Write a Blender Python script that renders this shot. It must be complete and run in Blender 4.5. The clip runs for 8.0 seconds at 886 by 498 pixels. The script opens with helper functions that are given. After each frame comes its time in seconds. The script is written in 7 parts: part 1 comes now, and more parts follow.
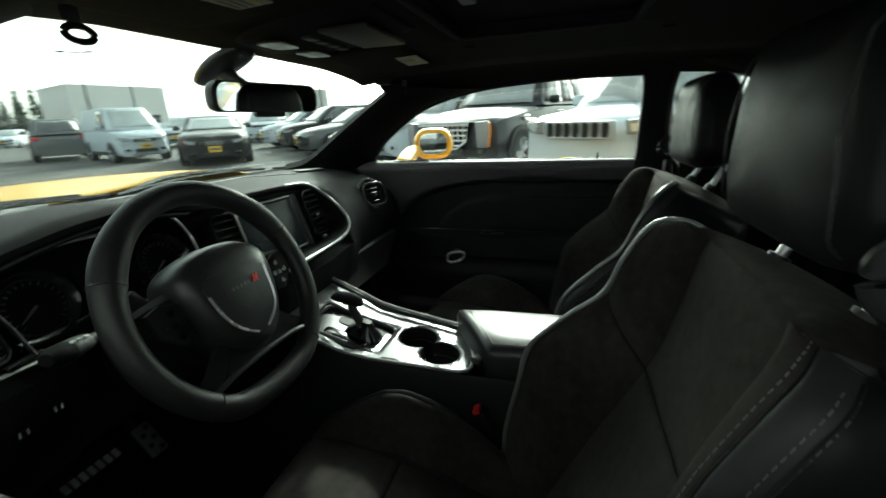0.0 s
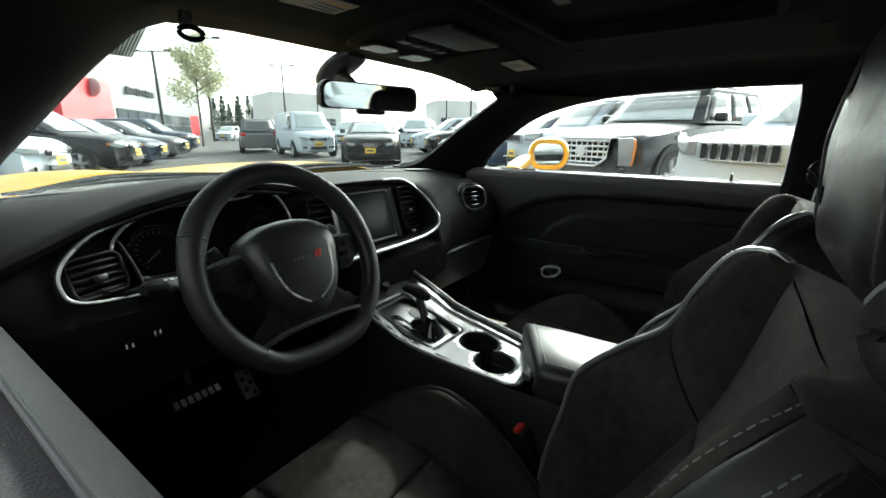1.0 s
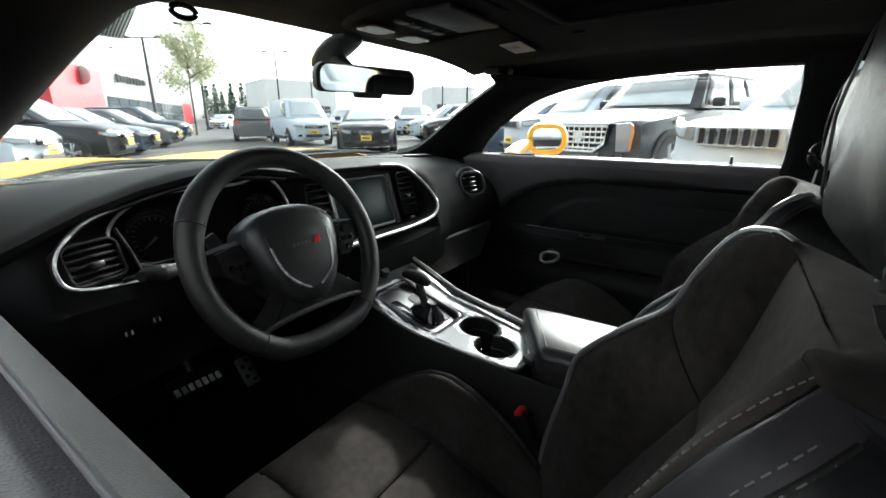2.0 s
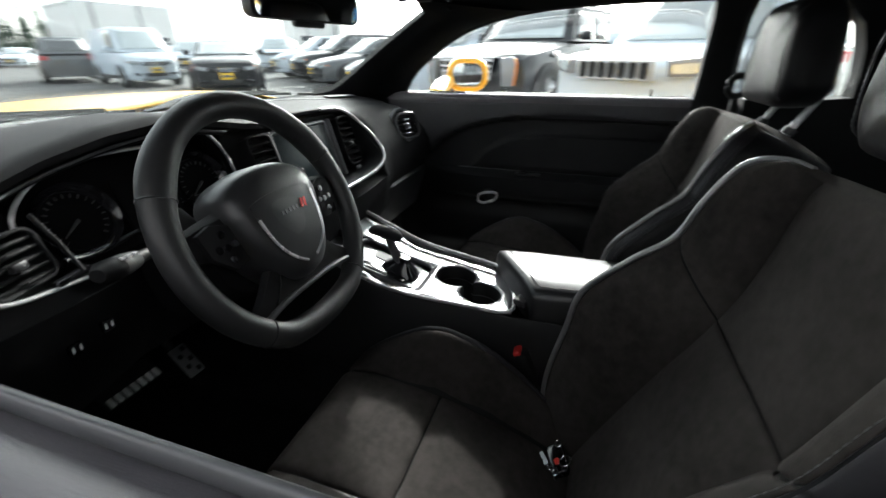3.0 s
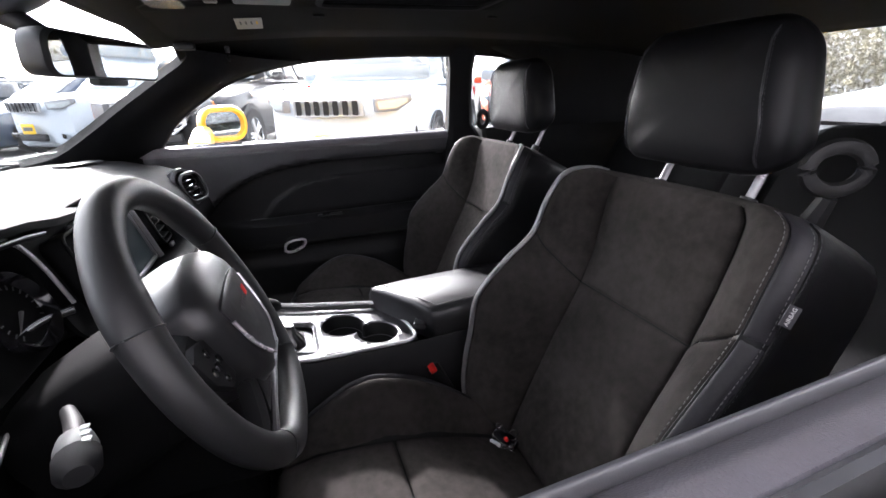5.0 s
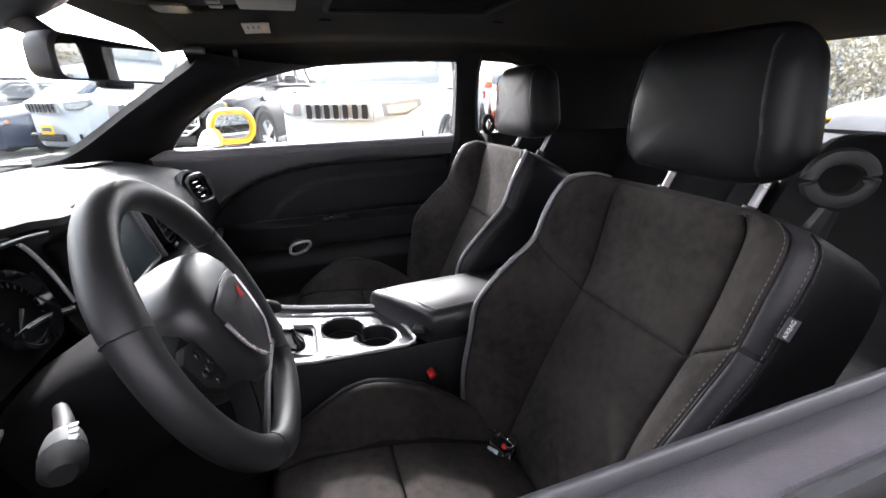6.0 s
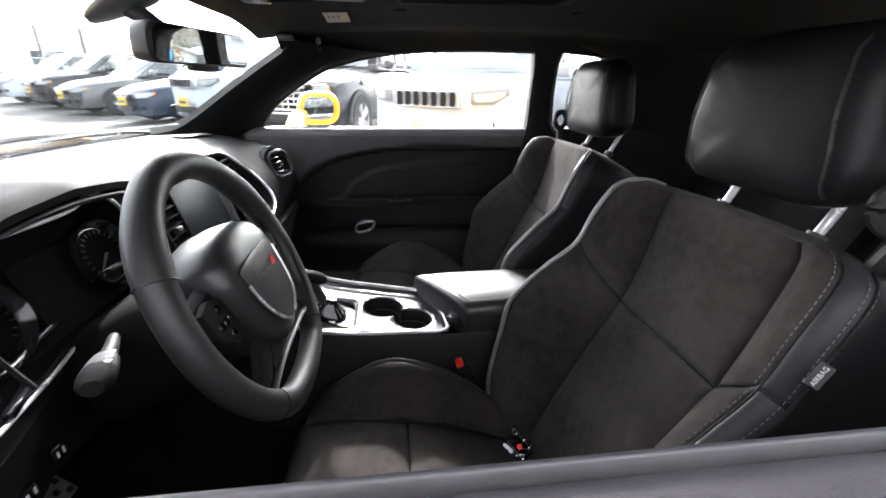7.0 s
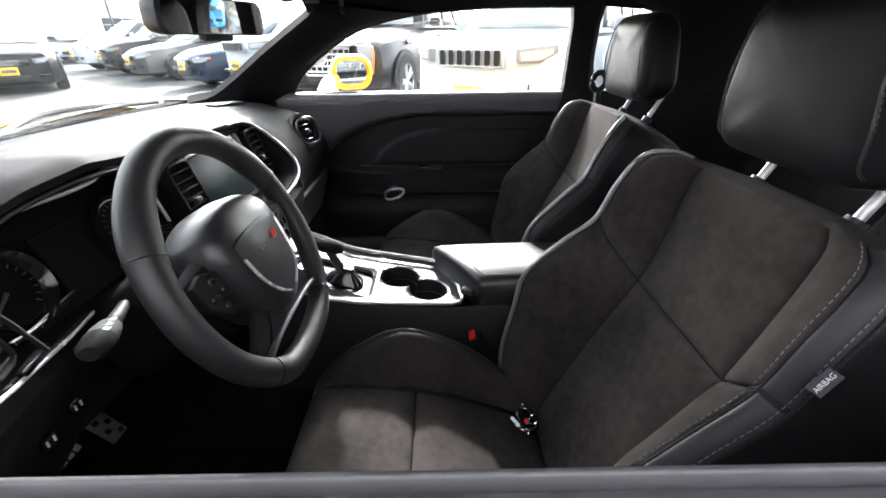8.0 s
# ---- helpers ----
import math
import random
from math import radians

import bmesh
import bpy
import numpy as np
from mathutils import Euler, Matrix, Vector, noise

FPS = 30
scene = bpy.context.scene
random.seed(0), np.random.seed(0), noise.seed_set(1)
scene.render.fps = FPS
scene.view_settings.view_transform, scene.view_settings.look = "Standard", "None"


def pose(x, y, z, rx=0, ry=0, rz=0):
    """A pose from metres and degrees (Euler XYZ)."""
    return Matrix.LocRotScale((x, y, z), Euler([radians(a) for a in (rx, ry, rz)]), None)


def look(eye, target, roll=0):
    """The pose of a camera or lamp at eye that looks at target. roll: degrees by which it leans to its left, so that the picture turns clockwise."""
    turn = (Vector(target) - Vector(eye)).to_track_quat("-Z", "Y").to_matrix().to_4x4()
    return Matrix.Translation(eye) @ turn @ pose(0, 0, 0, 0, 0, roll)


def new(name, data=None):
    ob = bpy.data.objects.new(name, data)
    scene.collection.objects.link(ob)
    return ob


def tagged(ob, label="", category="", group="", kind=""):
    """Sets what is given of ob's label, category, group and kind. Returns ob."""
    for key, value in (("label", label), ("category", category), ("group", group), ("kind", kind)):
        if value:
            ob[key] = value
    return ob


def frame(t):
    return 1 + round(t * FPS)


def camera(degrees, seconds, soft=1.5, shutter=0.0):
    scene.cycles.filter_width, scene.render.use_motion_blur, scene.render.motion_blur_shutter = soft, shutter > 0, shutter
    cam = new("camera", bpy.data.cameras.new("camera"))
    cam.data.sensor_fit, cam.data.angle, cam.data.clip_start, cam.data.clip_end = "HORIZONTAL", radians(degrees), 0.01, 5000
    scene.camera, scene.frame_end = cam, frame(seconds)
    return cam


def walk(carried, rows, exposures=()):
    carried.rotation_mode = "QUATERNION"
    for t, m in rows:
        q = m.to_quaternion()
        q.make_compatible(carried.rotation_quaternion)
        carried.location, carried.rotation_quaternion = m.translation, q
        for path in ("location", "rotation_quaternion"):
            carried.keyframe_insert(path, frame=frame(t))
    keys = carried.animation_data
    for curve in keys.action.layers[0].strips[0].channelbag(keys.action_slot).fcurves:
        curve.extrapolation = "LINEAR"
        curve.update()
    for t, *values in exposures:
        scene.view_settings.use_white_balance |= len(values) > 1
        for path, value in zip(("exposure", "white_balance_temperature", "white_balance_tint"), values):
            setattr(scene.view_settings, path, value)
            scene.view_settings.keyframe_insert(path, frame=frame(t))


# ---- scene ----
cam = camera(93.0, 8.0, shutter=0.5)
PATH = [
    (0, (0.045, 0.033, 1.128), (-0.501, 1.869, 0.551), -2.4),
    (0.5, (0.11, 0.082, 1.107), (-0.776, 1.784, 0.545), -0.4),
    (1, (0.165, 0.09, 1.104), (-0.933, 1.68, 0.589), 0.6),
    (2.5, (0.143, 0.088, 1.094), (-0.882, 1.669, 0.424), -0.3),
    (3, (-0.039, 0.049, 1.098), (-0.608, 1.779, 0.273), -0.1),
    (3.5, (-0.207, 0.016, 1.111), (-0.238, 1.848, 0.31), -0.4),
    (4, (-0.287, 0.019, 1.119), (0.092, 1.807, 0.307), 0.5),
    (4.5, (-0.329, 0.01, 1.127), (0.284, 1.767, 0.394), -2.0),
    (5, (-0.352, 0.013, 1.131), (0.29, 1.771, 0.425), -2.0),
    (6.3, (-0.321, 0.003, 1.132), (0.241, 1.797, 0.448), -0.9),
    (6.5, (-0.308, -0.003, 1.13), (0.172, 1.808, 0.433), 0.1),
    (7, (-0.254, -0.021, 1.138), (-0.019, 1.826, 0.409), 0.8),
    (7.5, (-0.21, -0.024, 1.143), (-0.166, 1.791, 0.321), -0.4),
    (8, (-0.182, -0.007, 1.150), (-0.171, 1.784, 0.265), -0.7),
]
EXPOSURES = [(0.0, 1.90, 6350, -16), (1.0, 2.43, 6300, -5), (2.5, 2.62, 6250, 4), (3.5, 2.8, 6250, 5), (4.5, 3.44, 6200, 18), (8.0, 3.73, 6300, 12)]
walk(cam, [(t, look(eye, target, roll)) for t, eye, target, roll in PATH], EXPOSURES)

# ---- light ----
SUN_UP, SUN_ROUND = 28.0, -8.5
world = bpy.data.worlds.new("overcast_sky")
world.use_nodes = True
scene.world = world
wn, wl = world.node_tree.nodes, world.node_tree.links
sky = wn.new("ShaderNodeTexSky")
sky.sky_type, sky.sun_disc = "NISHITA", False
sky.sun_elevation, sky.sun_rotation = radians(SUN_UP), radians(SUN_ROUND)
sky.dust_density, sky.air_density = 4.0, 1.0
pale = wn.new("ShaderNodeHueSaturation")
pale.inputs["Saturation"].default_value = 0.18
wl.new(sky.outputs[0], pale.inputs["Color"])
wl.new(pale.outputs[0], wn["Background"].inputs[0])
wn["Background"].inputs[1].default_value = 0.15
sun = new("sun", bpy.data.lights.new("sun", "SUN"))
sun.data.energy, sun.data.angle, sun.data.color = 1.3, radians(2.2), (1.0, 0.97, 0.93)
sun.matrix_world = look((-1.305, 9.23, 4.69), (0, 0.5, 0))


# ---- small tools ----
from mathutils.geometry import delaunay_2d_cdt
def mat(name, color, rough=0.5, metal=0.0, grain=0.0, grain_scale=400.0, vary=0.0, vary_scale=8.0, coat=0.0, spec=0.5, kind="noise", sheen=0.0, rough_vary=0.0, coat_rough=0.05, alpha=1.0):
    m = bpy.data.materials.new(name)
    m.use_nodes = True
    nt = m.node_tree
    b = nt.nodes["Principled BSDF"]
    b.inputs["Base Color"].default_value = (*color, 1)
    b.inputs["Roughness"].default_value = rough
    b.inputs["Metallic"].default_value = metal
    b.inputs["Coat Weight"].default_value = coat
    b.inputs["Coat Roughness"].default_value = coat_rough
    b.inputs["Alpha"].default_value = alpha
    b.inputs["Specular IOR Level"].default_value = spec
    b.inputs["Sheen Weight"].default_value = sheen
    b.inputs["Sheen Roughness"].default_value = 0.4
    tc = nt.nodes.new("ShaderNodeTexCoord")
    if vary > 0 or rough_vary > 0:
        n1 = nt.nodes.new("ShaderNodeTexNoise")
        n1.inputs["Scale"].default_value, n1.inputs["Detail"].default_value = vary_scale, 5
        n2 = nt.nodes.new("ShaderNodeTexNoise")
        n2.inputs["Scale"].default_value, n2.inputs["Detail"].default_value = vary_scale * 9, 3
        add = nt.nodes.new("ShaderNodeMath")
        add.operation = "MULTIPLY_ADD"
        add.inputs[1].default_value = 0.45
        nt.links.new(tc.outputs["Object"], n1.inputs["Vector"])
        nt.links.new(tc.outputs["Object"], n2.inputs["Vector"])
        nt.links.new(n2.outputs["Fac"], add.inputs[0])
        nt.links.new(n1.outputs["Fac"], add.inputs[2])
        if vary > 0:
            mr = nt.nodes.new("ShaderNodeMapRange")
            mr.inputs["From Min"].default_value, mr.inputs["From Max"].default_value = 0.42, 1.02
            mr.inputs["To Min"].default_value, mr.inputs["To Max"].default_value = 1 - vary, 1 + vary
            mx = nt.nodes.new("ShaderNodeVectorMath")
            mx.operation = "SCALE"
            mx.inputs[0].default_value = color
            nt.links.new(add.outputs[0], mr.inputs["Value"])
            nt.links.new(mr.outputs[0], mx.inputs["Scale"])
            nt.links.new(mx.outputs[0], b.inputs["Base Color"])
        if rough_vary > 0:
            rr = nt.nodes.new("ShaderNodeMapRange")
            rr.inputs["From Min"].default_value, rr.inputs["From Max"].default_value = 0.42, 1.02
            rr.inputs["To Min"].default_value, rr.inputs["To Max"].default_value = max(0.02, rough - rough_vary), min(1, rough + rough_vary)
            nt.links.new(add.outputs[0], rr.inputs["Value"])
            nt.links.new(rr.outputs[0], b.inputs["Roughness"])
    if grain > 0:
        if kind == "cell":
            g = nt.nodes.new("ShaderNodeTexVoronoi")
            g.feature = "DISTANCE_TO_EDGE"
            out = g.outputs["Distance"]
        else:
            g = nt.nodes.new("ShaderNodeTexNoise")
            g.inputs["Detail"].default_value = 4
            out = g.outputs["Fac"]
        g.inputs["Scale"].default_value = grain_scale
        nt.links.new(tc.outputs["Object"], g.inputs["Vector"])
        bp = nt.nodes.new("ShaderNodeBump")
        bp.inputs["Strength"].default_value, bp.inputs["Distance"].default_value = grain, 0.001
        nt.links.new(out, bp.inputs["Height"])
        nt.links.new(bp.outputs[0], b.inputs["Normal"])
    return m


def glass_mat(name, tint=(1, 1, 1), gloss=1.0, rough=0.0, ior=1.45):
    m = bpy.data.materials.new(name)
    m.use_nodes = True
    nt = m.node_tree
    nt.nodes.remove(nt.nodes["Principled BSDF"])
    tr, gl, mx = nt.nodes.new("ShaderNodeBsdfTransparent"), nt.nodes.new("ShaderNodeBsdfGlossy"), nt.nodes.new("ShaderNodeMixShader")
    fr, mul = nt.nodes.new("ShaderNodeFresnel"), nt.nodes.new("ShaderNodeMath")
    tr.inputs[0].default_value = (*tint, 1)
    gl.inputs["Roughness"].default_value = rough
    fr.inputs["IOR"].default_value = ior
    mul.operation = "MULTIPLY"
    mul.inputs[1].default_value = gloss
    nt.links.new(fr.outputs[0], mul.inputs[0])
    nt.links.new(mul.outputs[0], mx.inputs[0])
    nt.links.new(tr.outputs[0], mx.inputs[1])
    nt.links.new(gl.outputs[0], mx.inputs[2])
    nt.links.new(mx.outputs[0], nt.nodes["Material Output"].inputs[0])
    return m


def world_of(ob):
    m = ob.matrix_basis.copy()
    while ob.parent:
        ob = ob.parent
        m = ob.matrix_basis @ m
    return m


def thing(name, m, label, category, group="", kind=""):
    ob = new(name)
    ob.empty_display_size = 0.05
    ob.matrix_basis = m if isinstance(m, Matrix) else Matrix.Translation(m)
    return tagged(ob, label, category, group, kind)


def finish(ob, bm, material, smooth=40.0):
    bmesh.ops.recalc_face_normals(bm, faces=bm.faces)
    me = ob.data
    bm.to_mesh(me)
    bm.free()
    me.materials.append(material)
    if smooth:
        me.polygons.foreach_set("use_smooth", [True] * len(me.polygons))
        me.set_sharp_from_angle(angle=radians(smooth))


def part(name, bm, material, parent=None, label="", local=False, smooth=40.0, sub=0, solid=0.0):
    """Links a bmesh as one mesh object under a thing or part; world coordinates unless local."""
    ob = new(name, bpy.data.meshes.new(name))
    if parent is not None:
        ob.parent = parent
        if not local:
            bmesh.ops.transform(bm, matrix=world_of(parent).inverted(), verts=bm.verts)
    finish(ob, bm, material, smooth)
    if solid:
        md = ob.modifiers.new("thickness", "SOLIDIFY")
        md.thickness, md.offset = solid, 0
    if sub:
        md = ob.modifiers.new("rounding", "SUBSURF")
        md.levels = md.render_levels = sub
    return tagged(ob, label)


def box(cx, cy, cz, dx, dy, dz, bevel=0.0, seg=2, bm=None, m=None):
    b = bmesh.new()
    bmesh.ops.create_cube(b, size=1)
    bmesh.ops.scale(b, vec=(dx, dy, dz), verts=b.verts)
    if bevel:
        bmesh.ops.bevel(b, geom=b.edges[:], offset=min(bevel, 0.49 * min(dx, dy, dz)), segments=seg, affect="EDGES", profile=0.5)
    if m is not None:
        bmesh.ops.transform(b, matrix=m, verts=b.verts)
    bmesh.ops.translate(b, vec=(cx, cy, cz), verts=b.verts)
    return join(bm, b)


def join(bm, b):
    if bm is None:
        return b
    me = bpy.data.meshes.new("tmp")
    b.to_mesh(me)
    b.free()
    bm.from_mesh(me)
    bpy.data.meshes.remove(me)
    return bm


def loft(rings, closed=True, caps=True, bm=None):
    b = bm or bmesh.new()
    vs = [[b.verts.new(p) for p in r] for r in rings]
    n = len(rings[0])
    for a, c in zip(vs, vs[1:]):
        for i in range(n if closed else n - 1):
            j = (i + 1) % n
            b.faces.new((a[i], a[j], c[j], c[i]))
    if closed and caps:
        b.faces.new(vs[0][::-1])
        b.faces.new(vs[-1])
    return b


def grid(f, nu, nv, bm=None):
    return loft([[f(i / nu, j / nv) for j in range(nv + 1)] for i in range(nu + 1)], closed=False, bm=bm)


def spline(pts, n):
    """n + 1 points along a smooth curve through pts."""
    P = [Vector(p) for p in pts]
    P = [2 * P[0] - P[1], *P, 2 * P[-1] - P[-2]]
    out = []
    for i in range(n + 1):
        u = i / n * (len(P) - 3)
        k = min(int(u), len(P) - 4)
        t = u - k
        a, b, c, d = P[k:k + 4]
        out.append(0.5 * (2 * b + (c - a) * t + (2 * a - 5 * b + 4 * c - d) * t * t + (3 * b - a - 3 * c + d) * t ** 3))
    return out


def lerp_table(x, xs, ys):
    return float(np.interp(x, xs, ys))


def curve_table(x, xs, ys):
    """Like lerp_table, with rounded corners."""
    if x <= xs[0] or x >= xs[-1]:
        return lerp_table(x, xs, ys)
    k = int(np.searchsorted(xs, x, side="right")) - 1
    k = min(k, len(xs) - 2)

    def slope(i):
        if i == 0 or i == len(xs) - 1:
            j = 1 if i == 0 else i
            return (ys[j] - ys[j - 1]) / (xs[j] - xs[j - 1])
        return (ys[i + 1] - ys[i - 1]) / (xs[i + 1] - xs[i - 1])
    h = xs[k + 1] - xs[k]
    t = (x - xs[k]) / h
    return ys[k] * (1 + 2 * t) * (1 - t) ** 2 + slope(k) * h * t * (1 - t) ** 2 + ys[k + 1] * t * t * (3 - 2 * t) + slope(k + 1) * h * t * t * (t - 1)


def tube(pts, r, seg=8, closed=False, flat=1.0, bm=None, up=(0, 0, 1), caps=True):
    """A rod along pts. r: radius, or one for each point; flat squeezes it along its binormal."""
    P = [Vector(p) for p in pts]
    n = len(P)
    rings = []
    for i, p in enumerate(P):
        d = (P[(i + 1) % n] - P[i - 1]) if closed else (P[min(i + 1, n - 1)] - P[max(i - 1, 0)])
        d.normalize()
        a = d.cross(Vector(up))
        if a.length < 1e-3:
            a = d.cross(Vector((0, 1, 0.01)))
        a.normalize()
        c = a.cross(d)
        rad = r[i] if isinstance(r, (list, tuple)) else r
        rings.append([p + rad * (math.cos(q) * a + flat * math.sin(q) * c) for q in [2 * math.pi * k / seg for k in range(seg)]])
    if closed:
        rings.append(rings[0])
        b = loft(rings, caps=False, bm=bm)
        bmesh.ops.remove_doubles(b, verts=b.verts, dist=1e-6)
        return b
    return loft(rings, caps=caps, bm=bm)


def slab(outline, z0, z1, bevel=0.0, seg=2, m=None, bm=None):
    """A plate with the given 2D outline, between the heights z0 and z1, laid out by the matrix m."""
    b = bmesh.new()
    f = b.faces.new([b.verts.new((x, y, z0)) for x, y in outline])
    r = bmesh.ops.extrude_face_region(b, geom=[f])
    bmesh.ops.translate(b, vec=(0, 0, z1 - z0), verts=[v for v in r["geom"] if isinstance(v, bmesh.types.BMVert)])
    bmesh.ops.recalc_face_normals(b, faces=b.faces)
    if bevel:
        top = [e for e in b.edges if abs(e.verts[0].co.z - z1) < 1e-6 and abs(e.verts[1].co.z - z1) < 1e-6]
        bmesh.ops.bevel(b, geom=top, offset=bevel, segments=seg, affect="EDGES", profile=0.5)
    if m is not None:
        bmesh.ops.transform(b, matrix=m, verts=b.verts)
    return join(bm, b)


def lathe(profile, seg=24, m=None, bm=None):
    """Turns (radius, height) points about z."""
    b = loft([[(r * math.cos(q), r * math.sin(q), z) for r, z in profile] for q in [2 * math.pi * k / seg for k in range(seg + 1)]], closed=False)
    bmesh.ops.remove_doubles(b, verts=b.verts, dist=1e-6)
    if m is not None:
        bmesh.ops.transform(b, matrix=m, verts=b.verts)
    return join(bm, b)


def axes(o, x, y, z):
    """A matrix with the given origin and axes."""
    return Matrix(((x[0], y[0], z[0], o[0]), (x[1], y[1], z[1], o[1]), (x[2], y[2], z[2], o[2]), (0, 0, 0, 1)))


def rounded(w, h, r, n=5):
    out = []
    for cx, cy, a0 in ((w / 2 - r, h / 2 - r, 0), (-w / 2 + r, h / 2 - r, 90), (-w / 2 + r, -h / 2 + r, 180), (w / 2 - r, -h / 2 + r, 270)):
        out += [(cx + r * math.cos(radians(a0 + 90 * k / n)), cy + r * math.sin(radians(a0 + 90 * k / n))) for k in range(n + 1)]
    return out


def smooth01(a, b, x):
    t = min(1.0, max(0.0, (x - a) / (b - a)))
    return t * t * (3 - 2 * t)


def stitches(pts, size=0.0035, gap=0.0022, r=0.0006, bm=None):
    """Thread dashes along a line."""
    b = bm or bmesh.new()
    P = [Vector(p) for p in pts]
    run, k = [0.0], 0
    for a, c in zip(P, P[1:]):
        run.append(run[-1] + (c - a).length)

    def at(s):
        i = int(np.clip(np.searchsorted(run, s) - 1, 0, len(P) - 2))
        return P[i].lerp(P[i + 1], (s - run[i]) / max(1e-9, run[i + 1] - run[i]))
    s = 0.0
    while s + size < run[-1]:
        tube([at(s), at(s + size)], r, 4, bm=b)
        s += size + gap
    return b


# ---- materials ----
LEATHER = mat("black_leather", (0.0085, 0.0085, 0.0095), 0.36, grain=0.18, grain_scale=900, kind="cell", vary=0.2, vary_scale=14, rough_vary=0.07, spec=0.15)
PIPING = mat("grey_leather_piping", (0.13, 0.13, 0.133), 0.30, grain=0.1, grain_scale=900, kind="cell", vary=0.15, vary_scale=20, spec=0.9, coat=0.4, coat_rough=0.25)
PAD = mat("smooth_black_vinyl", (0.016, 0.016, 0.0175), 0.36, grain=0.05, grain_scale=900, kind="cell", vary=0.2, vary_scale=14, rough_vary=0.04, spec=0.45, coat=0.2, coat_rough=0.4)
PILLAR = mat("pillar_vinyl", (0.007, 0.007, 0.0076), 0.85, grain=0.25, grain_scale=1500, vary=0.2, vary_scale=8, spec=0.08)
HUB = mat("airbag_cover_vinyl", (0.018, 0.018, 0.0195), 0.38, grain=0.14, grain_scale=700, kind="cell", vary=0.15, vary_scale=12, rough_vary=0.05, spec=0.6)
TRIM = mat("matt_black_trim", (0.0096, 0.0096, 0.0104), 0.75, grain=0.25, grain_scale=1500, vary=0.2, vary_scale=8, spec=0.15)
DASH = mat("dressed_dash_vinyl", (0.019, 0.019, 0.0205), 0.40, grain=0.15, grain_scale=700, kind="cell", vary=0.15, vary_scale=10, rough_vary=0.06, spec=0.6, coat=0.30, coat_rough=0.36)
TAG = mat("grey_black_ribbon", (0.045, 0.043, 0.050), 0.7, grain=0.4, grain_scale=1500, vary=0.1)
RIM = mat("wheel_rim_leather", (0.016, 0.016, 0.017), 0.47, grain=0.14, grain_scale=900, kind="cell", vary=0.2, vary_scale=14, rough_vary=0.06, spec=0.5)
DOOR_INSERT = mat("darkened_vinyl", (0.014, 0.014, 0.0155), 0.55, grain=0.25, grain_scale=900, vary=0.25, vary_scale=9, rough_vary=0.06, spec=0.3)
STRIP = mat("smooth_black_leather", (0.021, 0.020, 0.023), 0.50, grain=0.12, grain_scale=900, kind="cell", vary=0.2, vary_scale=16, rough_vary=0.06, spec=0.25)
SUEDE = mat("charcoal_suede", (0.0335, 0.0298, 0.0282), 0.95, grain=0.5, grain_scale=1500, vary=0.60, vary_scale=7, spec=0.10)
SOFT = mat("black_soft_touch", (0.024, 0.024, 0.026), 0.42, grain=0.15, grain_scale=700, kind="cell", vary=0.15, vary_scale=10, rough_vary=0.06, spec=0.6)
DOOR = mat("grained_door_vinyl", (0.058, 0.058, 0.063), 0.46, grain=0.2, grain_scale=600, kind="cell", vary=0.2, vary_scale=8, rough_vary=0.06, spec=0.6)
SILL = mat("black_grained_vinyl", (0.105, 0.097, 0.108), 0.46, grain=0.55, grain_scale=340, kind="cell", vary=0.2, vary_scale=20, rough_vary=0.06, spec=0.75)
PLASTIC = mat("black_plastic", (0.02, 0.02, 0.022), 0.42, grain=0.15, grain_scale=1200, vary=0.2, vary_scale=12, rough_vary=0.08)
GLOSSY = mat("piano_black", (0.012, 0.012, 0.014), 0.12, vary=0.2, rough_vary=0.05)
CLOTH = mat("headliner_cloth", (0.0096, 0.0096, 0.0093), 0.95, grain=0.5, grain_scale=1800, vary=0.2, vary_scale=6, spec=0.15)
CARPET = mat("black_carpet", (0.012, 0.012, 0.013), 1.0, grain=1.0, grain_scale=900, vary=0.35, vary_scale=20, spec=0.05)
CHROME = mat("satin_chrome", (0.75, 0.75, 0.76), 0.16, 1.0, vary=0.05, rough_vary=0.05, vary_scale=30)
BRIGHT = mat("polished_silver_trim", (0.66, 0.66, 0.67), 0.26, 0.45, vary=0.02, rough_vary=0.03, vary_scale=30)
SILVER = mat("brushed_graphite", (0.145, 0.145, 0.152), 0.30, 0.9, vary=0.05, vary_scale=12, rough_vary=0.02)
CUP = mat("matt_black_rubber", (0.006, 0.006, 0.0065), 0.6, vary=0.2, vary_scale=20, spec=0.3)
# near-black for recesses and holes, their shade put into the colour
DEEP = mat("recess_shade_black", (0.004, 0.004, 0.0043), 0.9, grain=0.3, grain_scale=1500, vary=0.2, vary_scale=20, spec=0.05)
DIAL = mat("dim_dial_print", (0.045, 0.045, 0.045), 0.6)
SATIN = mat("dark_satin_metal", (0.12, 0.12, 0.125), 0.35, 0.7, vary=0.1, rough_vary=0.06)
THREAD = mat("grey_thread", (0.105, 0.105, 0.105), 0.8, vary=0.2, vary_scale=60)
RED = mat("red_plastic", (0.75, 0.02, 0.016), 0.4, vary=0.1, rough_vary=0.1)
PAPER = mat("label_paper", (0.42, 0.41, 0.38), 0.7, vary=0.08, vary_scale=40)
INK = mat("label_ink", (0.12, 0.12, 0.12), 0.7)
YELLOW_INK = mat("yellow_print", (0.75, 0.5, 0.05), 0.7)
WHITE_INK = mat("white_print", (0.75, 0.75, 0.75), 0.6)
LENS = mat("lamp_lens", (0.07, 0.055, 0.035), 0.2, vary=0.1)
FLAP = mat("grey_flap", (0.022, 0.022, 0.022), 0.5, vary=0.1)
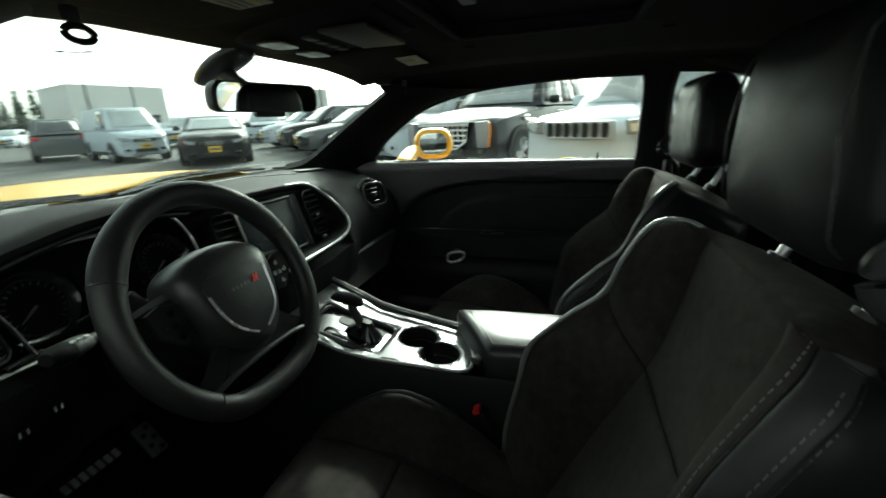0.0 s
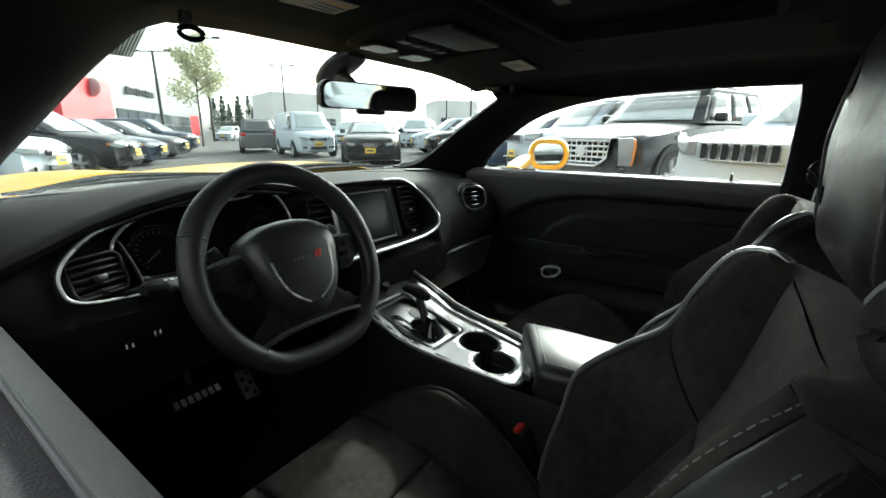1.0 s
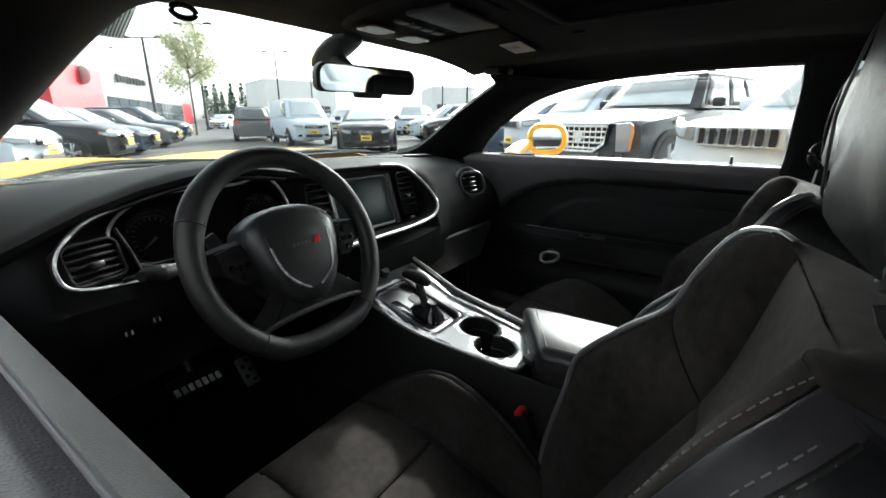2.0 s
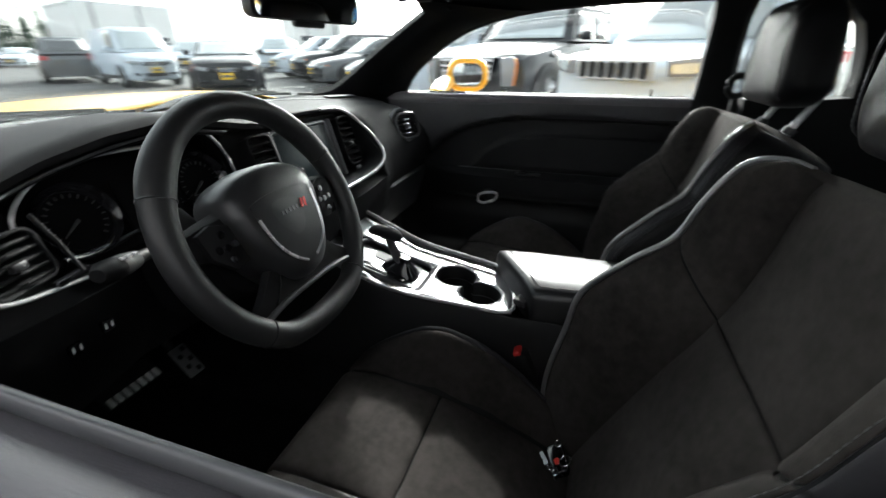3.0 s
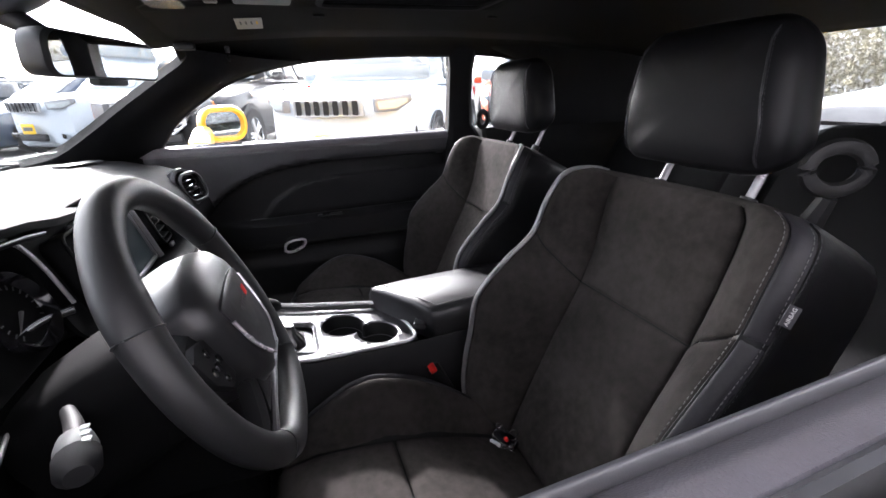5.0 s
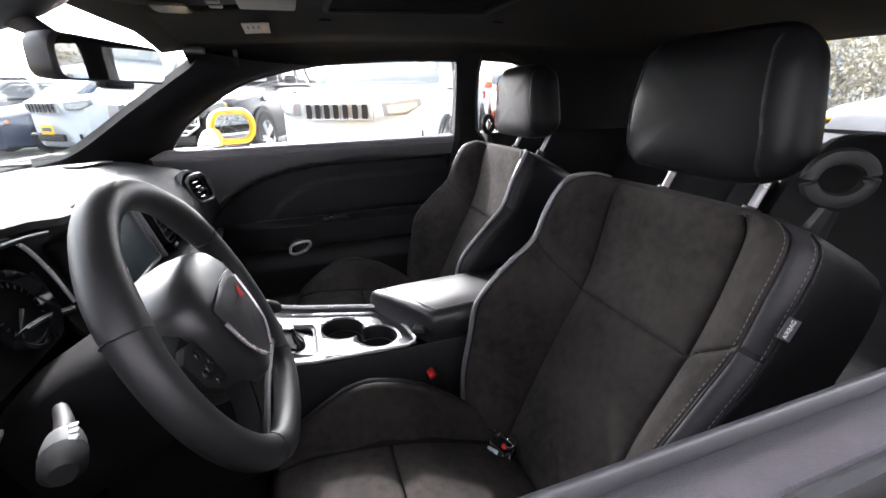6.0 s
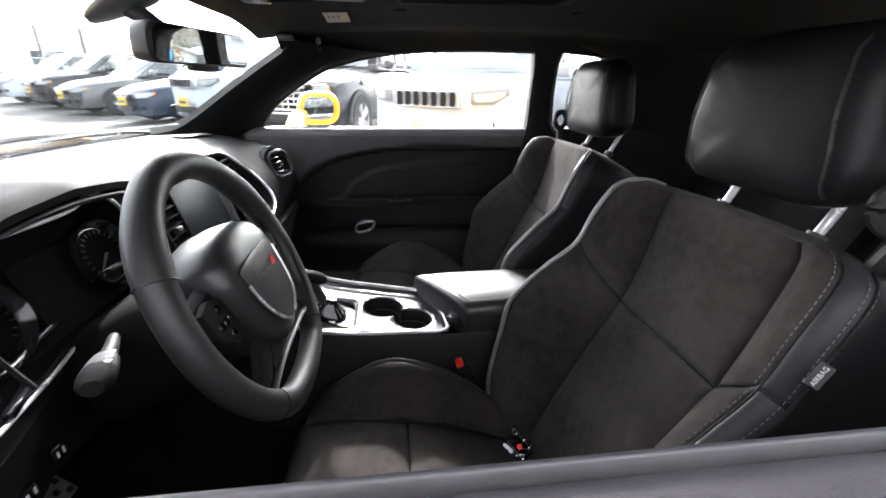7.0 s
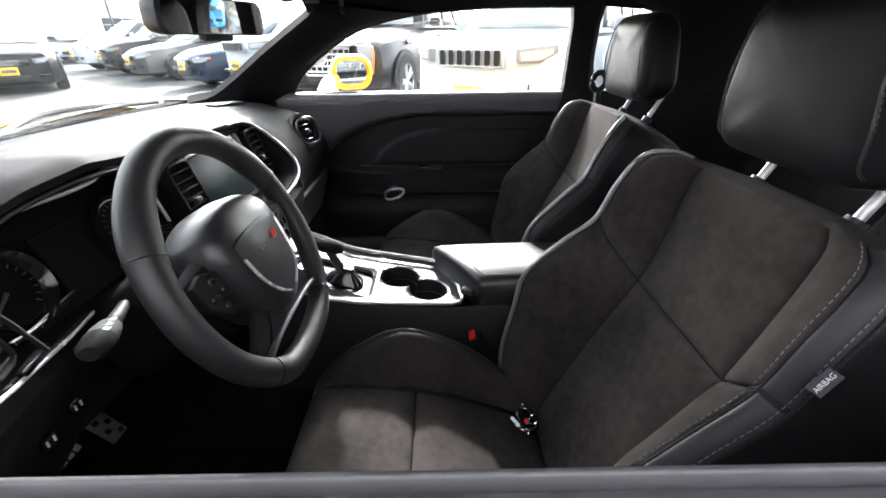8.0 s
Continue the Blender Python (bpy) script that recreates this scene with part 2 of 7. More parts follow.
STALK = mat("grey_stalk_plastic", (0.10, 0.10, 0.10), 0.55, grain=0.1, grain_scale=900, vary=0.1, vary_scale=30)
ALU = mat("brushed_pedal_metal", (0.26, 0.26, 0.265), 0.35, 0.3, vary=0.12, vary_scale=40)
STUD = mat("bright_stud", (0.80, 0.80, 0.80), 0.4, 0.2, vary=0.1)
STICKER = mat("sticker_film", (0.26, 0.29, 0.25), 0.6, vary=0.08, vary_scale=40, alpha=0.75)
STRIPE = mat("sticker_print", (0.08, 0.09, 0.08), 0.6, alpha=0.35)
SCREEN = mat("screen_glass", (0.020, 0.030, 0.034), 0.32, vary=0.1, rough_vary=0.04, spec=0.07)
MIRROR = mat("mirror_glass", (0.86, 0.88, 0.88), 0.02, 1.0)
RUBBER = mat("rubber", (0.015, 0.015, 0.015), 0.7, grain=0.3, grain_scale=200, vary=0.25)
YELLOW = mat("yellow_paint", (0.58, 0.32, 0.008), 0.45, coat=0.2, vary=0.04, vary_scale=3)
GLASS = glass_mat("window_glass", (0.95, 0.965, 0.955), 0.5)
FRONT_GLASS = glass_mat("windscreen_glass", (0.92, 0.94, 0.93), 0.25)

# ---- the car's shell ----
CY = 0.87           # the car's centre line; its nose points to -x, the driver sits at the smaller y


def side(p, passenger):
    """A place given for the passenger's side, on that side or mirrored to the driver's."""
    return Vector(p) if passenger else Vector((p[0], 2 * CY - p[1], p[2]))


shell = thing("coupe_shell", (0, CY, 0.2), "black-trimmed cabin shell of a yellow two-door coupe", "car", kind="structure")

EDGE_GLASS = [(-1.00, 1.44, 0.978), (-0.93, 1.475, 0.995), (-0.85, 1.485, 1.045), (-0.74, 1.478, 1.12), (-0.635, 1.484, 1.190), (-0.585, 1.492, 1.224), (-0.564, 1.488, 1.246), (-0.570, 1.455, 1.266)]
EDGE_DOOR = [(-0.77, 1.65, 0.955), (-0.72, 1.648, 0.985), (-0.665, 1.636, 1.055), (-0.58, 1.615, 1.118), (-0.47, 1.598, 1.180), (-0.36, 1.586, 1.213), (-0.24, 1.578, 1.234)]
RAIL_TOP = [(-0.24, 1.578, 1.234), (-0.10, 1.572, 1.245), (0.06, 1.568, 1.251), (0.27, 1.565, 1.250), (0.42, 1.562, 1.243), (0.60, 1.55, 1.225), (0.88, 1.51, 1.205), (1.16, 1.45, 1.185)]


def roof_z(x, y):
    mid = lerp_table(x, [-0.70, -0.62, -0.45, -0.2, 0.2, 0.6, 0.9, 1.15], [1.280, 1.300, 1.318, 1.330, 1.334, 1.322, 1.292, 1.252])
    return mid - 0.052 * (abs(y - CY) / 0.66) ** 3.2


def pillar_a(passenger):
    ea, eb = spline(EDGE_GLASS, 20), spline(EDGE_DOOR, 20)
    rings = []
    for k, (p, q) in enumerate(zip(ea, eb)):
        p, q = side(p, passenger), side(q, passenger)
        if not passenger:
            p.y += curve_table(k / 20, [0, 0.29, 0.43, 0.57, 0.715, 0.855, 1.0], [-0.04, -0.005, 0.034, 0.08, 0.114, 0.13, 0.14])
        out = Vector((-0.45, 1 if passenger else -1, 0.35)).normalized()
        ring = []
        for k in range(7):
            u = k / 6
            bulge = -0.030 * math.sin(math.pi * u) ** 0.8
            ring.append(p.lerp(q, u) + out * bulge)
        ring += [q + out * 0.055, p + out * 0.055]
        rings.append(ring)
    part("a_pillar", loft(rings), PILLAR, shell)
    # the rail over the door and quarter window, up to the roof lining
    top = spline(RAIL_TOP, 28)
    rings = []
    for p in eb[10:-1] + top:
        inner = Vector((p.x - 0.01, 1.44, roof_z(p.x, 1.44) + 0.004))
        p, inner = side(p, passenger), side(inner, passenger)
        o = Vector((0, 0.06 if passenger else -0.06, 0.02))
        m = p.lerp(inner, 0.45) + Vector((0, 0.02 if passenger else -0.02, 0.018))
        rings.append([p, p + (m - p) * 0.5 + Vector((0, 0, 0.004)), m, inner, inner + Vector((0, 0, 0.03)), p + o])
    part("roof_rail", loft(rings), CLOTH, shell)


def pillar_b(passenger):
    rings = []
    for z, x0, x1, y in ((0.86, 0.25, 0.45, 1.60), (0.95, 0.265, 0.41, 1.60), (1.00, 0.272, 0.372, 1.598), (1.10, 0.272, 0.362, 1.582), (1.20, 0.272, 0.362, 1.566), (1.275, 0.262, 0.375, 1.552)):
        rings.append([side(p, passenger) for p in ((x0, y + 0.05, z), (x0, y + 0.012, z), (x0 + 0.018, y - 0.004, z), (x1 - 0.018, y - 0.006, z), (x1, y + 0.010, z), (x1, y + 0.05, z))])
    part("b_pillar", loft(rings), TRIM, shell)
    # quarter panel behind the pillar, with the small window left open
    x0, x1 = 0.40, 1.55
    lower = loft([[side((x, 1.60, 0.30), passenger), side((x, 1.56, 0.62), passenger), side((x, 1.565, 0.86), passenger), side((x, 1.585, 0.985 + 0.03 * smooth01(0.5, 0.9, x)), passenger), side((x, 1.68, 0.985 + 0.03 * smooth01(0.5, 0.9, x)), passenger), side((x, 1.70, 0.30), passenger)] for x in (0.40, 0.5, 0.6, 0.7, 0.8, 1.0, 1.3, 1.55)])
    part("quarter_trim", lower, TRIM, shell)
    rear = []
    for z, xa in ((0.98, 0.66), (1.05, 0.655), (1.12, 0.64), (1.18, 0.615), (1.22, 0.575), (1.245, 0.50), (1.275, 0.40)):
        ya = 1.592 - (z - 0.98) * 0.16
        yb = 1.47 - (z - 0.98) * 0.30
        rear.append([side(p, passenger) for p in ((xa, ya + 0.06, z), (xa, ya, z), (xa + 0.05, ya - 0.02, z), (0.95, (ya + yb) / 2, z), (1.30, yb, z), (1.34, yb + 0.05, z), (0.95, (ya + yb) / 2 + 0.10, z))])
    part("c_pillar", loft(rear), TRIM, shell)
    pane = loft([[side((0.362, 1.612, 0.99), passenger), side((0.665, 1.612, 0.99), passenger)], [side((0.362, 1.575, 1.25), passenger), side((0.58, 1.575, 1.25), passenger)]], closed=False)
    part("quarter_window", pane, GLASS, shell, solid=0.004).visible_shadow = False


SEAL = spline([(-0.66, 0.130, 1.055), (-0.56, 0.155, 1.115), (-0.47, 0.174, 1.156), (-0.42, 0.180, 1.170), (-0.36, 0.180, 1.194), (-0.28, 0.178, 1.215), (-0.16, 0.176, 1.230), (0.0, 0.174, 1.238), (0.25, 0.176, 1.236)], 44)
part("door_seal", tube(SEAL, 0.007, 8), RUBBER, shell)
part("door_frame_trim", loft([[p, p + Vector((-0.004, 0.004, 0.02)), p + Vector((-0.008, -0.012, 0.05)), p + Vector((-0.008, -0.035, 0.07)), p + Vector((0, -0.045, 0.05)), p + Vector((0, -0.012, 0.006))] for p in SEAL]), PILLAR, shell)
for passenger in (True, False):
    pillar_a(passenger)
    pillar_b(passenger)

# windscreen, its black edge and the header
def screen_point(u, v):
    """u across from the driver's side, v up from the cowl."""
    a = 2 * u - 1
    base = Vector((-1.115 + 0.20 * abs(a) ** 2.2, CY + a * 0.650, 0.965 + 0.012 * abs(a)))
    top = Vector((-0.655 + 0.078 * abs(a) ** 2.4, CY + a * 0.632, 1.300 - 0.022 * abs(a) ** 2.2))
    p = base.lerp(top, v)
    p.x -= 0.03 * math.sin(math.pi * v) * (1 - 0.9 * abs(a) ** 3)
    p.z += 0.018 * math.sin(math.pi * v)
    return p


part("windscreen", grid(lambda u, v: screen_point(-0.05 + 1.10 * u, v), 26, 10), FRONT_GLASS, shell, solid=0.005).visible_shadow = False
head = []
for i in range(25):
    u = -0.05 + 1.10 * i / 24
    p = screen_point(u, 1.0)
    head.append([p + Vector((-0.02, 0, -0.003)), p + Vector((0.006, 0, -0.006)), p + Vector((0.035, 0, 0.000)), Vector((p.x + 0.06, p.y, roof_z(p.x + 0.06, p.y) + 0.006)), Vector((p.x + 0.04, p.y, p.z + 0.05)), p + Vector((-0.03, 0, 0.02))])
part("header_rail", loft(head), CLOTH, shell)

# floor, bulkheads and the outer roof that close the cabin
part("floor_pan", box(0.15, CY, 0.225, 2.75, 1.56, 0.05, 0.01), CARPET, shell)
part("firewall", loft([[(-1.20, y, 0.22), (-1.16, y, 0.22), (-1.09, y, 0.60), (-1.10, y, 0.965), (-1.16, y, 0.965)] for y in (0.10, CY, 1.64)]), CARPET, shell)
tunnel = loft([[(x, CY - 0.17, 0.24), (x, CY - 0.13, 0.42), (x, CY - 0.08, 0.47), (x, CY + 0.08, 0.47), (x, CY + 0.13, 0.42), (x, CY + 0.17, 0.24)] for x in (-1.12, -0.5, 0.2, 0.75)])
part("tunnel", tunnel, CARPET, shell)
part("outer_roof", grid(lambda u, v: Vector((-0.62 + 1.80 * u, 0.24 + 1.26 * v, roof_z(-0.62 + 1.80 * u, 0.24 + 1.26 * v) + 0.065)), 16, 10), YELLOW, shell, solid=0.01)
part("rear_screen", grid(lambda u, v: Vector((1.10 + 0.62 * u, CY + (v - 0.5) * (1.10 - 0.06 * u), 1.262 - 0.27 * u ** 1.2)), 10, 8), GLASS, shell, solid=0.004).visible_shadow = False
part("parcel_shelf", box(1.42, CY, 0.965, 0.72, 1.30, 0.035, 0.012), SOFT, shell)
lamp = part("brake_lamp", loft([[(x, CY - w, 0.983), (x, CY - w * 0.9, 0.983 + h), (x, CY + w * 0.9, 0.983 + h), (x, CY + w, 0.983)] for x, w, h in ((1.34, 0.10, 0.012), (1.42, 0.13, 0.045), (1.56, 0.14, 0.05))]), PLASTIC, shell)
part("boot_lid", grid(lambda u, v: Vector((1.70 + 0.80 * u, CY + (2 * v - 1) * (0.84 - 0.10 * u ** 3), 1.005 - 0.10 * u ** 3 - 0.012 * (2 * v - 1) ** 2)), 10, 10), YELLOW, shell, solid=0.01)

# bonnet and cowl outside the windscreen
def bonnet_point(u, v):
    a = 2 * v - 1
    x = -1.12 + 0.13 * abs(a) ** 2 - 1.28 * u
    z = 0.955 + 0.030 * math.exp(-((abs(a) - 0.42) / 0.22) ** 2) * (1 - 0.3 * u) - 0.075 * u ** 1.6 - 0.09 * abs(a) ** 5 - 0.012
    return Vector((x - 0.10, CY + a * 0.83, z + 0.028))


part("bonnet", grid(bonnet_point, 20, 32), YELLOW, shell, solid=0.006)


def flank(x):
    """Half widths and heights of the coupe's outer skin at x, from the shoulder down to the sill."""
    w = lerp_table(x, [-2.66, -2.55, -2.30, -1.90, -1.20, 0.0, 0.9, 1.5, 2.1, 2.40, 2.52], [0.55, 0.74, 0.88, 0.94, 0.945, 0.935, 0.955, 0.975, 0.94, 0.86, 0.70])
    top = lerp_table(x, [-2.66, -2.45, -1.9, -0.9, 0.4, 0.9, 1.5, 2.2, 2.52], [0.74, 0.83, 0.875, 0.93, 0.955, 0.985, 1.00, 0.98, 0.90])
    return [(w - 0.12, top), (w - 0.05, top - 0.025), (w - 0.012, top - 0.10), (w, top - 0.24), (w - 0.012, 0.55), (w - 0.005, 0.42), (w - 0.05, 0.26), (w - 0.16, 0.24)]


for name, xs_ in (("front_wing", np.linspace(-2.50, -0.81, 14)), ("rear_quarter", np.linspace(0.41, 2.40, 16))):
    for sg in (1, -1):
        skin_ = [[Vector((x, CY + sg * w, z)) for w, z in flank(x)] for x in xs_]
        part(name, loft(skin_, closed=False), YELLOW, shell, solid=0.006)
for name, xs_ in (("front_bumper", (-2.50, -2.58, -2.66)), ("rear_bumper", (2.40, 2.48, 2.52))):
    rows_ = []
    for k, z in enumerate((0.0, 0.25, 0.5, 0.75, 1.0)):
        ring = []
        for a in np.linspace(-1, 1, 17):
            x = xs_[2] + (xs_[0] - xs_[2]) * abs(a) ** 3
            f = flank(x)
            half = flank(xs_[0])[3][0] - 0.02
            ring.append(Vector((x, CY + a * half, 0.26 + (f[0][1] - 0.27) * z)))
        rows_.append(ring)
    part(name, loft(rows_, closed=False), YELLOW, shell, solid=0.008)
part("cowl", grid(lambda u, v: Vector((-1.10 + 0.155 * abs(2 * v - 1) ** 2.2 - 0.16 * u, CY + (2 * v - 1) * 0.64, 0.958 - 0.02 * math.sin(math.pi * u))), 6, 24), PLASTIC, shell, solid=0.006)
for y0, y1 in ((0.34, 0.80), (0.93, 1.42)):
    arm = [(-1.14, y0, 0.975), (-1.17, y0 + 0.12, 0.992), (-1.175, (y0 + y1) / 2, 0.996), (-1.14, y1, 0.985)]
    w = part("wiper", tube(spline(arm, 12), 0.007, 6), RUBBER, shell)
    part("wiper_blade", tube(spline([(-1.12, y0 - 0.05, 0.975), (-1.145, y0 + 0.15, 0.985), (-1.15, y1 - 0.1, 0.985), (-1.12, y1 + 0.06, 0.978)], 12), 0.005, 6), RUBBER, w)

for passenger in (True, False):
    kick = loft([[side(p, passenger) for p in ((x, 1.60, 0.25), (x, 1.66, 0.25), (x, 1.68, 0.97), (x, 1.61, 0.97))] for x in (-1.18, -0.98, -0.77)])
    part("kick_panel", kick, TRIM, shell)

# roof lining with the sunroof's recess
SX0, SX1, SY0, SY1 = -0.225, 0.185, 0.58, 1.15
bm = bmesh.new()
xs = sorted(set([round(-0.64 + 0.09 * i, 4) for i in range(21)] + [SX0, SX1]))
ys = sorted(set([round(0.29 + 0.0725 * i, 4) for i in range(17)] + [SY0, SY1]))
vs = {(i, j): bm.verts.new((x, y, roof_z(x, y))) for i, x in enumerate(xs) for j, y in enumerate(ys)}
for i in range(len(xs) - 1):
    for j in range(len(ys) - 1):
        if xs[i] >= SX0 and xs[i + 1] <= SX1 and ys[j] >= SY0 and ys[j + 1] <= SY1:
            continue
        bm.faces.new((vs[i, j], vs[i + 1, j], vs[i + 1, j + 1], vs[i, j + 1]))
roof_lining = part("ceiling", bm, CLOTH, None, solid=0.006)
tagged(roof_lining, "black cloth roof lining with a sunroof recess", "ceiling", kind="structure")
sunroof = thing("sunroof_frame", ((SX0 + SX1) / 2, (SY0 + SY1) / 2, 1.33), "closed black sunroof shade in its plastic frame", "sunroof")
loop = [(x + (SX0 + SX1) / 2, y + (SY0 + SY1) / 2) for x, y in rounded(SX1 - SX0, SY1 - SY0, 0.03)]
part("surround", tube([(x, y, roof_z(x, y) - 0.002) for x, y in loop], 0.009, 8, closed=True, flat=0.7), TRIM, sunroof)
wall = loft([[Vector((x, y, roof_z(x, y))) for x, y in loop], [Vector((x, y, roof_z(x, y) + 0.035)) for x, y in loop]], caps=False)
part("recess_wall", wall, TRIM, sunroof)
part("shade_panel", slab(loop, 1.352, 1.358), CLOTH, sunroof)
part("shade_handle", box(-0.15, CY, 1.350, 0.03, 0.14, 0.010, 0.004), PLASTIC, sunroof)

# ---- doors ----
def door_arch(x):
    """How high the sweeping edge over the door's insert runs."""
    return curve_table(x, [-0.80, -0.70, -0.64, -0.56, -0.47, -0.38, -0.28, -0.15, 0.0, 0.30], [0.60, 0.69, 0.755, 0.825, 0.872, 0.897, 0.911, 0.918, 0.918, 0.91])


def door_face(x, z):
    """How far the passenger door's lining stands from the centre line, as a y."""
    y = lerp_table(z, [0.30, 0.45, 0.60, 0.72, 0.84, 0.92, 0.955, 0.972], [1.655, 1.645, 1.640, 1.632, 1.622, 1.616, 1.612, 1.620])
    arch = door_arch(x)
    y += 0.034 * (1 - smooth01(arch - 0.020, arch + 0.002, z)) * smooth01(-0.80, -0.66, x)
    inner = lerp_table(x, [-0.46, -0.40, -0.33, -0.25, -0.12, 0.0, 0.3], [0.70, 0.775, 0.818, 0.838, 0.848, 0.848, 0.842])
    y -= 0.010 * (1 - smooth01(inner - 0.008, inner + 0.002, z)) * smooth01(-0.47, -0.44, x) * smooth01(0.70, 0.72, z)
    rest = smooth01(-0.66, -0.40, x) * smooth01(0.575, 0.615, z) * (1 - smooth01(0.688, 0.706, z))
    y -= 0.055 * rest
    y -= 0.020 * smooth01(0.33, 0.40, z) * (1 - smooth01(0.50, 0.56, z)) * smooth01(-0.70, -0.60, x)
    return y


def make_door(passenger):
    name = "passenger_door" if passenger else "driver_door"
    label = "closed coupe door lined in black with a sweeping arch and armrest" if passenger else "closed coupe door in black grained vinyl, its window wound down"
    door = thing(name, side((-0.25, 1.66, 0.35), passenger), label, "car door")
    nx, nz = (110, 70) if passenger else (40, 24)

    def lining(u, v):
        x, z = -0.80 + 1.085 * u, 0.30 + 0.672 * v
        return side((x, door_face(x, z), z), passenger)
    lined = part("door_lining", grid(lining, nx, nz), DOOR, door, solid=0.004)
    # the shade under the arch is put into a darker vinyl there
    lined.data.materials.append(DOOR_INSERT)
    for face in lined.data.polygons:
        at = world_of(lined) @ face.center
        face.material_index = 1 if at.z < door_arch(at.x) - 0.012 and at.x > -0.76 else 0
    # the padded sill along the window
    prof = [(1.584, 0.870), (1.580, 0.900), (1.582, 0.911), (1.590, 0.922), (1.602, 0.938), (1.616, 0.953), (1.632, 0.967), (1.645, 0.974), (1.655, 0.975), (1.658, 0.972), (1.658, 0.890)] if not passenger else [(1.614, 0.945), (1.609, 0.962), (1.612, 0.975), (1.620, 0.982), (1.635, 0.984), (1.652, 0.982), (1.658, 0.976), (1.658, 0.945)]
    part("window_sill", loft([[side((x, y, z), passenger) for y, z in prof] for x in np.linspace(-0.775, 0.275, 30)]), SILL, door, "black vinyl padded sill")
    prof = [(1.6585, 0.95), (1.6585, 0.978), (1.664, 0.986), (1.669, 0.986), (1.670, 0.95)]
    part("window_seal", loft([[side((x, y, z), passenger) for y, z in prof] for x in (-0.74, -0.3, 0.272)]), BRIGHT if passenger else SATIN, door, "satin grey window seal" if passenger else "black rubber window seal")
    part("belt_moulding", loft([[side((x, y, z), passenger) for y, z in ((1.684, 0.93), (1.684, 0.972), (1.690, 0.977), (1.712, 0.972), (1.715, 0.93))] for x in (-0.76, -0.3, 0.40)]), PLASTIC, door)
    skin = [(1.716, 0.92), (1.718, 0.955), (1.73, 0.957), (1.77, 0.935), (1.80, 0.89), (1.815, 0.72), (1.80, 0.50), (1.78, 0.28), (1.72, 0.28)]
    part("door_skin", loft([[side((x, y, z), passenger) for y, z in skin] for x in (-0.80, -0.3, 0.40)]), YELLOW, door, "yellow painted outer skin")
    if not passenger:
        return door
    glass = loft([[Vector(p), Vector((p[0], 1.676, 0.97))] for p in [tuple(q + Vector((0, 0.012, 0.01))) for q in spline(EDGE_DOOR[1:] + RAIL_TOP[1:4], 24)]], closed=False)
    part("window_pane", glass, GLASS, door, solid=0.004).visible_shadow = False
    part("window_track", tube([Vector((p[0], p[1] + 0.01, p[2])) for p in spline(EDGE_DOOR[1:] + RAIL_TOP[1:4], 30)], 0.007, 6), RUBBER, door)
    vent = part("demister_vent", box(-0.545, 1.640, 0.9845, 0.150, 0.020, 0.004, 0.001), PLASTIC, door)
    for dy in (-0.006, 0.0, 0.006):
        part("vent_slot", box(-0.545, 1.640 + dy, 0.987, 0.138, 0.0025, 0.002), GLOSSY, vent)
    knob = part("lock_knob", lathe([(0.0, 0.0), (0.008, 0.0), (0.005, 0.004), (0.0035, 0.014), (0.0035, 0.022), (0.0, 0.024)], 12, Matrix.Translation((0.150, 1.640, 0.983))), PLASTIC, door)
    # pull handle in its pocket
    hub = Matrix.Translation((-0.362, 1.578, 0.615))
    ring = [(-0.036, 0, -0.018), (-0.030, -0.010, 0.008), (-0.008, -0.016, 0.020), (0.026, -0.018, 0.024), (0.038, -0.016, 0.016), (0.030, -0.012, -0.004), (0.004, -0.006, -0.020), (-0.022, 0, -0.026)]
    part("pull_handle", tube([hub @ Vector(p) for p in spline(ring + ring[:1], 28)[:-1]], 0.0055, 8, closed=True), BRIGHT, door, "chrome pull handle")
    part("handle_cup", lathe([(0.0, 0.012), (0.018, 0.010), (0.024, 0.0), (0.028, 0.0)], 16, axes((-0.365, 1.606, 0.614), (1, 0, 0), (0, 0, 1), (0, -1, 0))), PLASTIC, door)
    line = [Vector((x, door_face(x, 0.704) - 0.001, 0.7035)) for x in np.linspace(-0.50, 0.27, 24)]
    part("armrest_edge", tube(line, 0.004, 6), SATIN, door)
    sw = part("switch_panel", box(-0.22, 1.592, 0.710, 0.09, 0.026, 0.006, 0.002), PLASTIC, door)
    part("window_switch", box(-0.235, 1.590, 0.715, 0.026, 0.014, 0.007, 0.003), GLOSSY, sw)
    return door


make_door(True)
make_door(False)

# side mirror beyond the passenger's window
mir = thing("side_mirror", (-0.58, 1.90, 0.95), "yellow painted side mirror on the passenger door", "car mirror")
MM = axes((-0.562, 1.985, 1.034), Vector((0.94, 0.342, 0)), (0, 0, 1), Vector((0.342, -0.94, 0))) @ Matrix.Diagonal((0.95, 1.06, 0.9, 1.0))
rings = []
for w, h, d, sh in ((0.150, 0.098, 0.050, 0.0), (0.176, 0.122, 0.044, 0.0), (0.190, 0.134, 0.020, 0.0), (0.184, 0.130, -0.03, 0.004), (0.150, 0.105, -0.075, 0.010), (0.080, 0.055, -0.100, 0.015), (0.01, 0.01, -0.105, 0.015)):
    rings.append([MM @ Vector((x, y - sh, d)) for x, y in rounded(w, h, min(w, h) * 0.46, 6)])
rings = [[MM @ Vector((x, y, 0.012)) for x, y in rounded(0.132, 0.084, 0.036, 6)]] + rings
hous = part("mirror_housing", loft(rings), YELLOW, mir)
part("mirror_glass", slab(rounded(0.140, 0.092, 0.040, 6), 0.014, 0.020, m=MM), MIRROR, hous, "silvered mirror glass")
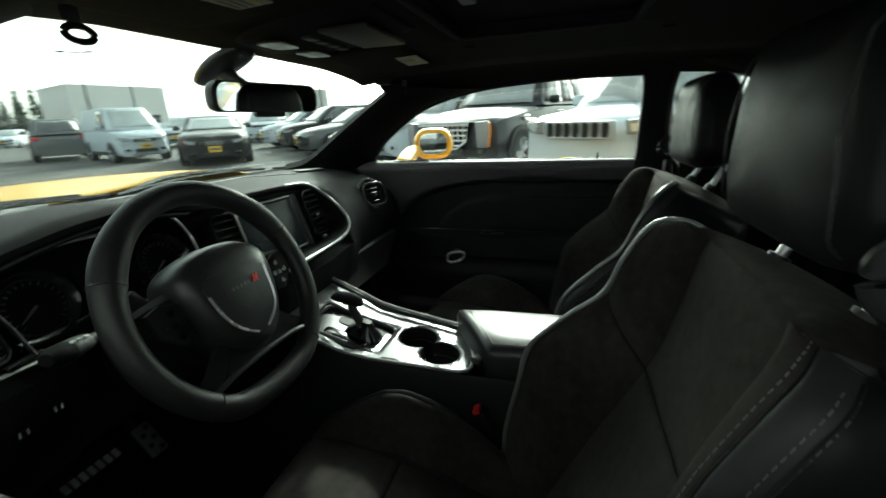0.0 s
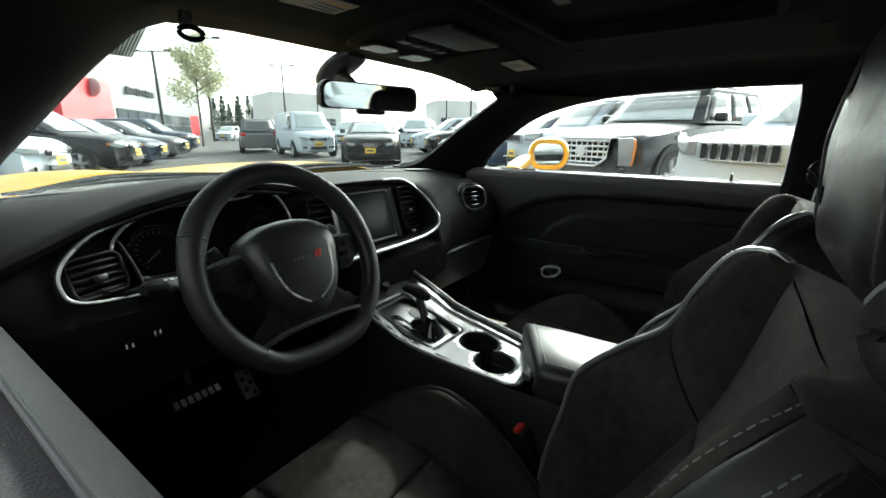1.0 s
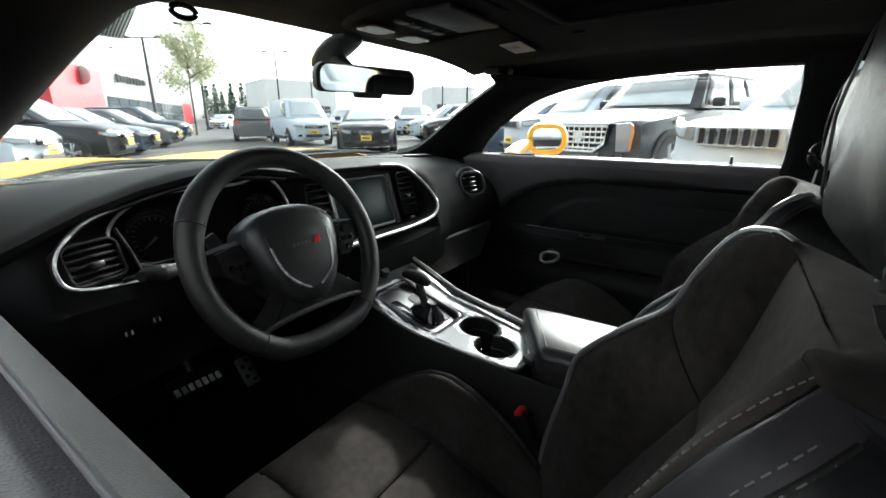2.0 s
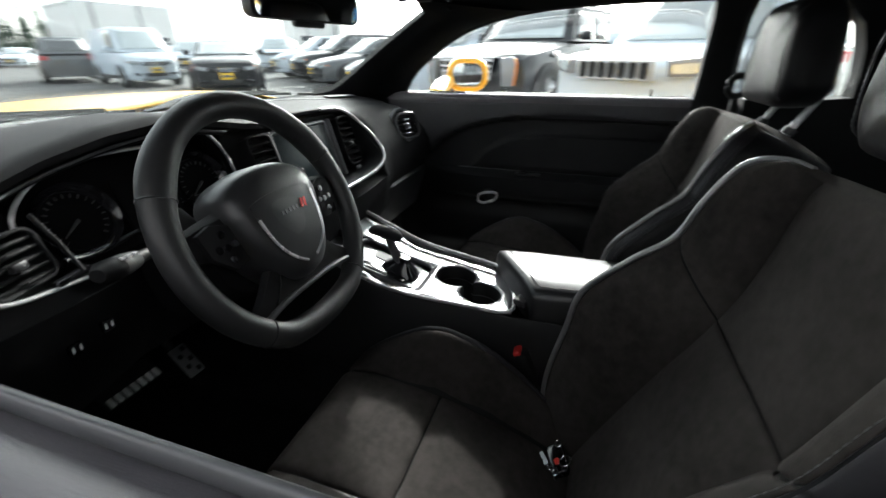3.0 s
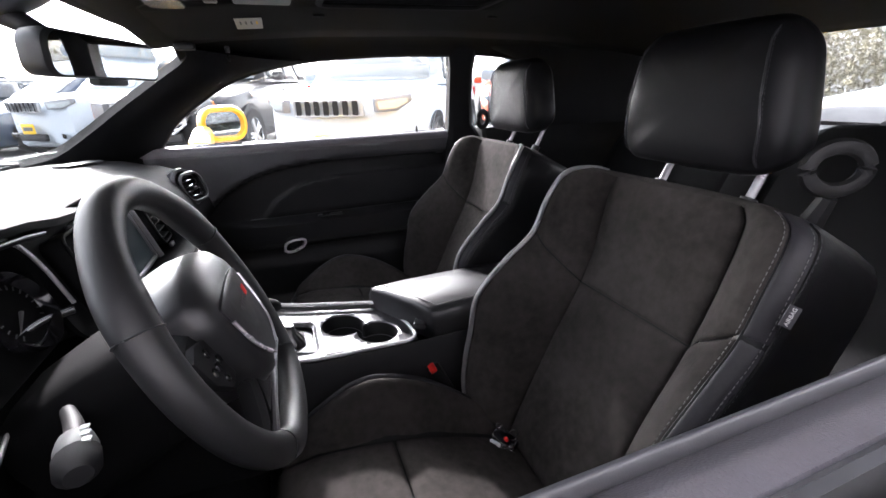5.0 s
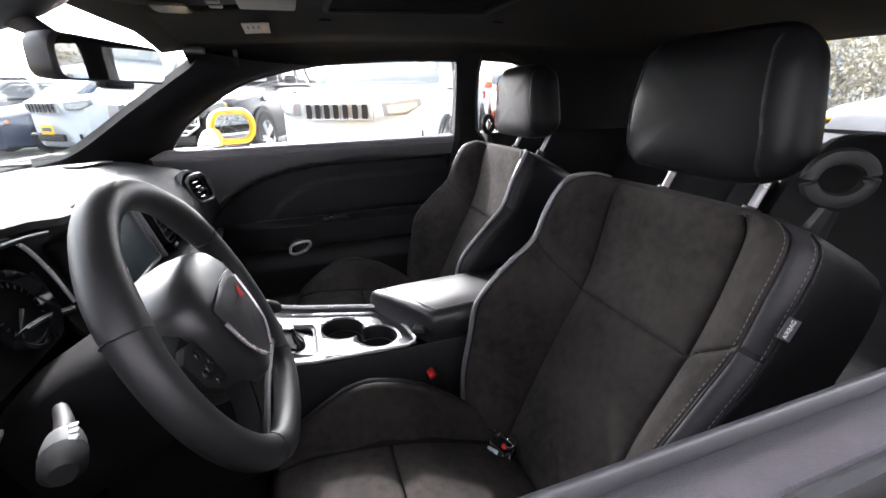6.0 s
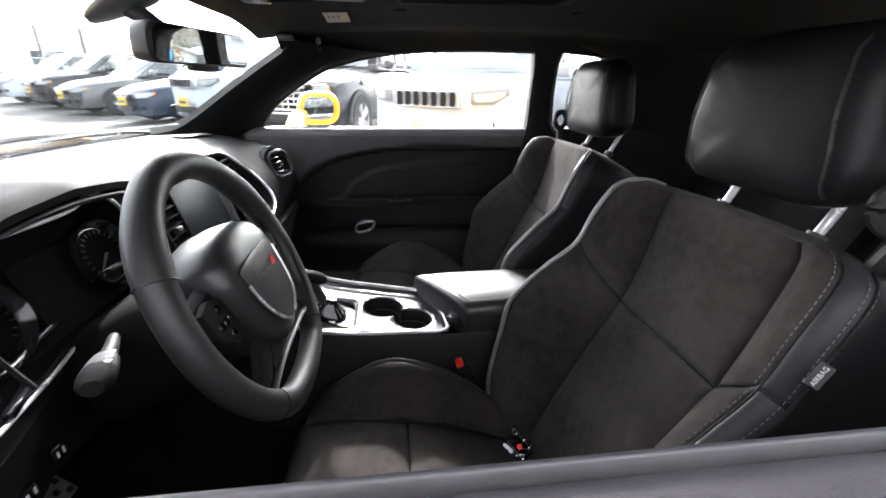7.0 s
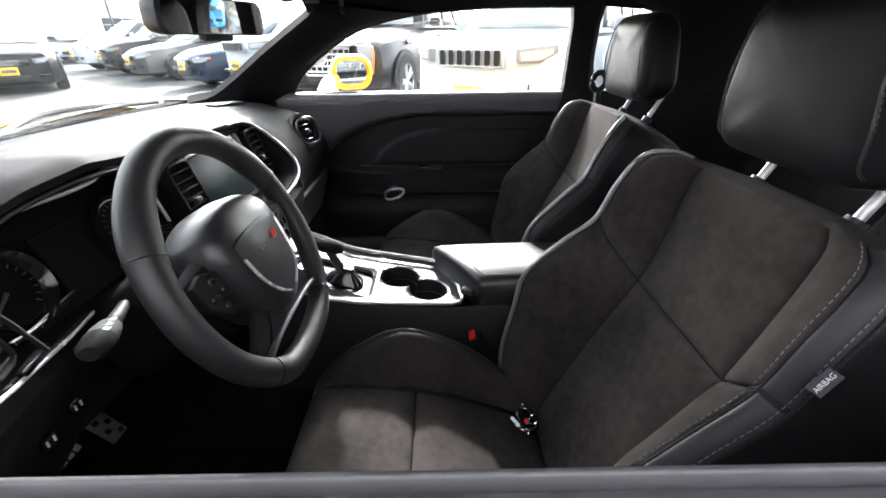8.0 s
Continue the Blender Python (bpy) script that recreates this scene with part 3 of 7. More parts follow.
part("mirror_arm", loft([[(-0.66, 1.70, 0.955), (-0.56, 1.70, 0.955), (-0.56, 1.70, 0.985), (-0.66, 1.70, 1.00)], [(-0.67, 1.80, 0.960), (-0.58, 1.80, 0.965), (-0.58, 1.80, 1.005), (-0.67, 1.80, 1.02)], [(-0.66, 1.93, 0.985), (-0.58, 1.93, 0.995), (-0.58, 1.93, 1.05), (-0.66, 1.93, 1.06)]]), YELLOW, mir, sub=1)

# ---- dashboard ----
dash = thing("dashboard", (-0.80, CY, 0.60), "black soft-touch dashboard with silver-edged bezels", "dashboard")
DY = [0.10, 0.16, 0.22, 0.30, 0.38, 0.46, 0.54, 0.62, 0.70, 0.78, 0.86, 0.96, 1.06, 1.15, 1.24, 1.34, 1.44, 1.53, 1.60, 1.645]
#      brow edge x, brow edge z
BX = [-0.640, -0.635, -0.635, -0.648, -0.658, -0.656, -0.642, -0.640, -0.645, -0.657, -0.672, -0.675, -0.678, -0.690, -0.700, -0.705, -0.705, -0.70, -0.70, -0.71]
BZ = [0.898, 0.918, 0.942, 0.972, 0.994, 1.010, 1.020, 1.012, 0.997, 0.986, 0.980, 0.976, 0.972, 0.968, 0.962, 0.958, 0.955, 0.945, 0.92, 0.89]


def dash_ring(y):
    bx, bz = lerp_table(y, DY, BX), lerp_table(y, DY, BZ)
    a = min(1.0, abs(y - CY) / 0.77)
    x0 = -1.10 + 0.155 * a ** 2.2
    z0 = 0.972 + 0.004 * a
    rec = lerp_table(y, [0.22, 0.255, 0.335, 0.355, 0.715, 0.735, 1.10, 1.145], [0.0, 0.035, 0.035, 0.115, 0.115, 0.095, 0.095, 0.0])
    low = lerp_table(y, [0.10, 0.24, 0.40, 0.62, 0.75, 1.0, 1.14, 1.25, 1.645], [0.79, 0.835, 0.815, 0.80, 0.78, 0.78, 0.79, 0.76, 0.74])
    lx = lerp_table(y, [0.10, 0.24, 0.32, 0.46, 0.60, 0.74, 0.80, 1.0, 1.14, 1.25, 1.645], [-0.60, -0.578, -0.602, -0.655, -0.660, -0.60, -0.56, -0.56, -0.565, -0.60, -0.64])
    slope = smooth01(1.115, 1.18, y)
    fx = bx - 0.003
    hood = [(fx, bz - 0.018), (bx - 0.012 - rec, bz - 0.028), ((lx + bx) / 2 - rec, (low + bz) / 2), (lx - rec, low + 0.014), (lx, low)]
    roll = [(bx + 0.045, bz - 0.030), (bx + 0.072, bz - 0.058), (bx + 0.092, bz - 0.095), (bx + 0.100, bz - 0.135), (lx, low)]
    pts = [(x0, z0), (x0 * 0.7 + bx * 0.3, z0 + 0.010 + 0.3 * (bz - z0)), (x0 * 0.35 + bx * 0.65, z0 + 0.012 + 0.70 * (bz - z0)), (bx - 0.035, bz + 0.002), (bx - 0.012, bz), (bx - 0.001 + 0.018 * slope, bz - 0.008 - 0.003 * slope)]
    pts += [(h[0] + (r[0] - h[0]) * slope, h[1] + (r[1] - h[1]) * slope) for h, r in zip(hood, roll)]
    pts += [(lx - 0.005, low - 0.03), (lx - 0.02, low - 0.10), (lx - 0.09, low - 0.20), (-0.98, 0.56), (-1.08, 0.70)]
    return [(x, y, z) for x, z in pts]


pad = part("dash_pad", loft([dash_ring(y) for y in np.linspace(0.10, 1.64, 140)]), DASH, dash)
# the knee side under the lower edge is matt
pad.data.materials.append(TRIM)
for f in pad.data.polygons:
    if f.center.z < lerp_table(f.center.y, [0.10, 0.24, 0.40, 0.62, 0.75, 1.0, 1.14, 1.25, 1.645], [0.79, 0.835, 0.815, 0.80, 0.78, 0.78, 0.79, 0.76, 0.74]) - 0.008:
        f.material_index = 1


def pad_top(x, y):
    """Height of the dash pad's upper face."""
    ring = dash_ring(y)[:5]
    return lerp_table(x, [p[0] for p in ring], [p[2] for p in ring])


part("top_seam", tube([Vector((x, y, pad_top(x, y) + 0.001)) for x, y in ((lerp_table(y, [0.5, 0.78, 1.18, 1.32], [-0.90, -0.965, -0.965, -0.86]), y) for y in np.linspace(0.5, 1.32, 30))], 0.004, 6, flat=0.4), PLASTIC, dash)
grille = part("speaker_grille", box(-0.86, 1.40, 0.981, 0.10, 0.05, 0.004, 0.001, m=pose(0, 0, 0, 0, 0, 60)), PLASTIC, dash)

# driver's bezel: one sweep round the outer vent and the gauges
BEZEL = [(0.46, 0.834), (0.40, 0.842), (0.33, 0.854), (0.275, 0.863), (0.248, 0.874), (0.240, 0.892), (0.242, 0.912), (0.256, 0.932), (0.295, 0.955), (0.345, 0.976), (0.40, 0.994), (0.46, 1.004), (0.53, 1.004), (0.60, 0.994), (0.66, 0.978)]
def bezel_place(y, z):
    w = smooth01(0.25, 0.36, y) * smooth01(0.88, 0.96, z)
    low = Vector((lerp_table(y, [0.24, 0.26, 0.32, 0.37, 0.43, 0.46], [-0.572, -0.575, -0.595, -0.613, -0.637, -0.648]) - 0.30 * (z - 0.855), y, z))
    high = Vector((lerp_table(y, DY, BX) - 0.004, y, lerp_table(y, DY, BZ) - 0.024))
    return low.lerp(high, w)


bez = spline([bezel_place(y, z) for y, z in BEZEL], 70)
part("driver_bezel", tube(bez[:38], 0.0025, 8), BRIGHT, dash, "bright chrome bezel line")
part("brow_line", tube(bez[37:], 0.0020, 8), SATIN, dash, "thin satin line under the brow")
part("bezel_lip", tube([p + Vector((-0.008, 0, -0.003)) for p in bez], 0.0042, 8), TRIM, dash)


def make_vent(name, o, ax, ay, w, h, slats, parent, slat_mat=None):
    """An air vent with slats: o its middle, ax across, ay up."""
    az = Vector(ax).cross(Vector(ay)).normalized()
    m = axes(o, Vector(ax), Vector(ay), az)
    v = part(name, slab(rounded(w, h, min(w, h) * 0.22), -0.030, -0.024, m=m), CUP, parent)
    part("vent_rim", tube([m @ Vector((x, y, 0.0)) for x, y in rounded(w, h, min(w, h) * 0.22)], 0.0028, 6, closed=True), TRIM, v)
    wall = loft([[m @ Vector((x, y, 0.0)) for x, y in rounded(w, h, min(w, h) * 0.22)], [m @ Vector((x, y, -0.028)) for x, y in rounded(w, h, min(w, h) * 0.22)]], caps=False)
    part("vent_well", wall, TRIM, v)
    for k in range(slats):
        y = h * ((k + 0.5) / slats - 0.5) * 0.92
        part("slat", box(0, 0, 0, w * 0.94, 0.0045, 0.018, 0.0015, 1, m=m @ Matrix.Translation((0, y, -0.008)) @ pose(0, 0, 0, 25)), slat_mat or TRIM, v)
    part("vent_tab", box(0, 0, 0, 0.018, 0.010, 0.012, 0.003, m=m @ Matrix.Translation((0, -h * 0.08, 0.002))), PLASTIC, v)
    return v


make_vent("driver_vent", (-0.606, 0.290, 0.897), Vector((-0.33, 0.944, 0)), Vector((-0.274, -0.096, 0.957)), 0.080, 0.060, 5, dash)
part("light_switch", box(-0.602, 0.335, 0.861, 0.010, 0.050, 0.008, 0.003, m=pose(0, 0, 0, 0, 0, 19)), GLOSSY, dash)

part("vent_post_edge", tube([(-0.592, 0.343, 0.866), (-0.606, 0.336, 0.905), (-0.616, 0.325, 0.940)], 0.0026, 6), TRIM, dash)
# instrument cluster behind the wheel
cl = thing("instrument_cluster", (-0.64, 0.53, 0.90), "unlit round gauges in a dark instrument cluster", "gauges")
CM = axes((-0.660, 0.53, 0.905), (0, 1, 0), Vector((-0.35, 0, 0.937)), Vector((0.937, 0, 0.35)))
part("cluster_panel", slab([(-0.190, -0.06), (0.130, -0.06), (0.135, 0.03), (0.10, 0.068), (0.04, 0.075), (0, 0.068), (-0.04, 0.075), (-0.145, 0.064), (-0.195, 0.03)], -0.035, -0.025, m=CM), DEEP, cl)
for gx in (-0.128, 0.078):
    gm = CM @ Matrix.Translation((gx, 0, -0.02)) @ Matrix.Scale(0.80, 4)
    gauge = part("gauge", lathe([(0.0, 0.0), (0.052, 0.0), (0.058, 0.010), (0.064, 0.016), (0.066, 0.0)], 32, gm), GLOSSY, cl)
    part("dial_face", lathe([(0.0, 0.002), (0.050, 0.002), (0.050, 0.0)], 32, gm), DEEP, gauge)
    ticks = bmesh.new()
    for k in range(19):
        q = radians(225 - 15 * k)
        tube([gm @ Vector((0.040 * math.cos(q), 0.040 * math.sin(q), 0.004)), gm @ Vector((0.047 * math.cos(q), 0.047 * math.sin(q), 0.004))], 0.0009, 4, bm=ticks)
    part("dial_marks", ticks, DIAL, gauge)
    q = radians(215)
    part("needle", tube([gm @ Vector((0, 0, 0.008)), gm @ Vector((0.038 * math.cos(q), 0.038 * math.sin(q), 0.007))], [0.0025, 0.0008], 6), DIAL, gauge)
part("trip_display", slab([(x - 0.019, y) for x, y in rounded(0.092, 0.082, 0.006)], -0.022, -0.018, m=CM), DEEP, cl)
hood = [CM @ Vector(p) for p in spline([(-0.196, -0.03, 0.0), (-0.200, 0.02, 0.004), (-0.158, 0.058, 0.008), (-0.085, 0.073, 0.010), (0.0, 0.072, 0.012), (0.045, 0.074, 0.013), (0.075, 0.082, 0.014), (0.100, 0.079, 0.014), (0.124, 0.060, 0.010), (0.140, 0.02, 0.004), (0.138, -0.03, 0.002)], 60)]
part("cluster_hood", tube(hood, 0.0030, 8), BRIGHT, cl, "thin chrome line over the gauges")
lip = spline([(-0.640, 0.350, 0.866), (-0.652, 0.385, 0.857), (-0.664, 0.430, 0.855), (-0.670, 0.480, 0.859), (-0.674, 0.530, 0.866), (-0.676, 0.580, 0.875), (-0.672, 0.630, 0.873), (-0.660, 0.680, 0.862)], 40)
part("cluster_lip", tube(lip, 0.0065, 10), GLOSSY, cl, "glossy black lip under the gauges")
part("lip_line", tube([p + Vector((0.0045, 0, 0.0050)) for p in lip], 0.0011, 6), SATIN, cl)
part("hood_shroud", loft([[p, p + CM.to_3x3() @ Vector((0, 0, -0.05))] for p in hood], closed=False), DEEP, cl, solid=0.004)

# centre stack: screen between two vents inside a silver-lined bezel
stack = thing("centre_stack", (-0.63, 0.93, 0.80), "centre stack with a switched-off touch screen and two vents", "car stereo")
SN = Vector((0.8, 0, 0.6))
SM = axes((-0.632, 0.90, 0.884), (0, 1, 0), Vector((-0.6, 0, 0.8)), SN)       # across, up the face, out
OUT = [(-0.235, 0.095), (-0.12, 0.103), (0.0, 0.104), (0.13, 0.100), (0.175, 0.092), (0.205, 0.070), (0.235, 0.020), (0.246, -0.020), (0.243, -0.048), (0.220, -0.072), (0.17, -0.088), (0.08, -0.096), (-0.10, -0.098), (-0.20, -0.095), (-0.25, -0.07), (-0.255, 0.0), (-0.250, 0.06)]
so = spline([SM @ Vector((x, y, 0.030)) for x, y in OUT + OUT[:1]], 90)[:-1]
# the screen and vents stand upright in a well behind the bezel
SW2 = axes((-0.662, 0.903, 0.886), (0, 1, 0), Vector((-0.28, 0, 0.96)), Vector((0.96, 0, 0.28)))
back = spline([SW2 @ Vector((x * 0.93 - 0.003, y * 0.86 + 0.002, -0.004)) for x, y in OUT + OUT[:1]], 90)[:-1]
part("stack_face", loft([back, [p + SW2.to_3x3() @ Vector((0, 0, -0.006)) for p in back]]), TRIM, stack)
part("stack_well", loft([r[:74] for r in (so, [p.lerp(q, 0.5) + Vector((0, 0, 0.002)) for p, q in zip(so, back)], back)], closed=False), TRIM, stack, solid=0.003)
part("stack_bezel", tube(so[14:72], 0.0040, 8), BRIGHT, stack, "satin chrome bezel line")
part("bezel_wall", tube([p - SN * 0.008 for p in so[4:74]], 0.007, 8), TRIM, stack)
part("touch_screen", slab(rounded(0.196, 0.126, 0.006), 0.002, 0.008, 0.001, m=SW2), SCREEN, stack, "dark switched-off touch screen")
part("screen_surround", tube([SW2 @ Vector((x, y, 0.006)) for x, y in rounded(0.206, 0.136, 0.008)], 0.0050, 8, closed=True), SATIN, stack)
for sg in (-1, 1):
    part("stack_post", tube([SW2 @ Vector((sg * 0.117, -0.075, 0.010)), SW2 @ Vector((sg * 0.114, 0.072, 0.010))], 0.0075, 8), SATIN, stack)
for x in (-0.160, 0.163):
    make_vent("stack_vent", SW2 @ Vector((x, 0.006, 0.026)), (0, 1, 0), Vector((-0.28, 0, 0.96)), 0.066, 0.124, 7, stack)
part("stack_button", box(0, 0, 0, 0.024, 0.010, 0.008, 0.003, m=SW2 @ Matrix.Translation((0.160, -0.068, 0.028))), SATIN, stack)

# passenger's end vent and glovebox
part("vent_pod", lathe([(0.0, -0.03), (0.050, -0.03), (0.058, 0.0), (0.054, 0.008), (0.046, 0.006)], 28, axes((-0.628, 1.405, 0.893), Vector((0.35, 0.937, 0)), Vector((-0.30, 0.11, 0.94)), Vector((0.88, -0.33, 0.33)).normalized())), PLASTIC, dash)
make_vent("passenger_vent", (-0.612, 1.405, 0.893), Vector((0.35, 0.937, 0)), Vector((-0.30, 0.11, 0.94)).normalized(), 0.088, 0.066, 4, dash, CHROME)
part("vent_ring", tube([axes((-0.608, 1.405, 0.893), Vector((0.35, 0.937, 0)), Vector((-0.30, 0.11, 0.94)).normalized(), (1, 0, 0)) @ Vector((x, y, 0)) for x, y in rounded(0.104, 0.082, 0.034, 6)], 0.004, 8, closed=True), PLASTIC, dash)
part("glovebox_lid", box(-0.628, 1.34, 0.655, 0.02, 0.42, 0.16, 0.012, m=pose(0, 0, 0, 0, 18, 0)), SOFT, dash)
part("glovebox_latch", box(-0.612, 1.30, 0.71, 0.012, 0.07, 0.020, 0.004), PLASTIC, dash)
# driver's knee panel with its switches
for y, z, w in ((0.250, 0.752, 0.030), (0.310, 0.760, 0.022), (0.352, 0.768, 0.020)):
    sw_ = part("dash_switch", box(-0.606, y, z + 0.01, 0.008, w * 0.8, 0.016, 0.003), GLOSSY, dash)
    for k in (-1, 1):
        part("switch_mark", box(-0.6015, y + k * w * 0.2, z + 0.011, 0.001, w * 0.10, 0.007), WHITE_INK, sw_)

# ---- steering wheel and column ----
WM = axes((-0.454, 0.529, 0.883), (0, 1, 0), Vector((-math.sin(radians(23)), 0, math.cos(radians(23)))), Vector((math.cos(radians(23)), 0, math.sin(radians(23)))))
wheel = thing("steering_wheel", WM, "black leather steering wheel with thumb grips and chrome accents", "steering wheel")
rim = []
N = 96
for k in range(N):
    q = 2 * math.pi * k / N
    x, y = 0.1705 * math.cos(q), 0.1705 * math.sin(q)
    if y < -0.150:
        y = -0.150 + (y + 0.150) * 0.50
    rim.append(Vector((x, y, 0.0)))
grip = []
for k in range(N):
    q = math.degrees(2 * math.pi * k / N) % 360
    thumb = max(math.exp(-((q - a) / 14) ** 2) for a in (35, 145))
    grip.append(0.0190 + 0.0022 * thumb)
part("rim", tube(rim, grip, 16, closed=True, flat=0.93), RIM, wheel, "black leather rim", local=True)
for a in (25, 155, 232, 308):
    k = int(a / 360 * N)
    p, t = rim[k], (rim[(k + 1) % N] - rim[k - 1]).normalized()
    r = grip[k] + 0.0006
    c = t.cross(Vector((0, 0, 1)))
    part("rim_seam", tube([p + (r - 0.0006) * (math.cos(2 * math.pi * j / 20) * c + math.sin(2 * math.pi * j / 20) * 0.95 * Vector((0, 0, 1))) for j in range(20)], 0.0012, 5, closed=True), PLASTIC, wheel, local=True)
# airbag cover
hub = []
HO = [(-0.085, 0.030), (-0.078, 0.055), (-0.055, 0.072), (-0.02, 0.080), (0.02, 0.080), (0.055, 0.072), (0.078, 0.055), (0.085, 0.030), (0.078, -0.01), (0.062, -0.045), (0.035, -0.072), (0.0, -0.080), (-0.035, -0.072), (-0.062, -0.045), (-0.078, -0.01)]
ho = [(p.x * 1.06, p.y * (1.0 if p.y > 0 else 1.20)) for p in spline([(x, y, 0) for x, y in HO + HO[:1]], 60)[:-1]]
for s, z in ((1.0, -0.045), (1.03, -0.02), (1.0, 0.004), (0.93, 0.018), (0.78, 0.027), (0.55, 0.031), (0.2, 0.033)):
    hub.append([(x * s, y * s, z) for x, y in ho])
part("airbag_cover", loft(hub), HUB, wheel, "padded black airbag cover", local=True)
SH = [(-0.050, 0.022), (-0.048, 0.031), (-0.022, 0.036), (0.022, 0.036), (0.048, 0.031), (0.050, 0.022), (0.044, -0.016), (0.033, -0.040), (0.013, -0.057), (0.0, -0.061), (-0.013, -0.057), (-0.033, -0.040), (-0.044, -0.016)]
sh = [(p.x * 1.20 - 0.005, p.y * 1.12 - 0.003) for p in spline([(x, y, 0) for x, y in SH + SH[:1]], 52)[:-1]]


def hub_z(x, y):
    r = max(abs(x) / 0.090, y / 0.080, -y / 0.096)
    return lerp_table(r, [0.2, 0.55, 0.78, 0.93, 1.0], [0.033, 0.031, 0.027, 0.018, 0.004])


part("badge_plate", loft([[(x, y, hub_z(x, y) - 0.004) for x, y in sh], [(x, y, hub_z(x, y) + 0.0025) for x, y in sh], [(x * 0.94, y * 0.94, hub_z(x, y) + 0.0035) for x, y in sh]]), PLASTIC, wheel, local=True)
part("badge_trim", tube([(x, y, hub_z(x, y) + 0.003) for x, y in sh[39:52]], 0.0024, 6), BRIGHT, wheel, "chrome shield outline", local=True)
part("badge_trim", tube([(x, y, hub_z(x, y) + 0.003) for x, y in sh[20:34]], 0.0024, 6), BRIGHT, wheel, "chrome shield outline", local=True)
for k, x in enumerate((0.022, 0.029)):
    part("badge_stripe", box(x, 0.008, 0.0350, 0.0045, 0.013, 0.001, m=pose(0, 0, 0, 0, 0, -18)), RED, wheel, "small red slanted stripe", local=True)
for k in range(5):
    part("badge_bar", box(-0.024 + 0.008 * k, 0.006, 0.0360, 0.0045, 0.0055, 0.001), SATIN, wheel, local=True)
for s in (-1, 1):
    arm = loft([[(s * x, y0, z0), (s * x, y1, z0), (s * x, y1, z1), (s * x, y0, z1)] for x, y0, y1, z0, z1 in ((0.050, -0.045, 0.050, -0.034, 0.006), (0.085, -0.036, 0.046, -0.030, 0.006), (0.125, -0.020, 0.040, -0.024, 0.004), (0.172, -0.010, 0.032, -0.014, 0.004))])
    part("spoke", arm, TRIM, wheel, local=True, sub=1)
    pod = part("button_pod", slab([(s * x, y) for x, y in ((0.084, -0.032), (0.090, 0.022), (0.116, 0.030), (0.138, 0.024), (0.134, -0.010), (0.110, -0.034))], 0.0, 0.0085, 0.003), TRIM, wheel, local=True)
    for bx, by in ((0.108, 0.014), (0.108, -0.004), (0.108, -0.020), (0.096, -0.003), (0.121, -0.003)):
        part("button", lathe([(0.0, 0.0100), (0.0050, 0.0098), (0.0060, 0.0080)], 10, Matrix.Translation((s * bx, by, 0))), GLOSSY, pod, local=True)
    lower = loft([[(s * x0, y, -0.018), (s * x1, y + dy, -0.018), (s * x1, y + dy, z), (s * x0, y, z)] for x0, x1, y, dy, z in ((0.026, 0.060, -0.060, 0.016, 0.010), (0.046, 0.082, -0.084, 0.016, 0.007), (0.072, 0.106, -0.106, 0.018, 0.004), (0.098, 0.132, -0.122, 0.020, 0.001))])
    part("lower_spoke", lower, TRIM, wheel, "black lower spoke", local=True, sub=1)
    part("paddle", box(s * 0.118, 0.044, -0.024, 0.024, 0.032, 0.006, 0.003, m=pose(0, 0, 0, 0, 0, s * -25)), PLASTIC, wheel, "satin metal shift paddle", local=True)

# the lower spokes meet in a plate edged by a satin bar
part("lower_plate", loft([[(-w, y, -0.016), (w, y, -0.016), (w, y, z), (-w, y, z)] for w, y, z in ((0.050, -0.062, 0.008), (0.060, -0.085, 0.005), (0.078, -0.104, 0.003))]), TRIM, wheel, local=True)
part("spoke_trim", tube(spline([(-0.118, -0.118, 0.001), (-0.085, -0.110, 0.004), (-0.04, -0.106, 0.005), (0.04, -0.106, 0.005), (0.085, -0.110, 0.004), (0.118, -0.118, 0.001)], 24), 0.0048, 8), SATIN, wheel, "satin metal bar across the lower spokes", local=True)

column = thing("steering_column", WM @ Matrix.Translation((0, -0.01, -0.20)), "black steering column shroud with an indicator stalk", "steering column")
CMM = WM
part("column_shroud", loft([[CMM @ Vector((x * w, y * h - dy, z)) for x, y in rounded(1, 1, 0.32, 4)] for w, h, dy, z in ((0.11, 0.10, 0.015, -0.050), (0.165, 0.135, 0.02, -0.062), (0.190, 0.140, 0.022, -0.12), (0.185, 0.135, 0.030, -0.20))]), PILLAR, column)
st = [Vector(p) for p in ((-0.580, 0.440, 0.858), (-0.560, 0.402, 0.867), (-0.548, 0.374, 0.872))]
stalk = part("indicator_stalk", tube(spline(st, 10), [0.0065 + 0.0002 * k for k in range(11)], 10), CUP, column)
rot = (st[2] - st[1]).normalized()
cap = [st[2] + rot * d for d in (-0.006, 0.0, 0.012, 0.022, 0.034, 0.042)]
part("stalk_cap", tube([st[2] + rot * d for d in (0.030, 0.034, 0.054, 0.064)], [0.0140, 0.0158, 0.0150, 0.009], 14, flat=0.85), TRIM, stalk)
part("stalk_knob", tube(cap, [0.008, 0.0125, 0.0140, 0.0150, 0.0150, 0.009], 14, flat=0.85), STALK, stalk, "grey end of the stalk with white symbols")
for k in range(3):
    part("stalk_mark", box(*(st[2] + rot * (0.006 + 0.012 * k) + Vector((0.009, 0.002, 0.0118))), 0.006, 0.005, 0.0015), WHITE_INK, stalk)

# ---- centre console ----
con = thing("centre_console", (-0.30, 0.87, 0.30), "centre console with graphite plate, two cup holders and padded armrest", "console")


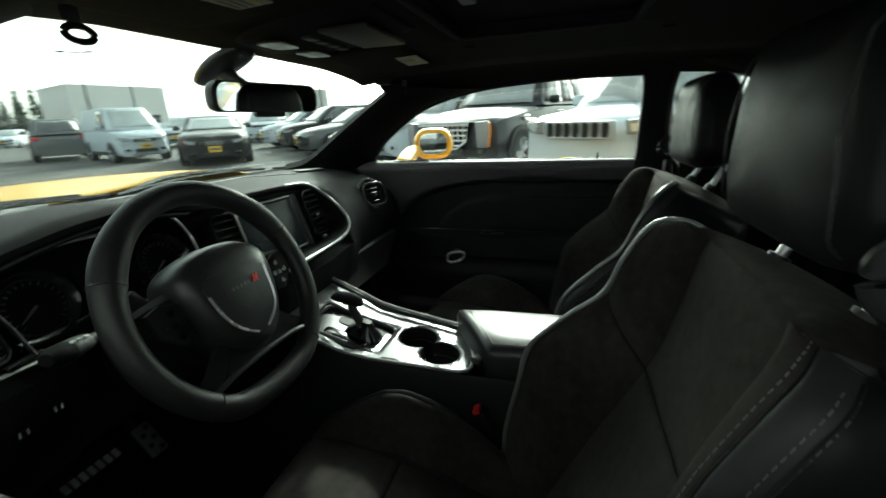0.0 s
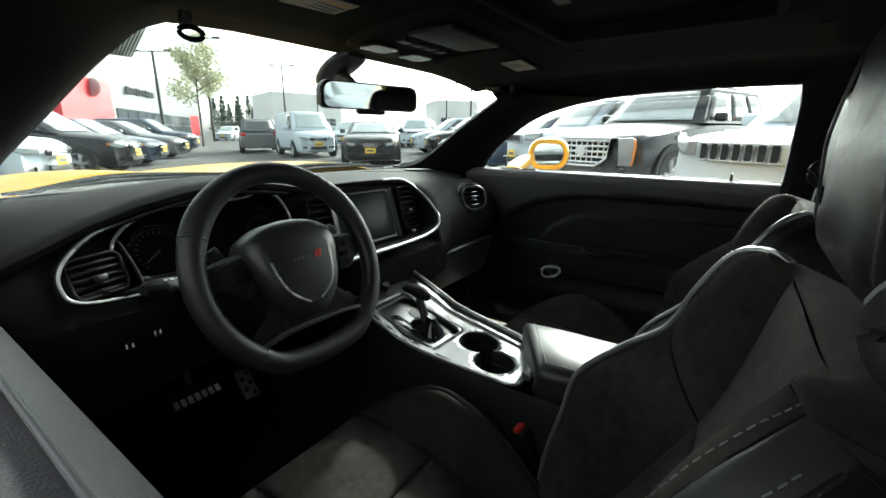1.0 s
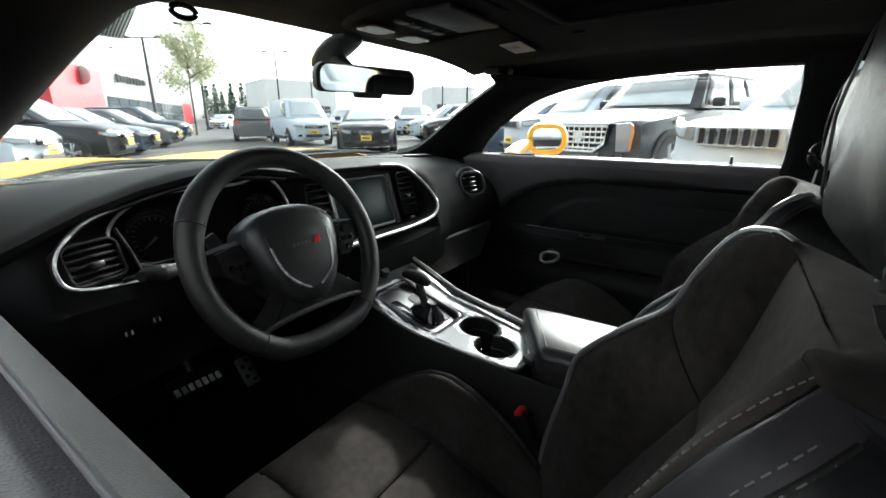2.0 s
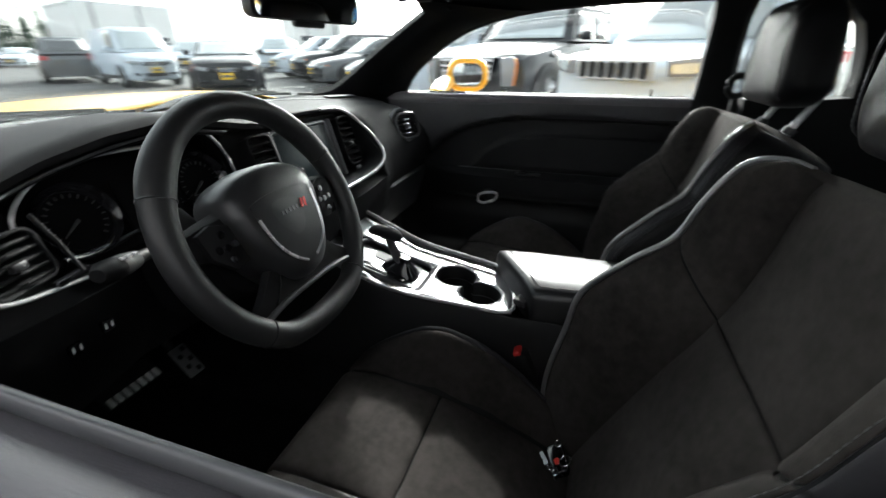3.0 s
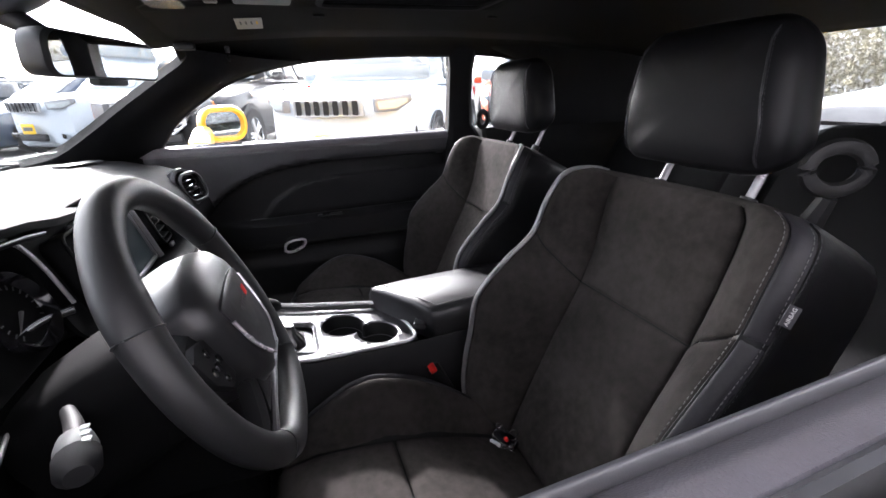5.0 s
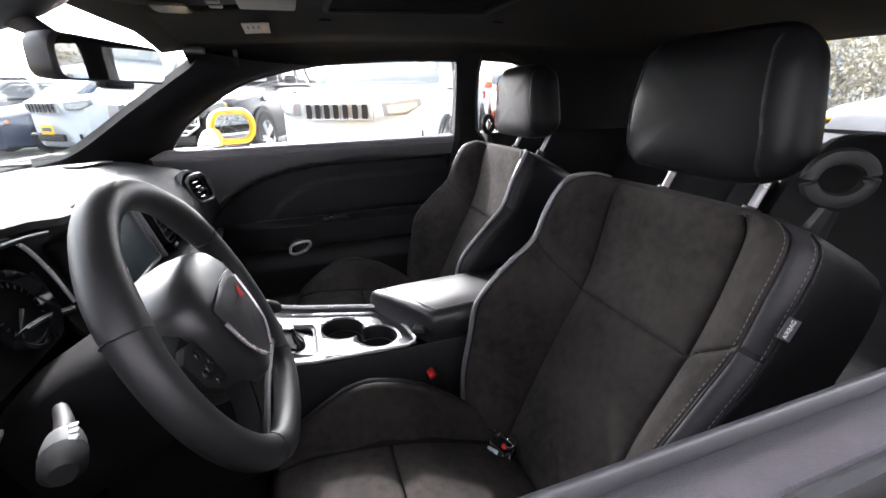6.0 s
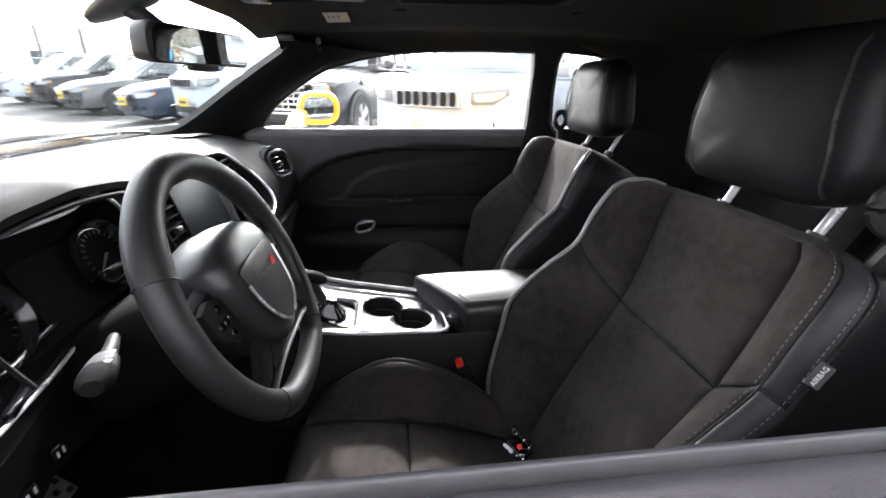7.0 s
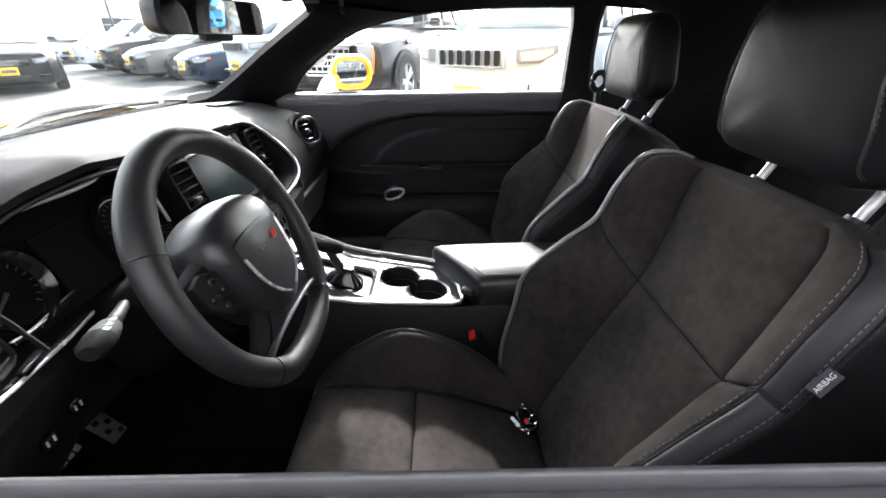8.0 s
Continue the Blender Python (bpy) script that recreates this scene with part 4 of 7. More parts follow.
def plate_z(x):
    return lerp_table(x, [-0.72, -0.60, -0.50, -0.42, -0.36, -0.14], [0.765, 0.715, 0.675, 0.645, 0.634, 0.617])


def con_y(x):
    lo = lerp_table(x, [-0.75, -0.5, -0.3, -0.13, 0.2], [0.775, 0.765, 0.775, 0.788, 0.79])
    hi = lerp_table(x, [-0.75, -0.5, -0.35, -0.2, -0.13, 0.2], [1.03, 1.02, 1.005, 0.975, 0.955, 0.955])
    return lo, hi


rings = []
for x in np.linspace(-0.74, 0.17, 40):
    lo, hi = con_y(x)
    z = plate_z(x) - 0.006
    rings.append([(x, lo - 0.03, 0.28), (x, lo - 0.018, z - 0.10), (x, lo - 0.006, z - 0.012), (x, lo, z), (x, lo + 0.004, z), (x, lo + 0.006, z - 0.095), (x, hi - 0.018, z - 0.095), (x, hi - 0.014, z), (x, hi, z + 0.012), (x, hi + 0.012, z + 0.008), (x, hi + 0.02, z - 0.06), (x, hi + 0.03, 0.28)])
part("console_body", loft(rings), DOOR_INSERT, con)


def plate_outline(x, v):
    lo, hi = con_y(x)
    return Vector((x, lo + 0.003 + (hi - 0.016 - lo - 0.003) * v, plate_z(x)))


# the plate has one waisted opening for both cups and one for the gear gate
CUPS = [(-0.284, 0.895, 0.0475), (-0.214, 0.843, 0.0455)]
GATE = (-0.535, -0.345, 0.800, 0.920)
waist = []                     # (cup, direction) all the way round the figure of eight
(ax0, ay0, ar), (bx0, by0, br) = CUPS
gap, turn = math.hypot(bx0 - ax0, by0 - ay0), math.atan2(by0 - ay0, bx0 - ax0)
cut_a = math.acos((gap ** 2 + ar ** 2 - br ** 2) / (2 * gap * ar))
cut_b = math.acos((gap ** 2 + br ** 2 - ar ** 2) / (2 * gap * br))
for k in range(33):
    waist.append((0, turn + cut_a + (2 * math.pi - 2 * cut_a) * k / 32))
for k in range(33):
    waist.append((1, turn + math.pi + cut_b + (2 * math.pi - 2 * cut_b) * k / 32))


def eight(shrink, dz):
    """The cups' outline, drawn in by shrink and lowered by dz."""
    ring = []
    for c, q in waist:
        x, y = CUPS[c][0] + (CUPS[c][2] - shrink) * math.cos(q), CUPS[c][1] + (CUPS[c][2] - shrink) * math.sin(q)
        ring.append(Vector((x, y, plate_z(x) + dz)))
    return ring


hole8 = [(p.x, p.y) for p in eight(0.0, 0.0)]


def inside(x, y, poly):
    odd = False
    for (x0, y0), (x1, y1) in zip(poly, poly[1:] + poly[:1]):
        if (y0 > y) != (y1 > y) and x < x0 + (y - y0) * (x1 - x0) / (y1 - y0):
            odd = not odd
    return odd


flat, links_ = [], []
for i in range(49):
    for j in range(17):
        p = plate_outline(-0.735 + 0.600 * i / 48, j / 16)
        if min((p.x - x) ** 2 + (p.y - y) ** 2 for x, y in hole8) > 0.004 ** 2:
            flat.append(Vector((p.x, p.y)))
first = len(flat)
flat += [Vector(p) for p in hole8]
links_ += [(first + k, first + (k + 1) % len(hole8)) for k in range(len(hole8))]
pts_, _, tris_, *_ = delaunay_2d_cdt(flat, links_, [], 0, 1e-6)
bm = bmesh.new()
vs_ = [bm.verts.new((p.x, p.y, plate_z(p.x))) for p in pts_]
for tri in tris_:
    c = sum((pts_[k] for k in tri), Vector((0, 0))) / 3
    lo, hi = con_y(c.x)
    if inside(c.x, c.y, hole8) or not lo < c.y < hi or (GATE[0] < c.x < GATE[1] and GATE[2] < c.y < GATE[3]):
        continue
    bm.faces.new([vs_[k] for k in tri])
bmesh.ops.delete(bm, geom=[v for v in bm.verts if not v.link_faces], context="VERTS")
part("console_plate", bm, SILVER, con, "brushed graphite console plate", solid=0.003)
cup = part("cup_holder", loft([eight(0.0005, 0.0005), eight(0.002, -0.004), eight(0.004, -0.03), eight(0.006, -0.078)], caps=False), CUP, con, "black cup holders joined by a waist")
part("cup_floor", loft([eight(0.0, -0.084), eight(0.0, -0.078)]), CUP, cup)
part("cup_step", tube(eight(0.0035, -0.030), 0.0016, 5, closed=True), SATIN, cup)
edge = [plate_outline(x, 0.0) + Vector((0, -0.002, 0.001)) for x in np.linspace(-0.52, -0.160, 30)] + [Vector((-0.142, 0.795, 0.619)), Vector((-0.134, 0.810, 0.619)), Vector((-0.140, 0.86, 0.620)), Vector((-0.160, 0.925, 0.622)), Vector((-0.185, 0.950, 0.630))]
part("console_trim", tube(edge, 0.0042, 8), BRIGHT, con, "bright chrome trim line")
edge = [plate_outline(x, 1.0) + Vector((0, 0.004, 0.016)) for x in np.linspace(-0.185, -0.72, 30)]
part("console_trim", tube(edge, 0.0050, 8), BRIGHT, con, "bright chrome trim line")
edge = spline([(-0.515, 0.772, 0.684), (-0.56, 0.768, 0.712), (-0.61, 0.772, 0.735), (-0.66, 0.80, 0.752), (-0.70, 0.86, 0.766), (-0.715, 0.95, 0.778), (-0.71, 1.02, 0.78)], 30)
part("console_trim", tube(edge, 0.0042, 8), BRIGHT, con, "bright chrome trim line")
# gear gate, boot and lever
gx, gy = (GATE[0] + GATE[1]) / 2, (GATE[2] + GATE[3]) / 2
slope = math.atan2(plate_z(GATE[0]) - plate_z(GATE[1]), GATE[1] - GATE[0])
GM = Matrix.Translation((gx, gy, plate_z(gx))) @ Matrix.Rotation(slope, 4, "Y")
gate = part("gear_gate", slab(rounded(0.200, 0.128, 0.02), -0.010, -0.004, m=GM), SILVER, con)
part("gate_ring", tube([GM @ Vector((x, y, 0.002)) for x, y in rounded(0.196, 0.124, 0.022)], 0.006, 8, closed=True), SILVER, gate)
part("gate_slot", slab(rounded(0.125, 0.036, 0.015), -0.006, -0.002, m=GM @ Matrix.Translation((0.012, 0.030, 0))), CUP, gate)
part("gate_badge", slab(rounded(0.11, 0.030, 0.01), -0.006, 0.001, 0.002, m=GM @ Matrix.Translation((0.0, -0.036, 0))), GLOSSY, gate)
lever = [(-0.400, 0.856, 0.640), (-0.418, 0.856, 0.680), (-0.436, 0.857, 0.722)]
part("gear_boot", loft([[GM @ Vector((x * s + 0.03, y * s, z)) for x, y in rounded(0.095, 0.064, 0.025)] for s, z in ((1.0, -0.006), (0.85, 0.006), (0.50, 0.018), (0.30, 0.036))]), GLOSSY, gate)
part("lever_collar", tube([GM @ Vector((0.03 + 0.034 * math.cos(q), 0.024 * math.sin(q), 0.002)) for q in [2 * math.pi * k / 24 for k in range(24)]], 0.0035, 6, closed=True), CHROME, gate, "chrome collar at the lever's foot")
lev = part("gear_lever", tube(lever, [0.012, 0.0105, 0.0095], 12), PLASTIC, con)
knob = [(-0.405, 0.857, 0.722), (-0.418, 0.857, 0.730), (-0.440, 0.857, 0.736), (-0.465, 0.857, 0.738), (-0.485, 0.857, 0.734)]
part("lever_knob", tube(spline(knob, 12), [0.006, 0.012, 0.0150, 0.0165, 0.0175, 0.018, 0.018, 0.0175, 0.017, 0.016, 0.0145, 0.011, 0.005], 14, flat=0.75), TRIM, lev, "black leather T-shaped gear knob")
part("knob_trim", tube([(-0.410, 0.857, 0.724), (-0.43, 0.857, 0.722), (-0.455, 0.857, 0.724)], 0.006, 8), CHROME, lev)
for x, y in ((-0.600, 0.84), (-0.612, 0.90), (-0.575, 0.88), (-0.64, 0.86), (-0.60, 0.96)):
    part("console_knob", lathe([(0.0, 0.020), (0.012, 0.020), (0.014, 0.017), (0.015, 0.0)], 18, Matrix.Translation((x, y, plate_z(x))) @ Matrix.Rotation(radians(28), 4, "Y")), PLASTIC, con)
# armrest lid
rings = []
for x, z0, z1, ins in ((-0.208, 0.604, 0.656, 0.010), (-0.207, 0.602, 0.668, 0.003), (-0.200, 0.600, 0.677, 0.0), (-0.185, 0.600, 0.680, 0.0), (-0.12, 0.600, 0.684, 0.0), (0.08, 0.600, 0.687, 0.0), (0.17, 0.600, 0.685, 0.0), (0.19, 0.600, 0.670, 0.008)):
    lo, hi, fx = 0.790 + ins, 0.975 - ins, x
    ring = [(fx, lo + 0.002, z0), (fx, lo, z1 - 0.036), (fx, lo + 0.003, z1 - 0.020), (fx, lo + 0.010, z1 - 0.009), (fx, lo + 0.024, z1 - 0.002), (fx, lo + 0.06, z1 + 0.002), (fx, (lo + hi) / 2, z1 + 0.003), (fx, hi - 0.05, z1 + 0.002), (fx, hi - 0.012, z1), (fx, hi - 0.004, z1 - 0.004), (fx, hi - 0.001, z1 - 0.012), (fx, hi, z1 - 0.030), (fx, hi - 0.002, z0)]
    # the front edge runs slantwise across the console
    rings.append([(px + 0.112 * (0.975 - py) / 0.185 * max(0.0, 1 - (px + 0.208) / 0.36), py, pz) for px, py, pz in ring])
part("armrest_lid", loft(rings), PAD, con, "padded black leather armrest lid", smooth=60)
front = [Vector((-0.178 + 0.112 * (0.975 - y) / 0.185 * 0.92, y, 0.6825)) for y in np.linspace(0.962, 0.806, 12)]
part("lid_seam", tube(front + [Vector((x, 0.8045, 0.6865)) for x in np.linspace(-0.02, 0.16, 6)], 0.0011, 5), THREAD, con)
part("armrest_box", box(0.045, 0.8775, 0.437, 0.29, 0.180, 0.34, 0.015), TRIM, con)
part("armrest_stitch", stitches([(x, 0.8065, 0.6785 + (0.004 if x > -0.10 else -0.004)) for x in np.linspace(-0.060, 0.16, 16)], 0.006, 0.002, 0.0008), THREAD, con)
part("lid_latch", box(-0.118, 0.822, 0.634, 0.030, 0.030, 0.016, 0.005, m=pose(0, 0, 0, 0, 0, 60)), PLASTIC, con)

# ---- seats ----
NF = Vector((-0.893, 0, 0.45))
UPV = Vector((0.454, 0, 0.891))
HV = [0.0, 0.12, 0.30, 0.42, 0.58, 0.69, 0.80, 0.89, 0.93, 0.957]
RW = [0.200, 0.220, 0.230, 0.232, 0.228, 0.222, 0.221, 0.216, 0.204, 0.176]     # bolster ridge, half width
RF = [0.055, 0.090, 0.120, 0.138, 0.112, 0.086, 0.090, 0.088, 0.080, 0.066]     # bolster ridge, forward
IW = [0.112, 0.118, 0.121, 0.122, 0.122, 0.123, 0.126, 0.128, 0.126, 0.116]     # insert, half width
FC = [0.000, 0.002, 0.005, 0.006, 0.005, 0.009, 0.022, 0.036, 0.042, 0.046]     # insert, forward


def back_point(cy, v, a, f):
    """A place on a seat's back: v up, a across, f forward."""
    return Vector((0.057 if cy > CY else 0.0, cy + a, 0.42)) + UPV * (0.620 * v) + NF * f


def back_profile(v):
    """Half of the back's section at v, from the insert over the bolster's ridge and the leather strip to the flank."""
    rw, rf, iw, fc = (curve_table(v, HV, t) for t in (RW, RF, IW, FC))
    up = rf - fc
    return [(iw, fc - 0.004), (iw + 0.012, fc - 0.002), (iw + 0.35 * (rw - iw), fc + 0.34 * up + 0.008), (iw + 0.72 * (rw - iw), fc + 0.78 * up + 0.006), (rw - 0.008, rf + 0.001), (rw, rf), (rw + 0.009, rf - 0.003), (rw + 0.018, rf - 0.009), (rw + 0.025, rf - 0.017), (rw + 0.030, rf - 0.034), (rw + 0.033, -0.075), (rw, -0.105)]


def run_on(pts, w):
    """The place at share w along a broken line of (a, f)."""
    k = w * (len(pts) - 1)
    i = min(len(pts) - 2, int(k))
    return pts[i][0] + (pts[i + 1][0] - pts[i][0]) * (k - i), pts[i][1] + (pts[i + 1][1] - pts[i][1]) * (k - i)


def edge_steps(n):
    """Shares from 0 to 1, close together at both ends, for a panel whose edges roll down into a seam."""
    return [0.0, 0.008, 0.02, 0.045] + [0.09 + 0.82 * i / n for i in range(n + 1)] + [0.955, 0.98, 0.992, 1.0]


def pad_height(d, puff=0.004):
    """How far a stuffed panel stands up, d metres from its seam."""
    return 0.0055 * (1 - math.exp(-d / 0.0035)) + puff * smooth01(0.0, 0.045, d)


def stuffed(place, nu, nv):
    us, ws = edge_steps(nu), edge_steps(nv)
    return loft([[place(u, w) for w in ws] for u in us], closed=False)


def bolster_split(w):
    """How high the seam across the bolster lies, from the insert (0) to the ridge (1)."""
    return 0.6135 + 0.088 * w


def make_seat(cy, outer, passenger):
    """outer: -1 where the door lies at the smaller y."""
    s = thing("passenger_seat" if passenger else "driver_seat", (-0.15, cy, 0.25), "black sport seat with charcoal suede inserts and grey stitching", "car seat", "front seats")
    vs_ = [0.957 * i / 40 for i in range(41)]
    rings = []
    for v in vs_:
        half = [(a, f - (0.008 if k < 5 else 0.002)) for k, (a, f) in enumerate(back_profile(v))]
        rings.append([back_point(cy, v, -a, f) for a, f in half[::-1]] + [back_point(cy, v, 0, half[0][1])] + [back_point(cy, v, a, f) for a, f in half])
    part("backrest", loft(rings), LEATHER, s, "black leather backrest shell")
    # the suede rolls over the top in the middle, leather over both shoulders
    half = back_profile(0.955)
    prof = [(-a, f) for a, f in half[9::-1]] + [(0, half[0][1])] + half[:10]
    pa, pf = [p[0] for p in prof], [p[1] + (0.004 if abs(p[0]) < 0.17 else 0.001) for p in prof]

    def over(u, a):
        soft_ = 0.045 * min(1.0, 2.5 * u)
        f = sum(lerp_table(min(pa[-1], max(pa[0], a + soft_ * k / 4)), pa, pf) for k in range(-4, 5)) / 9
        lift = 0.022 * math.sin(math.pi * min(1.0, u * 0.75)) ** 0.8 * (1 - (abs(a) / pa[-1]) ** 3)
        return back_point(cy, 0.955, a * (1 - 0.05 * u), f + (-0.10 - f) * u ** 1.7) + UPV * lift
    part("backrest_top", grid(lambda u, w: over(u, -0.188 + 0.376 * w), 22, 40), SUEDE, s, "charcoal suede top of the backrest", smooth=120.0)
    for sg in (-1, 1):
        part("shoulder", grid(lambda u, w, sg=sg: over(u, sg * (0.1895 + (pa[-1] - 0.1895) * w)), 22, 12), STRIP, s, "black leather shoulder", smooth=120.0)
    # suede insert in two stuffed panels
    for v0, v1 in ((0.02, 0.6115), (0.6155, 0.957)):
        def f(u, w, v0=v0, v1=v1):
            v = v0 + (v1 - v0) * u
            iw = curve_table(v, HV, IW) + 0.003
            rise = min(2 * iw * min(w, 1 - w), 0.62 * (v1 - v0) * (u if v1 > 0.9 else min(u, 1 - u)))
            return back_point(cy, v, iw * (2 * w - 1), curve_table(v, HV, FC) - 0.006 + pad_height(rise))
        part("insert", stuffed(f, 18, 14), SUEDE, s, "charcoal suede insert panel")
    for sg in (-1, 1):
        for lower in (True, False):
            def g(u, w, sg=sg, lower=lower):
                split = bolster_split(w)
                v = 0.03 + (split - 0.0025 - 0.03) * u if lower else split + 0.0025 + (0.955 - split - 0.0025) * u
                h = back_profile(v)
                a, ff = run_on([(h[0][0] + 0.0058, h[0][1]), h[2], h[3], h[5]], w)
                rise = min(0.125 * min(w, 1 - w), 0.62 * (0.60 if lower else 0.30) * (min(u, 1 - u) if lower else u))
                return back_point(cy, v, sg * a, ff - 0.004 + pad_height(rise, 0.003))
            part("bolster", stuffed(g, 18, 8), SUEDE, s, "charcoal suede side bolster")
            # the leather strip between the two stitched seams
            def st(u, w, sg=sg, lower=lower):
                v = 0.04 + 0.6595 * u if lower else 0.7045 + 0.2525 * u
                h = back_profile(v)
                a, ff = run_on([(h[5][0] + 0.002, h[5][1]), h[6], h[7], h[8]], w)
                rise = min(0.032 * min(w, 1 - w), 0.62 * (0.65 if lower else 0.25) * (min(u, 1 - u) if lower else u))
                return back_point(cy, v, sg * a, ff - 0.003 + 0.6 * pad_height(rise, 0.002))
            part("bolster_strip", stuffed(st, 16, 5), STRIP, s, "smooth black leather strip between two stitched seams")
        line = [back_point(cy, v, sg * (back_profile(v)[5][0] + 0.001), back_profile(v)[5][1] + 0.0025) for v in np.linspace(0.02, 0.935, 60)]
        bend = [back_point(cy, v, sg * a, curve_table(v, HV, RF) + f) for v, a, f in ((0.948, 0.189, 0.002), (0.957, 0.176, 0.000), (0.963, 0.158, -0.006), (0.964, 0.140, -0.016))]
        if sg != outer:
            line += bend
            part("piping", tube(line, 0.0056, 8), PIPING, s)
            part("piping_stitch", stitches([p + NF * 0.0056 for p in line], 0.0042, 0.0028, 0.0005), THREAD, s)
        else:
            # round the top of the bolster the stitches bend towards the middle
            line += bend[:3]
            part("bolster_stitch", stitches([p + Vector((0, -sg * 0.0035, 0)) for p in line], 0.0046, 0.0030, 0.00055), THREAD, s)
        for k, off in enumerate((-0.0035, 0.0035)):
            line = [back_point(cy, v, sg * (back_profile(v)[8][0] + off * 0.6), back_profile(v)[8][1] + 0.0022 - off) for v in np.linspace(0.05, 0.94, 60)]
            part("flank_stitch", stitches(line, 0.0046, 0.0030, 0.00055), THREAD, s)
        seam = [back_point(cy, v, sg * (back_profile(v)[8][0] + 0.001), back_profile(v)[8][1] - 0.001) for v in np.linspace(0.05, 0.95, 50)]
        part("flank_seam", tube(seam, 0.0016, 5), CUP, s)
    # headrest on two posts
    dx = 0.057 if passenger else -0.024
    hc = Vector((0.290 + dx, cy - 0.004 if not passenger else cy, 1.106))
    HU, HF = Vector((-0.07, 0, 0.997)), Vector((-0.997, 0, -0.07))
    hrings = []
    for k, (w, h, d) in enumerate(((0.20, 0.12, 0.050), (0.258, 0.178, 0.049), (0.282, 0.200, 0.040), (0.291, 0.208, 0.016), (0.285, 0.206, -0.022), (0.25, 0.180, -0.040), (0.17, 0.10, -0.046))):
        ring = []
        for x, y in rounded(w, h, min(w, h) * 0.26, 6):
            taper = 1.02 - 1.15 * max(0, y + 0.03)
            ring.append(hc + Vector((0, x * taper, 0)) + HU * y + HF * (d - 1.1 * x * x - (0.35 * max(0, y) ** 1.2 if d > 0 else 0)))
        hrings.append(ring)
    hr = part("headrest", loft(hrings), LEATHER, s, "black leather headrest", sub=1)
    for sg in (-1, 1):
        seam = [hc + Vector((0, sg * 0.113 * (1.02 - 1.15 * max(0, y + 0.03)), 0)) + HU * y + HF * (0.0510 - 1.1 * 0.0117 - 0.35 * max(0, y) ** 1.2 - 0.02 * smooth01(0.07, 0.10, abs(y))) for y in np.linspace(-0.085, 0.088, 24)]
        part("headrest_seam", tube(seam, 0.0016, 5), PLASTIC, hr)
        part("headrest_stitch", stitches([p + Vector((0, sg * 0.004, 0)) + HF * 0.0005 for p in seam], 0.004, 0.0025, 0.0005), PLASTIC, hr)
        foot = Vector((0.303 + dx, cy + sg * 0.080 - 0.010, 0.945))
        part("headrest_post", tube([foot, foot + UPV * 0.10], 0.0065, 10), BRIGHT, hr, "chrome headrest post")
        part("post_collar", tube([foot + UPV * 0.008, foot + UPV * 0.022], 0.012, 12), PLASTIC, s)
    # cushion
    crings = []
    for x, zi, zb, w in ((0.06, 0.395, 0.41, 0.20), (0.0, 0.425, 0.455, 0.225), (-0.05, 0.447, 0.492, 0.233), (-0.10, 0.468, 0.530, 0.240), (-0.15, 0.486, 0.563, 0.243), (-0.20, 0.502, 0.585, 0.245), (-0.255, 0.513, 0.600, 0.245), (-0.30, 0.520, 0.594, 0.245), (-0.34, 0.524, 0.574, 0.244), (-0.38, 0.526, 0.551, 0.242), (-0.43, 0.515, 0.515, 0.232), (-0.462, 0.488, 0.485, 0.215), (-0.475, 0.44, 0.44, 0.205), (-0.465, 0.36, 0.36, 0.20)):
        x += 0.057 if passenger else 0.0
        prof = [(-w + 0.01, 0.28), (-w, zb - 0.08), (-w + 0.004, zb - 0.03), (-w + 0.025, zb - 0.004), (-w + 0.05, zb - 0.003), (-w + 0.085, 0.55 * zi + 0.45 * zb - 0.009), (-w + 0.12, zi - 0.007), (-0.06, zi - 0.010), (0, zi - 0.010)]
        ring = [(x, cy + a, z) for a, z in prof] + [(x, cy - a, z) for a, z in prof[-2::-1]]
        crings.append(ring)
    part("cushion", loft(crings), LEATHER, s, "black leather seat cushion", sub=1)
    for x0, x1 in ((-0.2355, 0.03), (-0.450, -0.2385)):
        def h(u, w, x0=x0, x1=x1):
            x = x0 + (x1 - x0) * u
            zi = lerp_table(-x, [-0.06, 0.0, 0.10, 0.20, 0.30, 0.38, 0.43, 0.465], [0.395, 0.425, 0.468, 0.502, 0.520, 0.528, 0.520, 0.492])
            rise = min(abs(x1 - x0) * min(u, 1 - u), 0.238 * min(w, 1 - w))
            return Vector((x + (0.057 if passenger else 0.0), cy - 0.119 + 0.238 * w, zi - 0.004 + pad_height(rise, 0.005)))
        part("cushion_insert", stuffed(h, 12, 14), SUEDE, s, "charcoal suede cushion panel")
    for sg in (-1, 1):
        def hb(u, w, sg=sg):
            x = 0.0 - 0.44 * u
            zi = lerp_table(-x, [0.0, 0.10, 0.20, 0.30, 0.38, 0.43, 0.465], [0.425, 0.468, 0.502, 0.520, 0.528, 0.520, 0.492])
            zb = lerp_table(-x, [0.0, 0.05, 0.10, 0.15, 0.20, 0.255, 0.30, 0.34, 0.38, 0.43, 0.465], [0.455, 0.492, 0.530, 0.563, 0.585, 0.600, 0.594, 0.574, 0.551, 0.518, 0.485])
            wd = lerp_table(-x, [0.0, 0.10, 0.20, 0.30, 0.38, 0.43, 0.465], [0.225, 0.240, 0.245, 0.245, 0.242, 0.232, 0.215])
            a = 0.1225 + (wd - 0.046 - 0.1225) * w
            rise = min(0.44 * min(u, 1 - u), 0.09 * min(w, 1 - w))
            return Vector((x + (0.057 if passenger else 0.0), cy + sg * a, zi + (zb - zi) * smooth01(0, 1, w) - 0.002 + pad_height(rise, 0.004)))
